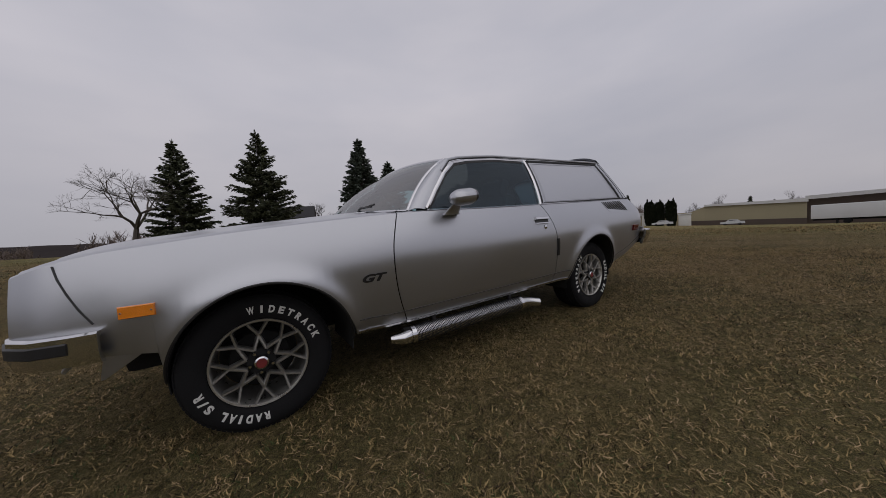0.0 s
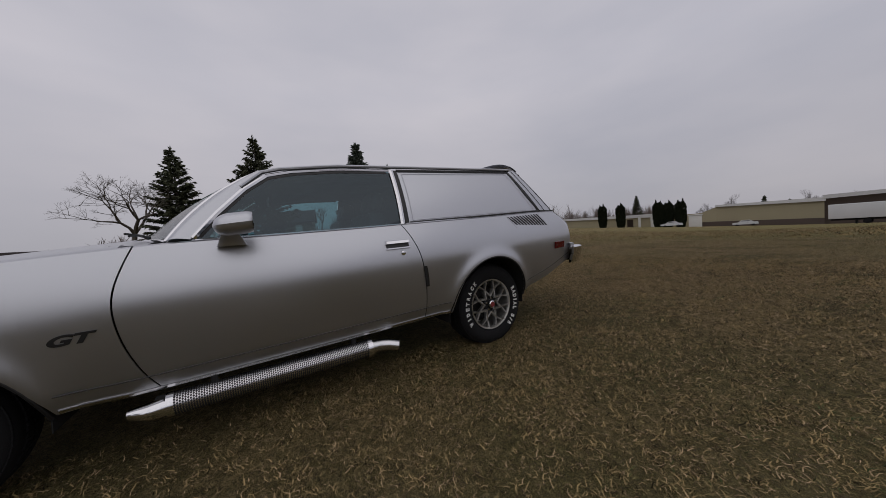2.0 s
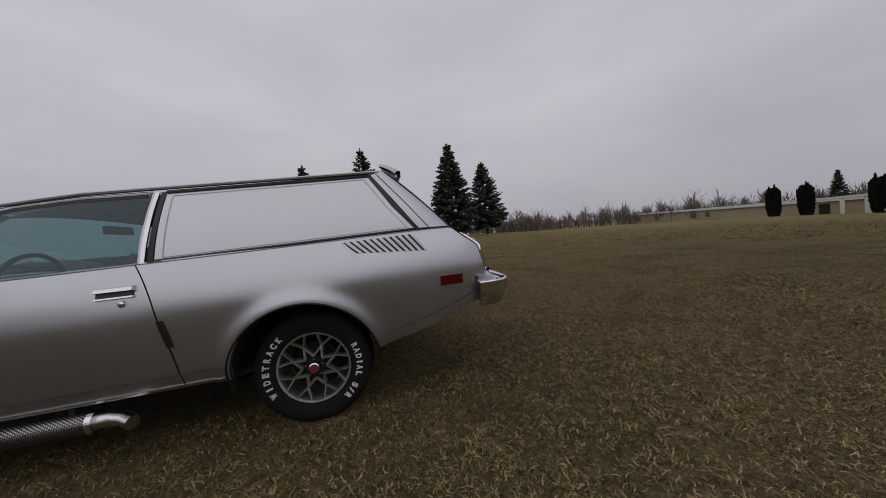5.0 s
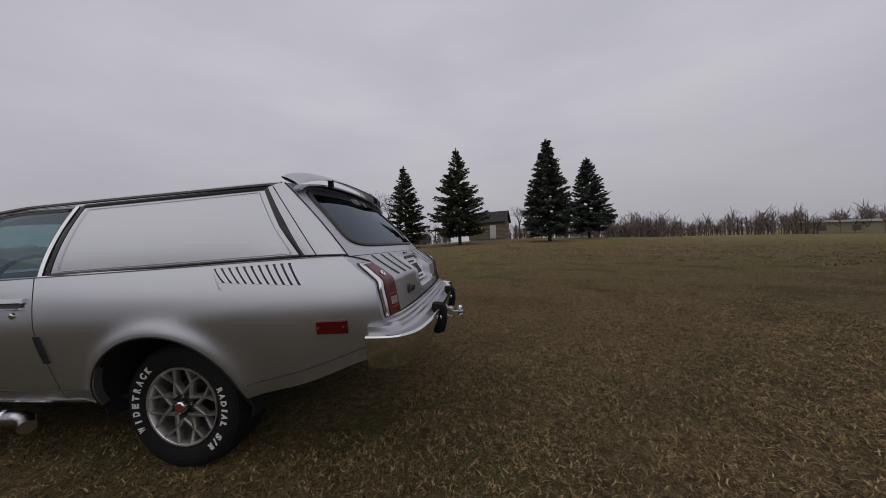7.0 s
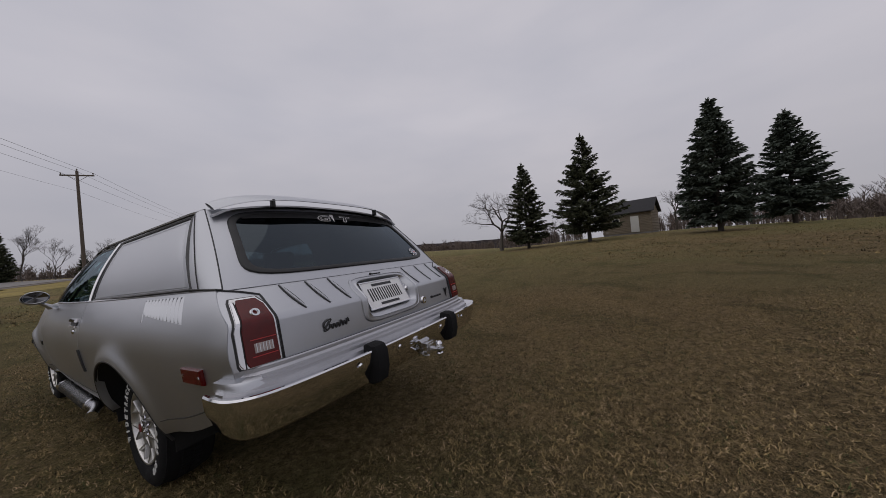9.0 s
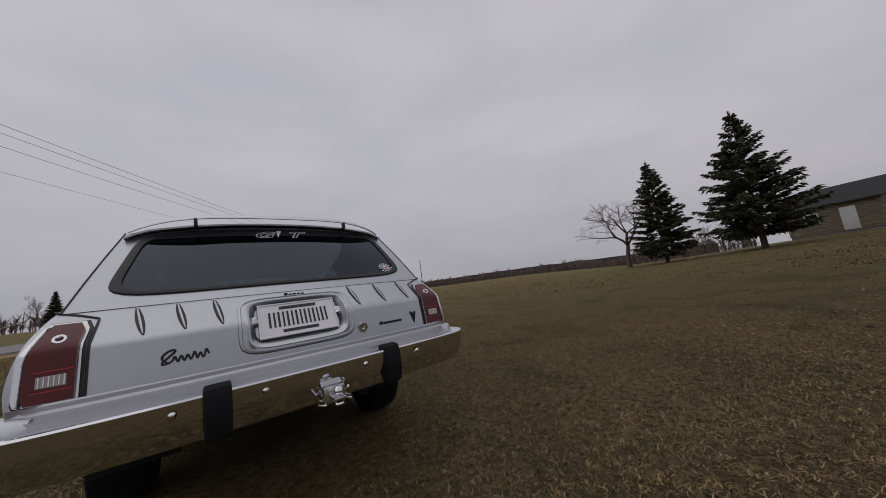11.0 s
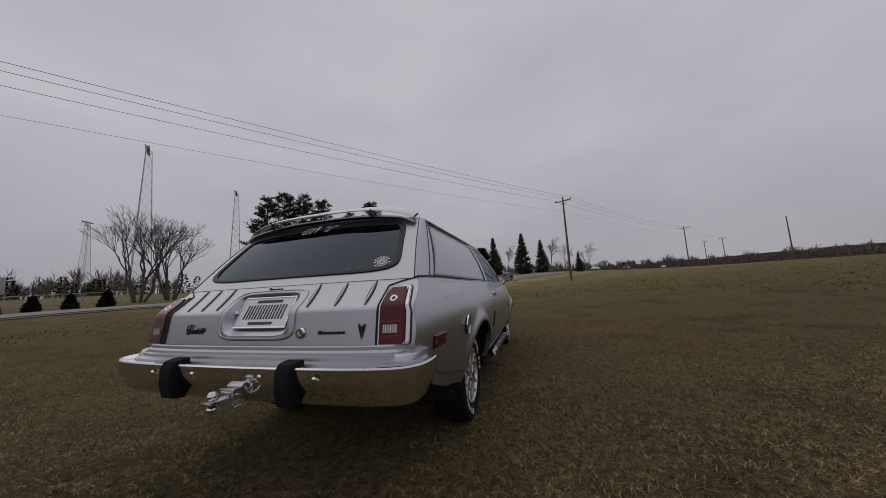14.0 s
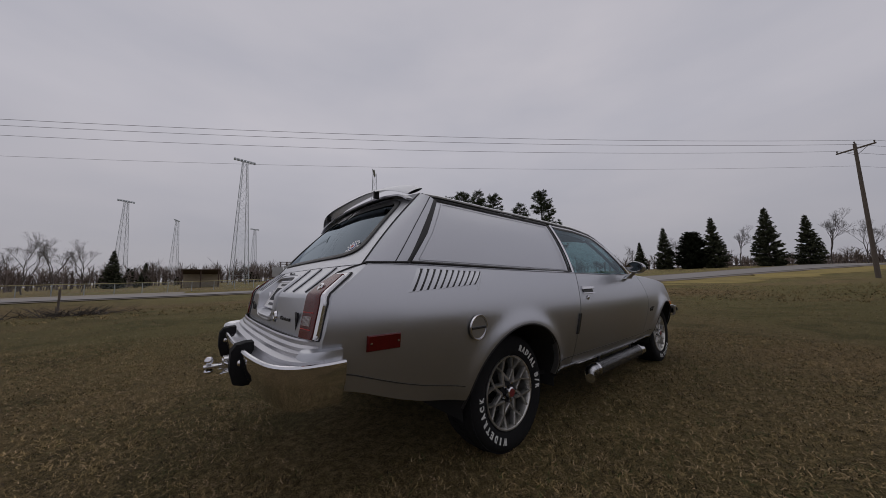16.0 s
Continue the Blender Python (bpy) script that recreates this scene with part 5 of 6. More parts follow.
    lk.transform(Matrix.Translation(on_side(1.748, 0.722, 0.0, s)) @ Matrix.Diagonal((1, s, 1, 1)))
    part("door_lock", lk, CHROME, door)
    part("edge_guard", loft([[on_side(1.868 + SEAM_R(z) - w, z, 0.0, s), on_side(1.868 + SEAM_R(z) - w, z, 0.008, s), on_side(1.868 + SEAM_R(z) + w - 0.002, z, 0.008, s), on_side(1.868 + SEAM_R(z) + w, z, 0.0, s)] for z, w in ((0.508, 0.011), (0.55, 0.012), (0.6, 0.012), (0.632, 0.011))], True, True), BLACK, door, "black rubber door edge guard")
    part("inner_rocker", cuboid(0.40, 2.06, s * 0.61 - 0.16, s * 0.61 + 0.16, 0.30, 0.60, 0.004), DARK, car)
    mk = part("rear_side_marker", side_box(3.125, 3.25, 0.605, 0.66, s, -0.002, 0.012, 0, 0.12), RED, quarter, "red side marker lamp")
    for xm in (3.137, 3.238):
        part("screw", side_box(xm - 0.004, xm + 0.004, 0.629, 0.637, s, 0.008, 0.015, 0, 0.3, 2, 2), CHROME, mk)
    mk = part("front_side_marker", side_box(-0.355, -0.262, 0.553, 0.594, s, -0.002, 0.012, 0, 0.12), AMBER, car, "amber side marker lamp")
    for xm in (-0.347, -0.271):
        part("screw", side_box(xm - 0.003, xm + 0.003, 0.571, 0.577, s, 0.008, 0.014, 0, 0.3, 2, 2), DULLCHROME, mk)
    vent = part("vent_louvre", side_box(2.64, 2.655, 0.80, 0.885, s, -0.001, 0.002, 0.06, 0.1), SILVER, quarter, "row of slanted vent louvres")
    for k in range(11):
        x = 2.655 + k * 0.0335
        lo, hi = 0.802 - 0.0022 * k + 0.022, 0.888 + 0.0012 * k

        def fin(u, v, x=x, lo=lo, hi=hi):
            z = lo + (hi - lo) * v
            return on_side(x + 0.072 * (1 - v) + 0.015 * u, z, 0.0062 * (1 - u) * math.sin(math.pi * min(1, max(0.02, v)) ) ** 0.35, s)
        part("louvre_fin", grid(fin, 3, 8, 0.002), SILVER, vent)
        part("louvre_slot", loft([[on_side(x + 0.072 * (1 - v) + q, lo + (hi - lo) * v, o, s) for q, o in ((-0.014, 0.0005), (0.001, 0.0005), (0.001, 0.0048 * math.sin(math.pi * v) ** 0.35), (-0.001, 0.0048 * math.sin(math.pi * v) ** 0.35))] for v in np.linspace(0.03, 0.97, 8)], True, True), BLACK, vent, "dark slot")
    bm, wd = text_mesh("GT", 0.068, 0.002, 0.35, 0.003)
    bm.transform(Matrix.Diagonal((0.128 / wd, 1.0, 1, 1)))
    for v in bm.verts:
        u, hgt, dep = v.co
        x = (0.433 + u) if s < 0 else (0.561 - u)
        v.co = on_side(x, 0.548 + hgt * 0.72, 0.002 + dep, s)
    part("badge", bm, BLACK, car, "black fender badge letters", False)
    # wing mirror
    def pod(u, v):
        a, t = 2 * math.pi * v, u
        r = 0.052 * (1 - (1 - min(t * 2.2, 1)) ** 2) ** 0.5 * (1 if t < 0.9 else 1 - 0.12 * (t - 0.9) / 0.1) + 0.001
        return 0.922 + 0.138 * t, s * (0.920 + 1.15 * r * math.cos(a)), 0.918 + 0.85 * r * math.sin(a) + 0.012 * t
    mirror = part("wing_mirror", grid(pod, 16, 22), SILVER, door, "body-coloured bullet wing mirror")
    gl = lathe(((0.0, 0.0), (0.04, 0.0), (0.046, -0.004)), 24, "x")
    gl.transform(Matrix.Translation((1.056, s * 0.925, 0.93)) @ Matrix((( -1, 0, 0, 0), (0, 1.25, 0, 0), (0, 0, 0.85, 0), (0, 0, 0, 1))))
    part("mirror_glass", gl, MIRRORG, mirror, "mirror glass")
    part("mirror_stalk", loft([[(0.975 + a * math.cos(t), s * (yy + 0.6 * a * math.sin(t)), zz) for t in (2 * math.pi * k / 16 for k in range(16))] for a, yy, zz in ((0.055, 0.835, 0.838), (0.048, 0.845, 0.852), (0.034, 0.885, 0.88), (0.03, 0.915, 0.90))], True, True), SILVER, mirror)
    # side pipe with pierced cover
    pipe = part("side_pipe", tube([(0.66, s * 0.76, 0.205), (0.70, s * 0.765, 0.205), (1.52, s * 0.765, 0.205)], 0.036, 24), DARK, car, "chromed side exhaust pipe with pierced cover")
    cov = bmesh.new()
    for k in range(92):
        x0 = 0.72 + k * 0.0087
        for a in range(11):
            t0 = -0.95 + 2.5 * (a + 0.5 * (k % 2)) / 11
            pts = []
            for dx, dt in ((0.0042, 0.0), (0.0, 0.115), (-0.0042, 0.0), (0.0, -0.115)):
                pts.append((x0 + dx, s * (0.765 + 0.0395 * math.cos(t0 + dt)), 0.205 + 0.0395 * math.sin(t0 + dt)))
            vs = [cov.verts.new(p) for p in pts]
            cov.faces.new(vs)
    part("pierced_cover", cov, DARK, pipe, "dark holes of the heat shield", False)
    part("heat_shield", grid(lambda u, v: (0.70 + 0.84 * u, s * (0.765 + 0.0385 * math.cos(-1.2 + 3.0 * v)), 0.205 + 0.0385 * math.sin(-1.2 + 3.0 * v)), 20, 16, 0.002), DULLCHROME, pipe, "bright heat shield")
    for xr in (0.705, 1.53):
        part("clamp", tube([(xr - 0.012, s * 0.765, 0.205), (xr + 0.012, s * 0.765, 0.205)], 0.042, 24), CHROME, pipe)
    part("tail_spout", tube([(1.53, s * 0.765, 0.205), (1.59, s * 0.765, 0.204), (1.64, s * 0.775, 0.199), (1.69, s * 0.800, 0.190)], [0.030, 0.028, 0.026, 0.025], 20), DULLCHROME, pipe, "chrome turned-out tail spout")
    part("front_cone", tube([(0.58, s * 0.77, 0.21), (0.64, s * 0.782, 0.206), (0.70, s * 0.765, 0.205)], [0.016, 0.028, 0.034], 20), CHROME, pipe)
    for xr in (0.85, 1.45):
        part("hanger", cuboid(xr - 0.012, xr + 0.012, s * 0.765 - 0.005, s * 0.765 + 0.005, 0.235, 0.30, 0.002), BLACK, pipe)
    pipe.matrix_local = Matrix.Translation((0, s * 0.770, 0.216)) @ Matrix.Diagonal((1, 1.22, 1.22, 1)) @ Matrix.Translation((0, -s * 0.765, -0.205))
    # tail lamp: black gap, bright bezel, red lens with a reversing lamp, bright side facet
    def lamp_pt(u, v, off):
        z = 0.640 + 0.240 * v
        p = tail_pt(s * (0.611 + 0.138 * u), tail_t(z))
        return p + Vector((off - 0.010 * max(0, u - 0.6) ** 2 / 0.16, s * off * 0.3, off * 0.55))

    def lamp_slab(left, right, v0, v1, off, back, nu=6, nv=20):
        def fn(u, v):
            q = v0 + (v1 - v0) * v
            lo, hi = interp(left, q), interp(right, q)
            return lamp_pt(lo + (hi - lo) * u, q, off)
        return slab(fn, nu, nv, (-back, 0, -back * 0.4))

    bez = part("tail_lamp", lamp_slab(((0, 0.0), (0.9, 0.0), (1, 0.10)), ((0, 0.90), (0.08, 1.0), (0.55, 1.0), (0.95, 0.80), (1, 0.74)), 0, 1, 0.004, 0.014), BLACK, car, "tail lamp with a dark surround")
    part("bezel", lamp_slab(((0, 0.035), (0.88, 0.035), (0.98, 0.14)), ((0.02, 0.88), (0.09, 0.965), (0.55, 0.965), (0.94, 0.77), (0.98, 0.72)), 0.015, 0.985, 0.008, 0.010), DULLCHROME, bez, "bright bezel")
    lens = part("red_lens", lamp_slab(((0, 0.08), (0.87, 0.08), (0.95, 0.18)), ((0.05, 0.76), (0.12, 0.82), (0.55, 0.82), (0.90, 0.67), (0.95, 0.61)), 0.045, 0.955, 0.014, 0.012), RED, bez, "dark red lens")
    part("side_facet", lamp_slab(((0, 0.855), (0.55, 0.855), (0.92, 0.705)), ((0.05, 0.88), (0.12, 0.955), (0.55, 0.955), (0.92, 0.755)), 0.06, 0.93, 0.0125, 0.010, 2), CHROME, bez, "chrome side facet")
    part("lens_edge", lamp_slab(((0, 0.825), (0.55, 0.825), (0.92, 0.672)), ((0, 0.85), (0.55, 0.85), (0.92, 0.70)), 0.05, 0.94, 0.0105, 0.010, 1), BLACK, bez)
    for v in (0.17, 0.40):
        part("lens_line", lamp_slab(((0, 0.11), (1, 0.11)), ((0, 0.69), (1, 0.69)), v - 0.006, v + 0.006, 0.0152, 0.004, 3, 2), REDDARK, lens)
    rev = part("reversing_lens", lamp_slab(((0, 0.19), (1, 0.19)), ((0, 0.62), (1, 0.62)), 0.215, 0.345, 0.016, 0.006, 4, 4), CLEARLENS, lens, "pale reversing lamp lens")
    for k in range(6):
        part("lens_rib", lamp_slab(((0, 0.205 + 0.072 * k), (1, 0.205 + 0.072 * k)), ((0, 0.225 + 0.072 * k), (1, 0.225 + 0.072 * k)), 0.22, 0.34, 0.0175, 0.003, 1, 3), DULLCHROME, rev)
    ring = lathe(((0.007, 0.0), (0.009, 0.004), (0.015, 0.004), (0.017, 0.0)), 24, "x")
    ring.transform(Matrix.Translation(lamp_pt(0.40, 0.76, 0.015)) @ Matrix.Rotation(radians(-35), 4, "Y"))
    part("lens_ring", ring, CHROME, lens)

# roof, hood, windscreen
def roof_pt(u, v):
    x = 1.10 + 1.87 * u
    k = 2 * v - 1
    xx = x - 0.055 * (1 - u) ** 3 * (1 - k * k)
    e = abs(k)
    return xx, k * (0.642 - 0.03 * u), ROOFZ(x) - 0.018 + 0.058 * (1 - e**2.6) - 0.02 * max(0, e - 0.9) / 0.1


part("roof", grid(roof_pt, 40, 30, -0.008), SILVER, car, "smooth silver roof panel")


def hood_pt(u, v):
    x = -0.60 + 1.17 * u
    k = 2 * v - 1
    hw = interp(((-0.6, 0.60), (-0.45, 0.655), (0.0, 0.685), (0.57, 0.71)), x)
    z = ZTOP(x) + 0.012 + 0.03 * (1 - abs(k) ** 2.5) + 0.012 * math.exp(-((abs(k) - 0.5) / 0.08) ** 2)
    return x - 0.03 * (1 - k * k) * (1 - u), k * hw, z


part("hood", grid(hood_pt, 30, 32, -0.008), SILVER, car, "long silver hood")
for s in (-1, 1):
    def fender_top(u, v):
        x = -0.60 + 1.22 * u
        hw = interp(((-0.6, 0.60), (-0.45, 0.655), (0.0, 0.685), (0.62, 0.712)), x) + 0.004
        yo = body_y(x, ZTOP(x)) - 0.01
        return x, s * (hw + (yo - hw) * v), ZTOP(x) + 0.012 - 0.010 * v**2 + 0.004 * math.sin(math.pi * v)
    part("fender_top", grid(fender_top, 24, 5, -0.006), SILVER, car)
part("cowl", grid(lambda u, v: (0.57 + 0.13 * u, (2 * v - 1) * (0.70 + 0.03 * u), 0.875 + 0.035 * (1 - (2 * v - 1) ** 2) - 0.01 * u), 4, 16, 0.01), SILVER, car)


def screen_pt(u, v, off=0.0):
    k = 2 * v - 1
    base = Vector((0.56 + 0.19 * k * k, k * 0.755, 0.905 - 0.03 * k * k))
    tip = Vector((1.055 + 0.055 * k * k, k * 0.60, 1.242 - 0.042 * k * k))
    return base.lerp(tip, u) + Vector((-0.03, 0, 0.035)) * (4 * u * (1 - u) * 0.7 + off)


ws = part("windscreen", slab(screen_pt, 14, 24, (0.003, 0, -0.004)), SCREEN, car, "curved windscreen glass")
ws.visible_shadow = False
one_gloss(ws, (-0.6, 0, 0.75))
edge = [screen_pt(0, t) for t in np.linspace(0, 1, 20)] + [screen_pt(t, 1) for t in np.linspace(0.05, 1, 10)] + [screen_pt(1, t) for t in np.linspace(0.95, 0, 18)] + [screen_pt(t, 0) for t in np.linspace(0.95, 0, 10)]
part("screen_moulding", tube(edge, 0.009, 8), CHROME, ws, "bright windscreen surround")
for y0 in (-0.35, 0.25):
    wp = part("wiper", tube([(0.62, y0, 0.912), (0.60, y0 - 0.10, 0.924), (0.61, y0 - 0.26, 0.914)], [0.008, 0.006, 0.004], 8), BLACK, car, "black windscreen wiper")
    part("wiper_blade", cuboid(0.605, 0.613, y0 - 0.30, y0 - 0.05, 0.918, 0.927, 0.002), BLACK, wp)

# nose
def nose_pt(u, v):
    k = 2 * u - 1
    x = -0.655 + 0.10 * abs(k) ** 3 + (0.05 * v * v - 0.02 * math.sin(math.pi * v))
    return x, k * (0.715 - 0.10 * v), 0.44 + (ZTOP(-0.60) + 0.01 - 0.44 + 0.03 * (1 - k * k)) * v


part("nose", grid(nose_pt, 24, 12, 0.01), SILVER, car, "sloping silver nose panel")
part("valance", grid(lambda u, v: (-0.60 + 0.06 * v + 0.08 * abs(2 * u - 1) ** 3, (2 * u - 1) * 0.72, 0.40 + 0.06 * v), 16, 3, 0.01), SILVER, car)
for s in (-1, 1):
    part("air_dam", loft([[(-0.44 + d, s * 0.66, 0.42), (-0.35 + d, s * 0.69, 0.42), (-0.34, s * 0.69, 0.40), (-0.455 + 1.1 * d, s * 0.665, 0.33)] for d in (0.0, 0.010)], True, True), SILVER, car, "silver corner of the front air dam")
    part("nose_seam", tube([on_side(x, z, 0.0, s) for x, z in ((-0.505, 0.742), (-0.492, 0.70), (-0.47, 0.65), (-0.445, 0.60), (-0.415, 0.55))], 0.0035, 6), BLACK, car, "dark seam of the nose panel")


def plan_sweep(path, profile, bm=None):
    """Sweep an (outward, z) profile along a plan path of (x, y), which bends round the end of the car."""
    pts = [Vector(p) for p in path]
    rings = []
    for i, p in enumerate(pts):
        d = (pts[min(i + 1, len(pts) - 1)] - pts[max(i - 1, 0)]).normalized()
        n = Vector((d.y, -d.x))
        rings.append([(p.x + n.x * o, p.y + n.y * o, z) for o, z in profile])
    return loft(rings, True, True, bm)


def rear_path(grow=0.0, n=44):
    """Plan line round the tail from the driver's side to the passenger's, half by half."""
    half = [(3.335, 0.812), (3.40, 0.812), (3.455, 0.800), (3.495, 0.765), (3.522, 0.70), (3.54, 0.58), (3.552, 0.42), (3.558, 0.21), (3.56, 0.0)]
    full = [(x, -y) for x, y in half] + [(x, y) for x, y in half[-2::-1]]
    fine = []
    for i in range(len(full) - 1):
        p0, p1, p2, p3 = (Vector(full[max(0, min(len(full) - 1, i + d))]) for d in (-1, 0, 1, 2))
        for t in np.linspace(0, 1, 5)[:-1]:
            fine.append(0.5 * (2 * p1 + (p2 - p0) * t + (2 * p0 - 5 * p1 + 4 * p2 - p3) * t**2 + (3 * p1 - p0 - 3 * p2 + p3) * t**3))
    return fine + [Vector(full[-1])]


for s in (-1, 1):
    part("filler_corner", grid(lambda u, v: (3.335 + 0.125 * math.sin(u * math.pi / 2) * (1 - 0.2 * v), s * (0.70 + 0.098 * math.cos(u * math.pi / 2) ** 0.8 - 0.05 * (1 - v) * 0), 0.596 + 0.036 * math.sin(math.pi * v * 0.5) - 0.006 * u) if v < 0.99 else (3.33 + 0.09 * math.sin(u * math.pi / 2), s * (0.69 + 0.075 * math.cos(u * math.pi / 2)), 0.634), 10, 6, 0.004), SILVER, car)
bumper = part("rear_bumper", plan_sweep(rear_path(), [(-0.04, 0.590), (-0.01, 0.594), (0.006, 0.603), (0.013, 0.602), (0.017, 0.596), (0.017, 0.588), (0.014, 0.555), (0.008, 0.532), (0.000, 0.518), (-0.012, 0.480), (-0.026, 0.462), (-0.038, 0.458), (-0.045, 0.464), (-0.02, 0.52), (-0.006, 0.55), (-0.002, 0.580), (-0.04, 0.580)]), CHROME, car, "chrome rear bumper bar")
fill = [Vector((3.285 + (p.x - 3.335) * 0.80, p.y * 0.93)) for p in rear_path() if p.x > 3.44]
part("bumper_filler", plan_sweep(fill, [(-0.004, 0.657), (0.0, 0.652), (0.001, 0.640), (0.010, 0.632), (0.012, 0.622), (0.028, 0.618), (0.030, 0.606), (0.052, 0.600), (0.054, 0.588), (0.0, 0.580), (-0.02, 0.62)]), FILLER, car, "ribbed grey filler panel above the bumper", True, 20)
for y in (-0.292, 0.322):
    g = loft([[(3.545 + a, y + w * k, z) for k in (-1, -0.8, 0.8, 1) for a in ((0.046 if abs(k) < 1 else 0.030) * t,)] + [(3.52, y + w, z), (3.52, y - w, z)] for z, w, t in ((0.458, 0.030, 0.3), (0.468, 0.036, 0.8), (0.52, 0.038, 1.1), (0.590, 0.038, 1.05), (0.614, 0.037, 0.7), (0.620, 0.033, 0.1))], True, True)
    part("bumper_guard", g, RUBBER, bumper, "black rubber bumper guard")
for y in (-0.40, -0.16, 0.20, 0.45):
    b = lathe(((0.0, 0.008), (0.007, 0.006), (0.011, 0.0)), 16, "x")
    b.transform(Matrix.Translation((3.575, y, 0.565)))
    part("bolt", b, CHROME, bumper)

# lift gate: framed glass above, creased lower panel with plate recess
def gate_pt(a, v, off=0.0):
    """a across -1..1, v down the window part 0..1."""
    hw = 0.612 + (0.705 - 0.612) * v
    x = 2.945 + 0.335 * v - 0.048 * abs(a) ** 2.5 + 0.012 * math.sin(math.pi * v)
    z = 1.298 - 0.385 * v - 0.028 * abs(a) ** 2.2 * (1 - v)
    n = Vector((0.75, 0.18 * a, 0.66)) * off
    return Vector((x, a * hw, z)) + n


def opening(t, grow=0.0):
    """The window opening's outline, rounded at its corners, in (a, v)."""
    c, s_ = math.cos(t), math.sin(t)
    r = (abs(c) ** 7 + abs(s_) ** 7) ** (-1 / 7)
    return (0.875 + grow) * r * c, 0.475 + (0.405 + grow * 0.9) * r * s_


def outer(t):
    c, s_ = math.cos(t), math.sin(t)
    r = 1 / max(abs(c), abs(s_))
    return r * c, 0.5 + 0.5 * r * s_


for s in (-1, 1):
    def rear_pillar(u, v):
        a = Vector((3.050, 0.922)).lerp(Vector((2.822, ROOFZ(2.82) - 0.030)), v)
        p = Vector((a.x, s * (glass_y(a.x, a.y) + 0.002), a.y))
        q = gate_pt(s * 1.0, 1 - v)
        return p.lerp(q, u) + Vector((0.005, s * 0.009, 0.003)) * math.sin(math.pi * u) ** 0.8
    part("rear_pillar", slab(rear_pillar, 12, 12, (0, -0.006 * s, 0)), SILVER, car)
    part("pillar_seam", tube([Vector(rear_pillar(0.28, v)) + Vector((0, s * 0.001, 0)) for v in np.linspace(0.01, 0.99, 14)], 0.0022, 6), BLACK, car)
    part("hatch_gap", tube([gate_pt(s * 1.0, v) + Vector((0.001, s * 0.002, 0.001)) for v in np.linspace(0, 1, 16)], 0.0028, 6), BLACK, car)

N = 96
angles = [2 * math.pi * k / N for k in range(N)]
gate = part("lift_gate", loft([[gate_pt(*(Vector(outer(t)).lerp(Vector(opening(t)), w)), off=o) for t in angles] for w, o in ((0, 0), (0.0, 0.001), (0.3, 0.001), (0.65, 0.001), (1.0, 0.0), (1.0, -0.012))], True, False), SILVER, car, "silver lift gate with a wide rear window")
part("rear_gasket", loft([[gate_pt(*opening(t, gr), off=o) for t in angles] for gr, o in ((0.028, 0.001), (0.022, 0.007), (0.0, 0.009), (-0.02, 0.006), (-0.022, -0.004))], True, False), BLACK, gate, "black rubber rear window gasket")
bg = bmesh.new()
rings = [[gate_pt(opening(t)[0] * q, 0.475 + (opening(t)[1] - 0.475) * q, 0.001 * (1 - q)) for t in angles] for q in (1.0, 0.8, 0.55, 0.3, 0.08)]
loft(rings, True, False, bg)
bg.faces.new(bg.verts[-N:])
rg = part("rear_glass", bg, BACKGLASS, gate, "dark tinted rear window")
rg.visible_shadow = False
part("sun_band", grid(lambda u, v: gate_pt(-0.80 + 1.6 * u, 0.085 + 0.075 * v, 0.004), 20, 2, 0.001), BLACK, rg, "dark band along the top of the rear window")
for ch, a0 in (("G", -0.20), ("T", 0.05)):
    bm, wd = text_mesh(ch, 0.078, 0.0004, 0.3, 0.002, 0.0016)
    for v in bm.verts:
        u, hgt, dep = v.co
        v.co = gate_pt(a0 + 0.17 * u / wd, 0.20 - hgt * 1.75, 0.007 + dep * 0.4)
    part("window_letter", bm, WHITE, rg, "white letter on the rear window", False)
part("arrow_decal", loft([[gate_pt(-0.035 + 0.012, 0.07, o), gate_pt(0.02, 0.075, o), gate_pt(-0.022, 0.21, o)] for o in (0.006, 0.007)], True, True), WHITE, rg, "", False)
for q, m_, o in ((0.026, WHITE, 0.005), (0.021, BLUE, 0.0062), (0.016, WHITE, 0.0074), (0.008, REDDARK, 0.0086)):
    part("round_sticker", loft([[gate_pt(0.765 + q * 1.5 * math.cos(t), 0.775 + q * 2.0 * math.sin(t), o + e) for t in angles[::4]] for e in (0, 0.001)], True, True), m_, rg, "round club sticker", False)
for k in range(14):
    t0 = 2 * math.pi * (k + (0.5 if k > 6 else 0)) / 15
    part("sticker_dash", loft([[gate_pt(0.765 + q * 1.5 * math.cos(t), 0.775 + q * 2.0 * math.sin(t), o) for q, t in ((0.031, t0 - 0.11), (0.042, t0 - 0.10), (0.042, t0 + 0.10), (0.031, t0 + 0.11))] for o in (0.005, 0.006)], True, True), WHITE, rg, "", False)


ys = sorted(set(np.linspace(-0.605, 0.605, 41).round(4)) | {-0.19, 0.19})
ts = sorted(set(np.linspace(0, 1, 21).round(4)) | {0.17, 0.86, 0.06, 0.54, 0.03, 0.12})
low = bmesh.new()
vv = {(y, t): low.verts.new(tail_pt(y * gate_edge(t) / 0.605, t)) for y in ys for t in ts}
for y0, y1 in zip(ys, ys[1:]):
    for t0, t1 in zip(ts, ts[1:]):
        if not (-0.191 < y0 and y1 < 0.191 and 0.169 < t0 and t1 < 0.861):
            low.faces.new((vv[y0, t0], vv[y1, t0], vv[y1, t1], vv[y0, t1]))
bmesh.ops.delete(low, geom=[v for v in low.verts if not v.link_faces], context="VERTS")
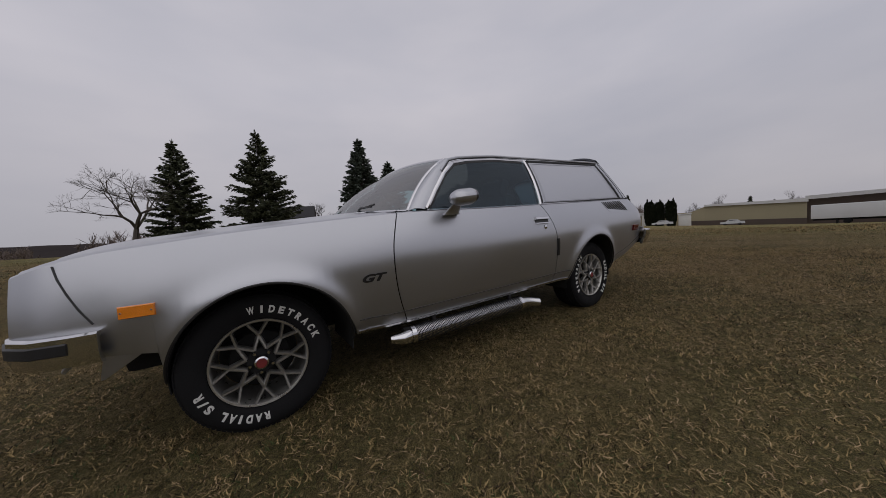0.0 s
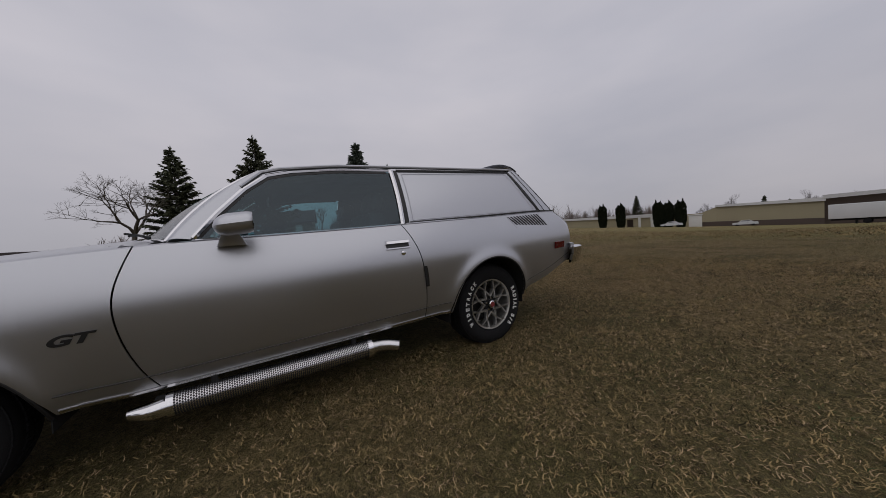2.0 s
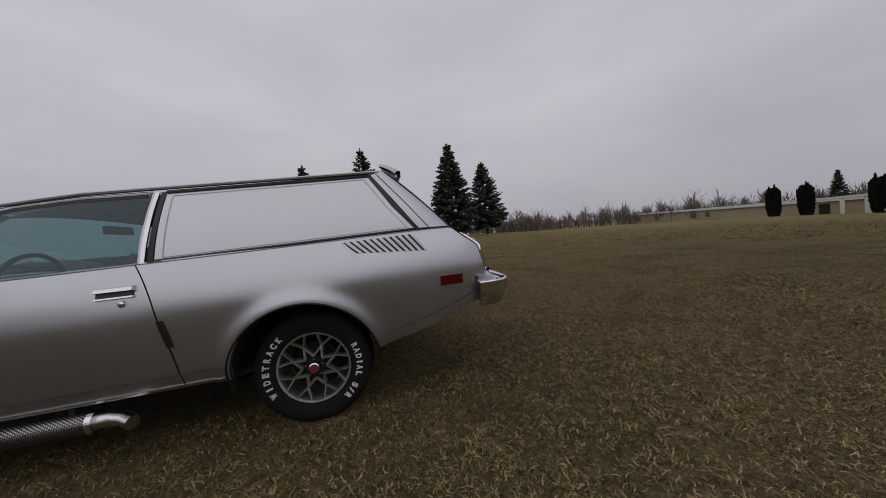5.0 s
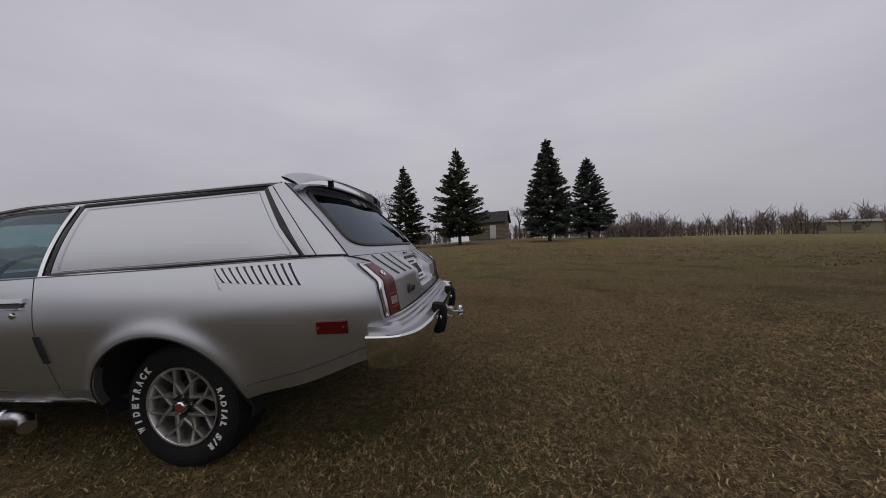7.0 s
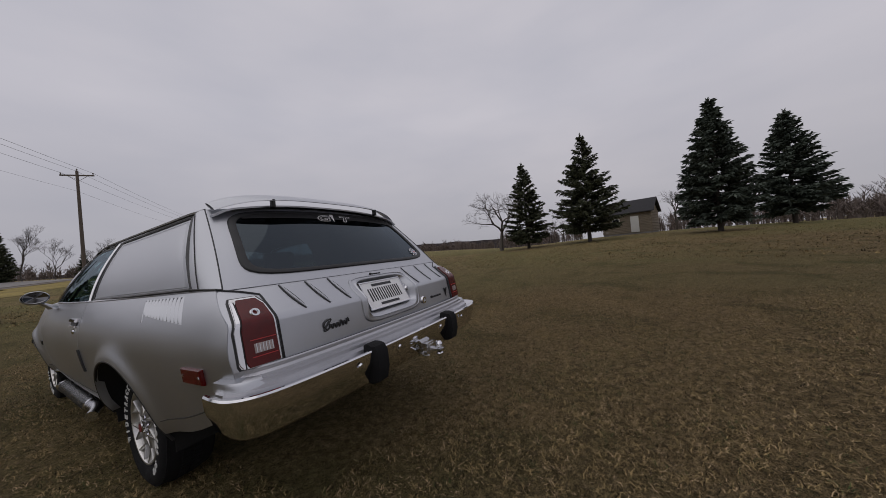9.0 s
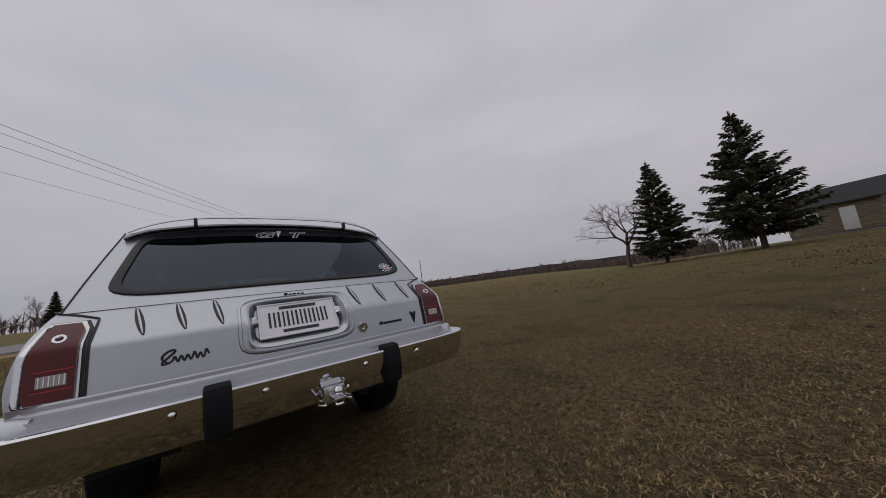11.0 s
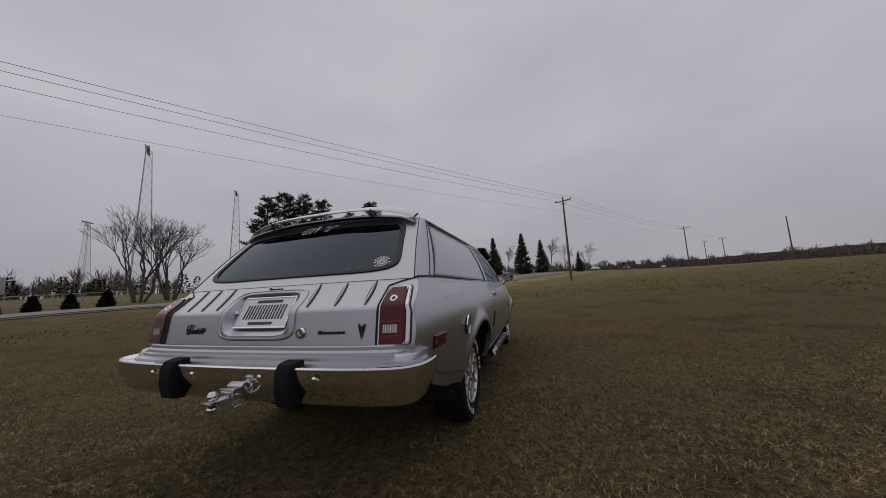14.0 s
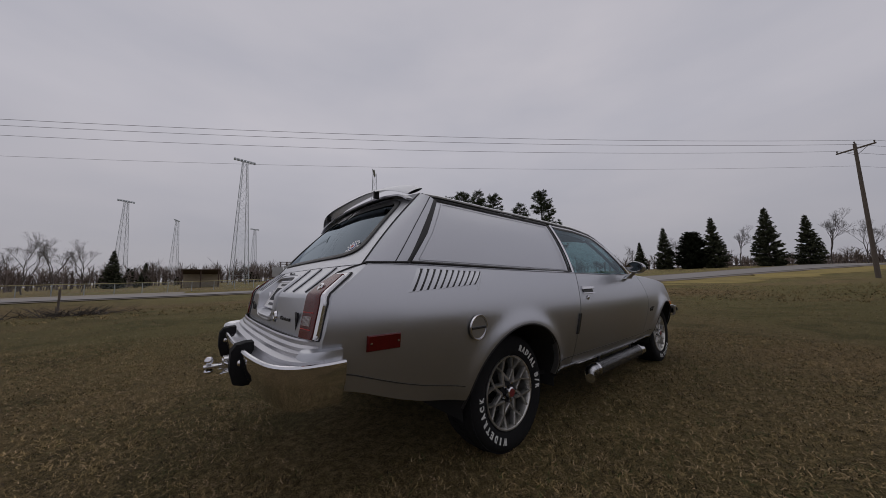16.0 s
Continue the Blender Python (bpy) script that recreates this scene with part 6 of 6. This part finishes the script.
skin = {v: low.verts.new(v.co + Vector((-0.006, 0, -0.003))) for v in low.verts[:]}
for f in low.faces[:]:
    low.faces.new([skin[v] for v in reversed(list(f.verts))])
lower = part("gate_panel", low, SILVER, gate, "creased lower gate panel with embossed ribs")
rt, rb = tail_pt(0, 0.17), tail_pt(0, 0.86)
back_t, back_b = rt + Vector((-0.012, 0, -0.012)), rb + Vector((-0.022, 0, 0.012))
rec = bmesh.new()
edge_o = [(-0.19, 0), (0.19, 0), (0.19, 1), (-0.19, 1)]


def rec_pt(y, k, deep):
    t = 0.17 + 0.69 * k
    return (tail_pt(y, t) + Vector((0.004, 0, 0))) if not deep else Vector((0, y * 0.9, 0)) + back_t.lerp(back_b, 0.04 + 0.92 * k)


def round_box(n=72, p=6.0):
    """A rounded oblong about the plate: (y, k) pairs, k from 0 at its top to 1 at its foot."""
    out = []
    for i in range(n):
        t = 2 * math.pi * i / n
        c_, s_ = math.cos(t), math.sin(t)
        r = (abs(c_) ** p + abs(s_) ** p) ** (-1 / p)
        out.append((0.19 * r * c_, 0.5 + 0.5 * r * s_))
    return out


loop = round_box()
grown = lambda g: [(y * g, 0.5 + (k - 0.5) * g) for y, k in loop]
lift = lambda pts, o: [rec_pt(y, k, False) + Vector((o, 0, o * 0.6)) for y, k in pts]
loft([lift(grown(1.19), -0.004), lift(grown(1.175), 0.002), lift(grown(1.13), 0.003), lift(grown(1.115), 0.0), lift(grown(1.04), 0.0), lift(grown(1.015), 0.003), lift(grown(0.985), 0.001), [rec_pt(y, k, True) for y, k in grown(0.97)]], True, False, rec)
rec.faces.new(rec.verts[-len(loop):])
part("plate_recess", rec, SILVER, lower, "recess of the number plate with a raised rim")
dirp = (back_b - back_t).normalized()
nrm = Vector((-dirp.z, 0, dirp.x)) if dirp.z < 0 else Vector((dirp.z, 0, -dirp.x))


def plate_pt(y, d, off):
    """On the plate: d down from its middle."""
    return back_t.lerp(back_b, 0.5) + dirp * d + nrm * (0.010 + off) + Vector((0, y, 0))


def flat_plate(y0, y1, d0, d1, o0, o1, bm=None):
    return loft([[plate_pt(y0, d0, o), plate_pt(y1, d0, o), plate_pt(y1, d1, o), plate_pt(y0, d1, o)] for o in (o0, o1)], True, True, bm)


plate = part("number_plate", flat_plate(-0.152, 0.152, -0.074, 0.076, 0.0, 0.003), PLATE, lower, "pale number plate", False)
rim = flat_plate(-0.155, 0.155, -0.078, -0.073, 0.0, 0.007)
for a in ((-0.155, 0.155, 0.075, 0.080), (-0.155, -0.150, -0.073, 0.075), (0.150, 0.155, -0.073, 0.075)):
    flat_plate(*a, 0.0, 0.007, rim)
part("plate_frame", rim, CHROME, plate, "", False)
for k in range(7):
    y = -0.118 + k * 0.0345
    b = flat_plate(y, y + 0.008, -0.036, 0.036, 0.003, 0.005)
    flat_plate(y + 0.018, y + 0.025, -0.036, 0.036, 0.003, 0.005, b)
    part("plate_bar", b, INK, plate, "dark character bar", False)
part("plate_bar", flat_plate(-0.075, 0.075, -0.062, -0.048, 0.003, 0.005), INK, plate, "", False)
part("plate_bar", flat_plate(-0.07, 0.07, 0.050, 0.063, 0.003, 0.005), INK, plate, "", False)
for y in (-0.178, 0.172):
    kn = lathe(((0.0, 0.022), (0.013, 0.020), (0.018, 0.012), (0.015, 0.006), (0.026, 0.004), (0.030, 0.0)), 6, "x")
    kn.transform(Matrix.Translation(plate_pt(y, 0.0, -0.004)))
    part("plate_lamp", kn, CHROME, lower, "small chrome plate lamp")
ky = lathe(((0.0, 0.004), (0.008, 0.005), (0.010, 0.010), (0.020, 0.010), (0.025, 0.0)), 24, "x")
ky.transform(Matrix.Translation(tail_pt(0.258, 0.83)))
part("gate_lock", ky, CHROME, lower, "round chrome gate lock")
for yt, yb in ((-0.52, -0.487), (-0.408, -0.378), (-0.297, -0.270), (0.247, 0.266), (0.392, 0.405), (0.536, 0.544)):
    rings = []
    for q in np.linspace(0, 1, 12):
        p = tail_pt(yt + (yb - yt) * q, 0.04 + 0.44 * q)
        w = 0.0125 * math.sin(math.pi * min(0.98, max(0.02, q))) ** 0.5
        up = Vector((0.62, 0, 0.78))
        rings.append((p, w, up))
    # raised black strip: the groove's darkness put into colour, not relief
    part("rib_groove", loft([[p + Vector((0, -w, 0)) - up * 0.003, p + Vector((0, -w * 0.9, 0)) + up * 0.003, p + Vector((0, w * 0.9, 0)) + up * 0.003, p + Vector((0, w, 0)) - up * 0.003] for p, w, up in rings], True, True), BLACK, lower, "black strip painted for the dark of an embossed groove")
    part("gate_rib", loft([[p + Vector((0, -w * 0.42, 0)) + up * 0.001, p + Vector((0, -w * 0.25, 0)) + up * 0.0065, p + Vector((0, w * 0.25, 0)) + up * 0.0065, p + Vector((0, w * 0.42, 0)) + up * 0.001] for p, w, up in rings], True, True), SILVER, lower)


def badge_bars(widths, y0, t, hgt, name, label):
    bm, y = bmesh.new(), y0
    for k, w in enumerate(widths):
        c = tail_pt(y + w / 2, t)
        hh = hgt * (1.0 if k else 1.35)
        cuboid(c.x - 0.002, c.x + 0.006, y, y + w, c.z - hgt / 2, c.z - hgt / 2 + hh, 0.0015, 1, bm)
        y += w + 0.004
    part(name, bm, BLACK, lower, label, False)


sw = [(0.034 - 0.017 * math.cos(q * 1.5) , 0.012 + 0.022 * math.sin(q)) for q in np.linspace(-1.2, 5.6, 26)]
sw += [(0.045 + 0.0042 * q, 0.002 + 0.009 * (math.sin(q * 1.55) + (0.9 if 13 < q < 15 or q > 20.5 else 0))) for q in np.linspace(0, 23, 70)]
part("script_badge", tube([tail_pt(-0.455 + y, 0.80) + Vector((0.003, 0, z)) for y, z in sw], 0.0032, 6), BLACK, lower, "dark script badge drawn as a flourish")
badge_bars((0.018, 0.020, 0.020, 0.008, 0.020, 0.018), 0.345, 0.83, 0.011, "name_badge", "dark name badge drawn as bars")
badge_bars((0.014, 0.012, 0.016, 0.012, 0.012), -0.045, 0.10, 0.012, "small_badge", "small script badge drawn as bars")
c = tail_pt(0.545, 0.83)
for e in (-1, 1):
    part("arrow_badge", loft([[(c.x + o, 0.545 + e * 0.003, c.z + 0.022), (c.x + o, 0.545 + e * 0.015, c.z + 0.034), (c.x + o, 0.545 + e * 0.010, c.z + 0.004), (c.x + o, 0.545 + e * 0.001, c.z - 0.034)] for o in (-0.002, 0.005)], True, True), BLACK, lower, "slim dark arrowhead blade", False)
part("gate_gap", tube([tail_pt(y, 1.0) + Vector((0.001, 0, -0.004)) for y in np.linspace(-0.60, 0.60, 20)], 0.004, 6), BLACK, gate)
for s in (-1, 1):
    part("gate_gap", tube([tail_pt(s * (gate_edge(t) + 0.002), t) + Vector((0.002, 0, 0.001)) for t in np.linspace(0, 1, 28)], 0.0032, 6), BLACK, gate)

    def corner(u, v):
        y0, z = gate_edge(v) + 0.003, interp(tuple(zip(TAIL_T, TAIL_Z)), v)
        y = y0 + max(tail_side(z) - y0, 0.004) * u
        return tail_pt(s * y, v) + Vector((-0.012 * u**5, 0, 0))
    part("rear_corner", slab(corner, 14, 24, (-0.006, 0, -0.003)), SILVER, car)
    # foot of the corner behind the bumper's end
    def foot(u, v):
        y0, z = 0.60, 0.652 - 0.07 * v
        return tail_pt(s * (y0 + (tail_side(z) - y0) * u), 1.0) + Vector((-0.012 * u**5, 0, z - 0.652))
    part("corner_foot", slab(foot, 12, 3, (-0.006, 0, 0)), SILVER, car)
    part("shoulder_gap", tube([(3.04 + 0.045 * k, s * (glass_y(3.04 + 0.045 * k, 0.92) + 0.004), 0.924 - 0.001 * k) for k in range(5)] + [tail_pt(s * 0.705, 0.0) + Vector((0.0, 0, 0.003))], 0.0042, 6), BLACK, car)

# roof spoiler above the rear window
def wing(u, v):
    a = 2 * u - 1
    t = 2 * math.pi * v
    e = abs(a) ** 5
    c = 0.064 * (1 - 0.35 * e)
    x = 2.962 - 0.05 * abs(a) ** 3 + c * math.cos(t)
    z = 1.352 - 0.056 * e - 0.014 * a * a + 0.008 * math.sin(t) - (0.36 + 0.15 * e) * c * math.cos(t)
    return x, a * 0.60, z


spoiler = part("roof_spoiler", grid(wing, 30, 14), SILVER, car, "silver roof air deflector above the rear window")
for y in (-0.36, 0.36):
    part("spoiler_bracket", cuboid(2.982, 3.012, y - 0.007, y + 0.007, 1.285, 1.326, 0.003), BLACK, spoiler, "black bracket")

# hitch under the bumper
hitch = part("tow_hitch", cuboid(3.40, 3.60, 0.035, 0.085, 0.470, 0.515, 0.005), DULLCHROME, car, "bright metal tow hitch with two balls")
part("ball_mount", cuboid(3.57, 3.665, 0.038, 0.082, 0.484, 0.496, 0.004), DULLCHROME, hitch)
for z0, up in ((0.496, 0.72), (0.484, -0.5)):
    b = lathe(((0.0, 0.05), (0.012, 0.048), (0.021, 0.038), (0.0235, 0.027), (0.019, 0.014), (0.011, 0.006), (0.011, 0.0), (0.022, 0.0), (0.022, -0.008)), 22, "z")
    b.transform(Matrix.Translation((3.645, 0.06, z0)) @ Matrix.Diagonal((0.75, 0.75, up, 1)))
    part("ball", b, CHROME, hitch, "chrome tow ball")
part("hitch_pin", tube([(3.565, 0.018, 0.492), (3.565, 0.105, 0.492), (3.58, 0.118, 0.50), (3.595, 0.112, 0.508)], 0.005, 8), CHROME, hitch)
part("receiver_plate", cuboid(3.535, 3.595, 0.02, 0.10, 0.462, 0.524, 0.006), DULLCHROME, hitch)
for y in (0.01, 0.105):
    part("chain_loop", tube([(3.56, y, 0.475), (3.595, y - 0.01, 0.468), (3.605, y + 0.012, 0.464), (3.575, y + 0.016, 0.468), (3.56, y, 0.475)], 0.004, 6), DULLCHROME, hitch)

# fuel filler on the passenger's side
fc = on_side(2.738, 0.637, 0.001, 1)
fn = on_side(2.738, 0.69, 0.001, 1) - on_side(2.738, 0.585, 0.001, 1)
fuel_seat = Matrix.Translation(fc) @ Matrix.Rotation(-math.atan2(fn.y, fn.z), 4, "X") @ Matrix.Rotation(radians(3), 4, "Z")
ring = lathe(((0.0, 0.003), (0.047, 0.003), (0.049, 0.006), (0.055, 0.006), (0.057, 0.0)), 36)
ring.transform(fuel_seat)
fuel = part("fuel_door", ring, SILVER, car, "round fuel door in a bright ring")
rr = lathe(((0.051, 0.004), (0.052, 0.008), (0.055, 0.008), (0.057, 0.0)), 36)
rr.transform(fuel_seat)
part("fuel_ring", rr, CHROME, fuel, "bright ring")
part("fuel_grip", cuboid(2.695, 2.782, fc.y + 0.002, fc.y + 0.008, 0.631, 0.641, 0.002), BLACK, fuel)

# front bumper
half = [(-0.40, 0.812), (-0.46, 0.812), (-0.54, 0.79), (-0.60, 0.73), (-0.645, 0.62), (-0.665, 0.4), (-0.67, 0.2), (-0.67, 0.0)]
fpath = [Vector((x, y)) for x, y in half] + [Vector((x, -y)) for x, y in half[-2::-1]]
fb = part("front_bumper", plan_sweep(fpath, [(-0.04, 0.528), (0.0, 0.532), (0.012, 0.526), (0.014, 0.47), (0.004, 0.435), (-0.03, 0.425), (-0.03, 0.44), (-0.005, 0.46), (-0.005, 0.51), (-0.04, 0.515)]), CHROME, car, "chrome front bumper with a black strip")
part("bumper_strip", plan_sweep(fpath[1:-1], [(0.0125, 0.512), (0.019, 0.508), (0.019, 0.478), (0.0125, 0.474)]), BLACK, fb, "black rubber strip")

# interior
part("floor_pan", cuboid(0.66, 2.05, -0.72, 0.72, 0.30, 0.36, 0.01), VINYL, car)
part("load_deck", cuboid(2.0, 3.2, -0.66, 0.66, 0.58, 0.62, 0.01), VINYL, car)
part("dashboard", loft([[(0.68, y, 0.62), (0.66, y, 0.86), (0.74, y, 0.895), (0.86, y, 0.87), (0.90, y, 0.78), (0.86, y, 0.62)] for y in (-0.70, 0.70)], True, True), VINYL, car, "black dashboard")
st = bmesh.new()
tube([(1.0 + 0.03 * math.sin(t), -0.36 + 0.17 * math.cos(t), 0.83 + 0.165 * math.sin(t)) for t in np.linspace(0, 2 * math.pi, 33)], 0.012, 8, st)
tube([(1.0, -0.52, 0.83), (1.0, -0.2, 0.83)], 0.011, 8, st), tube([(0.82, -0.36, 0.80), (1.0, -0.36, 0.83)], 0.03, 10, st)
part("steering_wheel", st, VINYL, car, "black steering wheel")
for y in (-0.36, 0.36):
    seat = part("seat_cushion", cuboid(1.12, 1.62, y - 0.24, y + 0.24, 0.36, 0.56, 0.06, 4), VINYL, car, "black bucket seat")
    part("seat_back", cuboid(-0.06, 0.07, -0.23, 0.23, 0.0, 0.50, 0.05, 4, None, Matrix.Translation((1.60, y, 0.50)) @ Matrix.Rotation(radians(16), 4, "Y")), VINYL, seat)
    part("head_rest", cuboid(-0.04, 0.05, -0.13, 0.13, 0.0, 0.14, 0.04, 4, None, Matrix.Translation((1.745, y, 0.985)) @ Matrix.Rotation(radians(16), 4, "Y")), VINYL, seat)
part("rear_seat", cuboid(2.02, 2.14, -0.58, 0.58, 0.50, 0.90, 0.04, 3), VINYL, car)
mi = cuboid(1.16, 1.18, -0.11, 0.11, 1.10, 1.155, 0.008)
part("inside_mirror", mi, VINYL, car, "rear-view mirror")
part("headliner", grid(lambda u, v: Vector(roof_pt(0.01 + 0.97 * u, 0.03 + 0.94 * v)) - Vector((0, 0, 0.034)), 16, 12), VINYL, car)
for s in (-1, 1):
    part("door_lining", slab(lambda u, v: (0.70 + 1.16 * u, s * (body_y(0.70 + 1.16 * u, 0.36 + 0.49 * v) - 0.055), 0.36 + 0.49 * v), 8, 6, (0, -0.01 * s, 0)), VINYL, car)
    part("side_lining", side_patch(((1.80, 0.885), (3.02, 0.915), (2.80, ROOFZ(2.8) - 0.04), (1.80, ROOFZ(1.8) - 0.04)), s, -0.03, 0.004, 10, 6), VINYL, car)
    part("pillar_lining", slab(lambda u, v: Vector((0.80, s * 0.748, 0.868)).lerp(Vector((1.13, s * 0.598, 1.180)), v) + Vector((-0.012, 0, 0.012)) * 4 * v * (1 - v) + Vector((0.06 * u, s * 0.018 * u, -0.012 * u)), 3, 10, (0, -0.012 * s, -0.01)), VINYL, car)
part("white_sheet", grid(lambda u, v: (2.98 - 0.10 * v, -0.34 + 0.26 * u, 0.86 + 0.10 * v + 0.02 * u * v), 6, 4, 0.003), CARD, car, "white sheet lying behind the rear window")


# wheels
def make_wheel(parent, m, turn):
    """One wheel, its outer face towards -y, turned by degrees; m sets it on its axle."""
    base = m @ Matrix.Rotation(radians(turn), 4, "Y")

    def put(name, bm, material, par, label="", sm=True):
        bm.transform(base)
        bmesh.ops.recalc_face_normals(bm, faces=bm.faces[:])
        return part(name, bm, material, par, label, sm)

    tyre_bm = lathe(((0.174, -0.086), (0.182, -0.094), (0.198, -0.102), (0.226, -0.108), (0.250, -0.106), (0.268, -0.097), (0.2795, -0.082), (0.284, -0.06), (0.286, 0.0), (0.284, 0.06), (0.2795, 0.08), (0.256, 0.10), (0.20, 0.098), (0.17, 0.085)), 72)
    wheel = empty("wheel")
    wheel.parent = parent
    put("tyre", tyre_bm, RUBBER, wheel, "black tyre with raised white letters")
    tread = bmesh.new()
    for k in range(90):
        a = 2 * math.pi * k / 90
        for y0, y1 in ((-0.092, -0.045), (-0.038, -0.003), (0.003, 0.04), (0.046, 0.09)):
            r0 = 0.282 if y0 < -0.08 or y1 > 0.08 else 0.285
            cuboid(-0.0075, 0.0075, y0, y1, r0 - 0.008, r0 + 0.0045 - (0.008 if abs(y0 + y1) > 0.1 else 0), 0, 2, tread, Matrix.Rotation(a + 0.02 * (y0 > 0), 4, "Y"))
    put("tread", tread, RUBBER, wheel, "tread blocks", False)
    rim = put("rim", lathe(((0.175, -0.085), (0.179, -0.096), (0.177, -0.101), (0.171, -0.100), (0.167, -0.094), (0.164, -0.06), (0.152, 0.06), (0.172, 0.085)), 60), ALLOY, wheel, "cast alloy rim")
    put("brake_drum", lathe(((0.0, -0.01), (0.11, -0.01), (0.115, 0.02), (0.115, 0.06), (0.15, 0.06)), 40), DARK, wheel, "dark brake drum")
    web = bmesh.new()

    def bar(p, q, w, y0, y1):
        p, q = Vector(p), Vector(q)
        d = (q - p).normalized()
        n = Vector((-d.y, d.x)) * w
        ring = lambda c, y: [(c.x - n.x, y + 0.022, c.y - n.y), (c.x - n.x, y, c.y - n.y), (c.x - 0.5 * n.x, y - 0.006, c.y - 0.5 * n.y), (c.x + 0.5 * n.x, y - 0.006, c.y + 0.5 * n.y), (c.x + n.x, y, c.y + n.y), (c.x + n.x, y + 0.022, c.y + n.y)]
        loft([ring(p, y0), ring(q, y1)], True, True, web)

    pol = lambda r, a: (r * math.cos(a), r * math.sin(a))
    for k in range(8):
        a = 2 * math.pi * k / 8
        st_ = math.pi / 8
        bar(pol(0.056, a), pol(0.110, a + st_), 0.0074, -0.088, -0.082)
        bar(pol(0.056, a), pol(0.110, a - st_), 0.0074, -0.088, -0.082)
        bar(pol(0.110, a + st_), pol(0.168, a + st_ + 0.21), 0.0060, -0.082, -0.092)
        bar(pol(0.110, a + st_), pol(0.168, a + st_ - 0.21), 0.0060, -0.082, -0.092)
    put("spokes", web, SPOKE, rim, "web of forked alloy spokes")
    put("hub", lathe(((0.0, -0.075), (0.052, -0.075), (0.055, -0.06), (0.06, -0.01)), 30), DARK, rim, "dark hub face")
    cap = put("centre_cap", lathe(((0.0, -0.108), (0.02, -0.108), (0.026, -0.104), (0.028, -0.09), (0.028, -0.07)), 30), CHROME, rim)
    put("cap_emblem", lathe(((0.0, -0.1105), (0.019, -0.1105), (0.021, -0.106)), 24), EMBLEM, cap, "red centre emblem")
    for k in range(5):
        a = 2 * math.pi * k / 5 + 0.3
        b = lathe(((0.0, -0.094), (0.006, -0.094), (0.009, -0.088), (0.009, -0.07)), 6)
        b.transform(Matrix.Translation((0.043 * math.cos(a), 0, 0.043 * math.sin(a))))
        put("lug_nut", b, CHROME, rim)
    for word, a0, a1 in (("WIDETRACK", -122, -36), ("RADIAL S/R", 64, 143)):
        for i, ch in enumerate(word):
            if ch == " ":
                continue
            bm, wd = text_mesh(ch, 0.040, 0.0012, 0.0, 0.0018)
            a = radians(a0 + (a1 - a0) * (i + 0.5) / len(word))
            k = 0.0225 / max(wd, 0.02)
            for v in bm.verts:
                u, hgt, dep = (v.co.x - wd / 2) * k, v.co.y, v.co.z
                r = 0.208 + hgt * 1.0
                ang = a + u / 0.217
                side_y = interp(((0.198, -0.1045), (0.226, -0.1105), (0.250, -0.1085), (0.268, -0.0995)), r)
                v.co = (r * math.sin(ang), side_y - dep, r * math.cos(ang))
            put("letter", bm, LETTER, wheel, "raised white sidewall letter", False)
    return wheel


FLIP = Matrix.Rotation(math.pi, 4, "Z")
make_wheel(car, Matrix.Translation((AXLE_F + 0.02, -TRACK + 0.07, 0.278)), 113)
make_wheel(car, Matrix.Translation((AXLE_R - 0.024, -TRACK + 0.07, 0.276)), 0)
make_wheel(car, Matrix.Translation((AXLE_R - 0.01, TRACK - 0.07, 0.28)) @ FLIP, -45)
make_wheel(car, Matrix.Translation((AXLE_F, TRACK - 0.07, 0.28)) @ FLIP, 60)
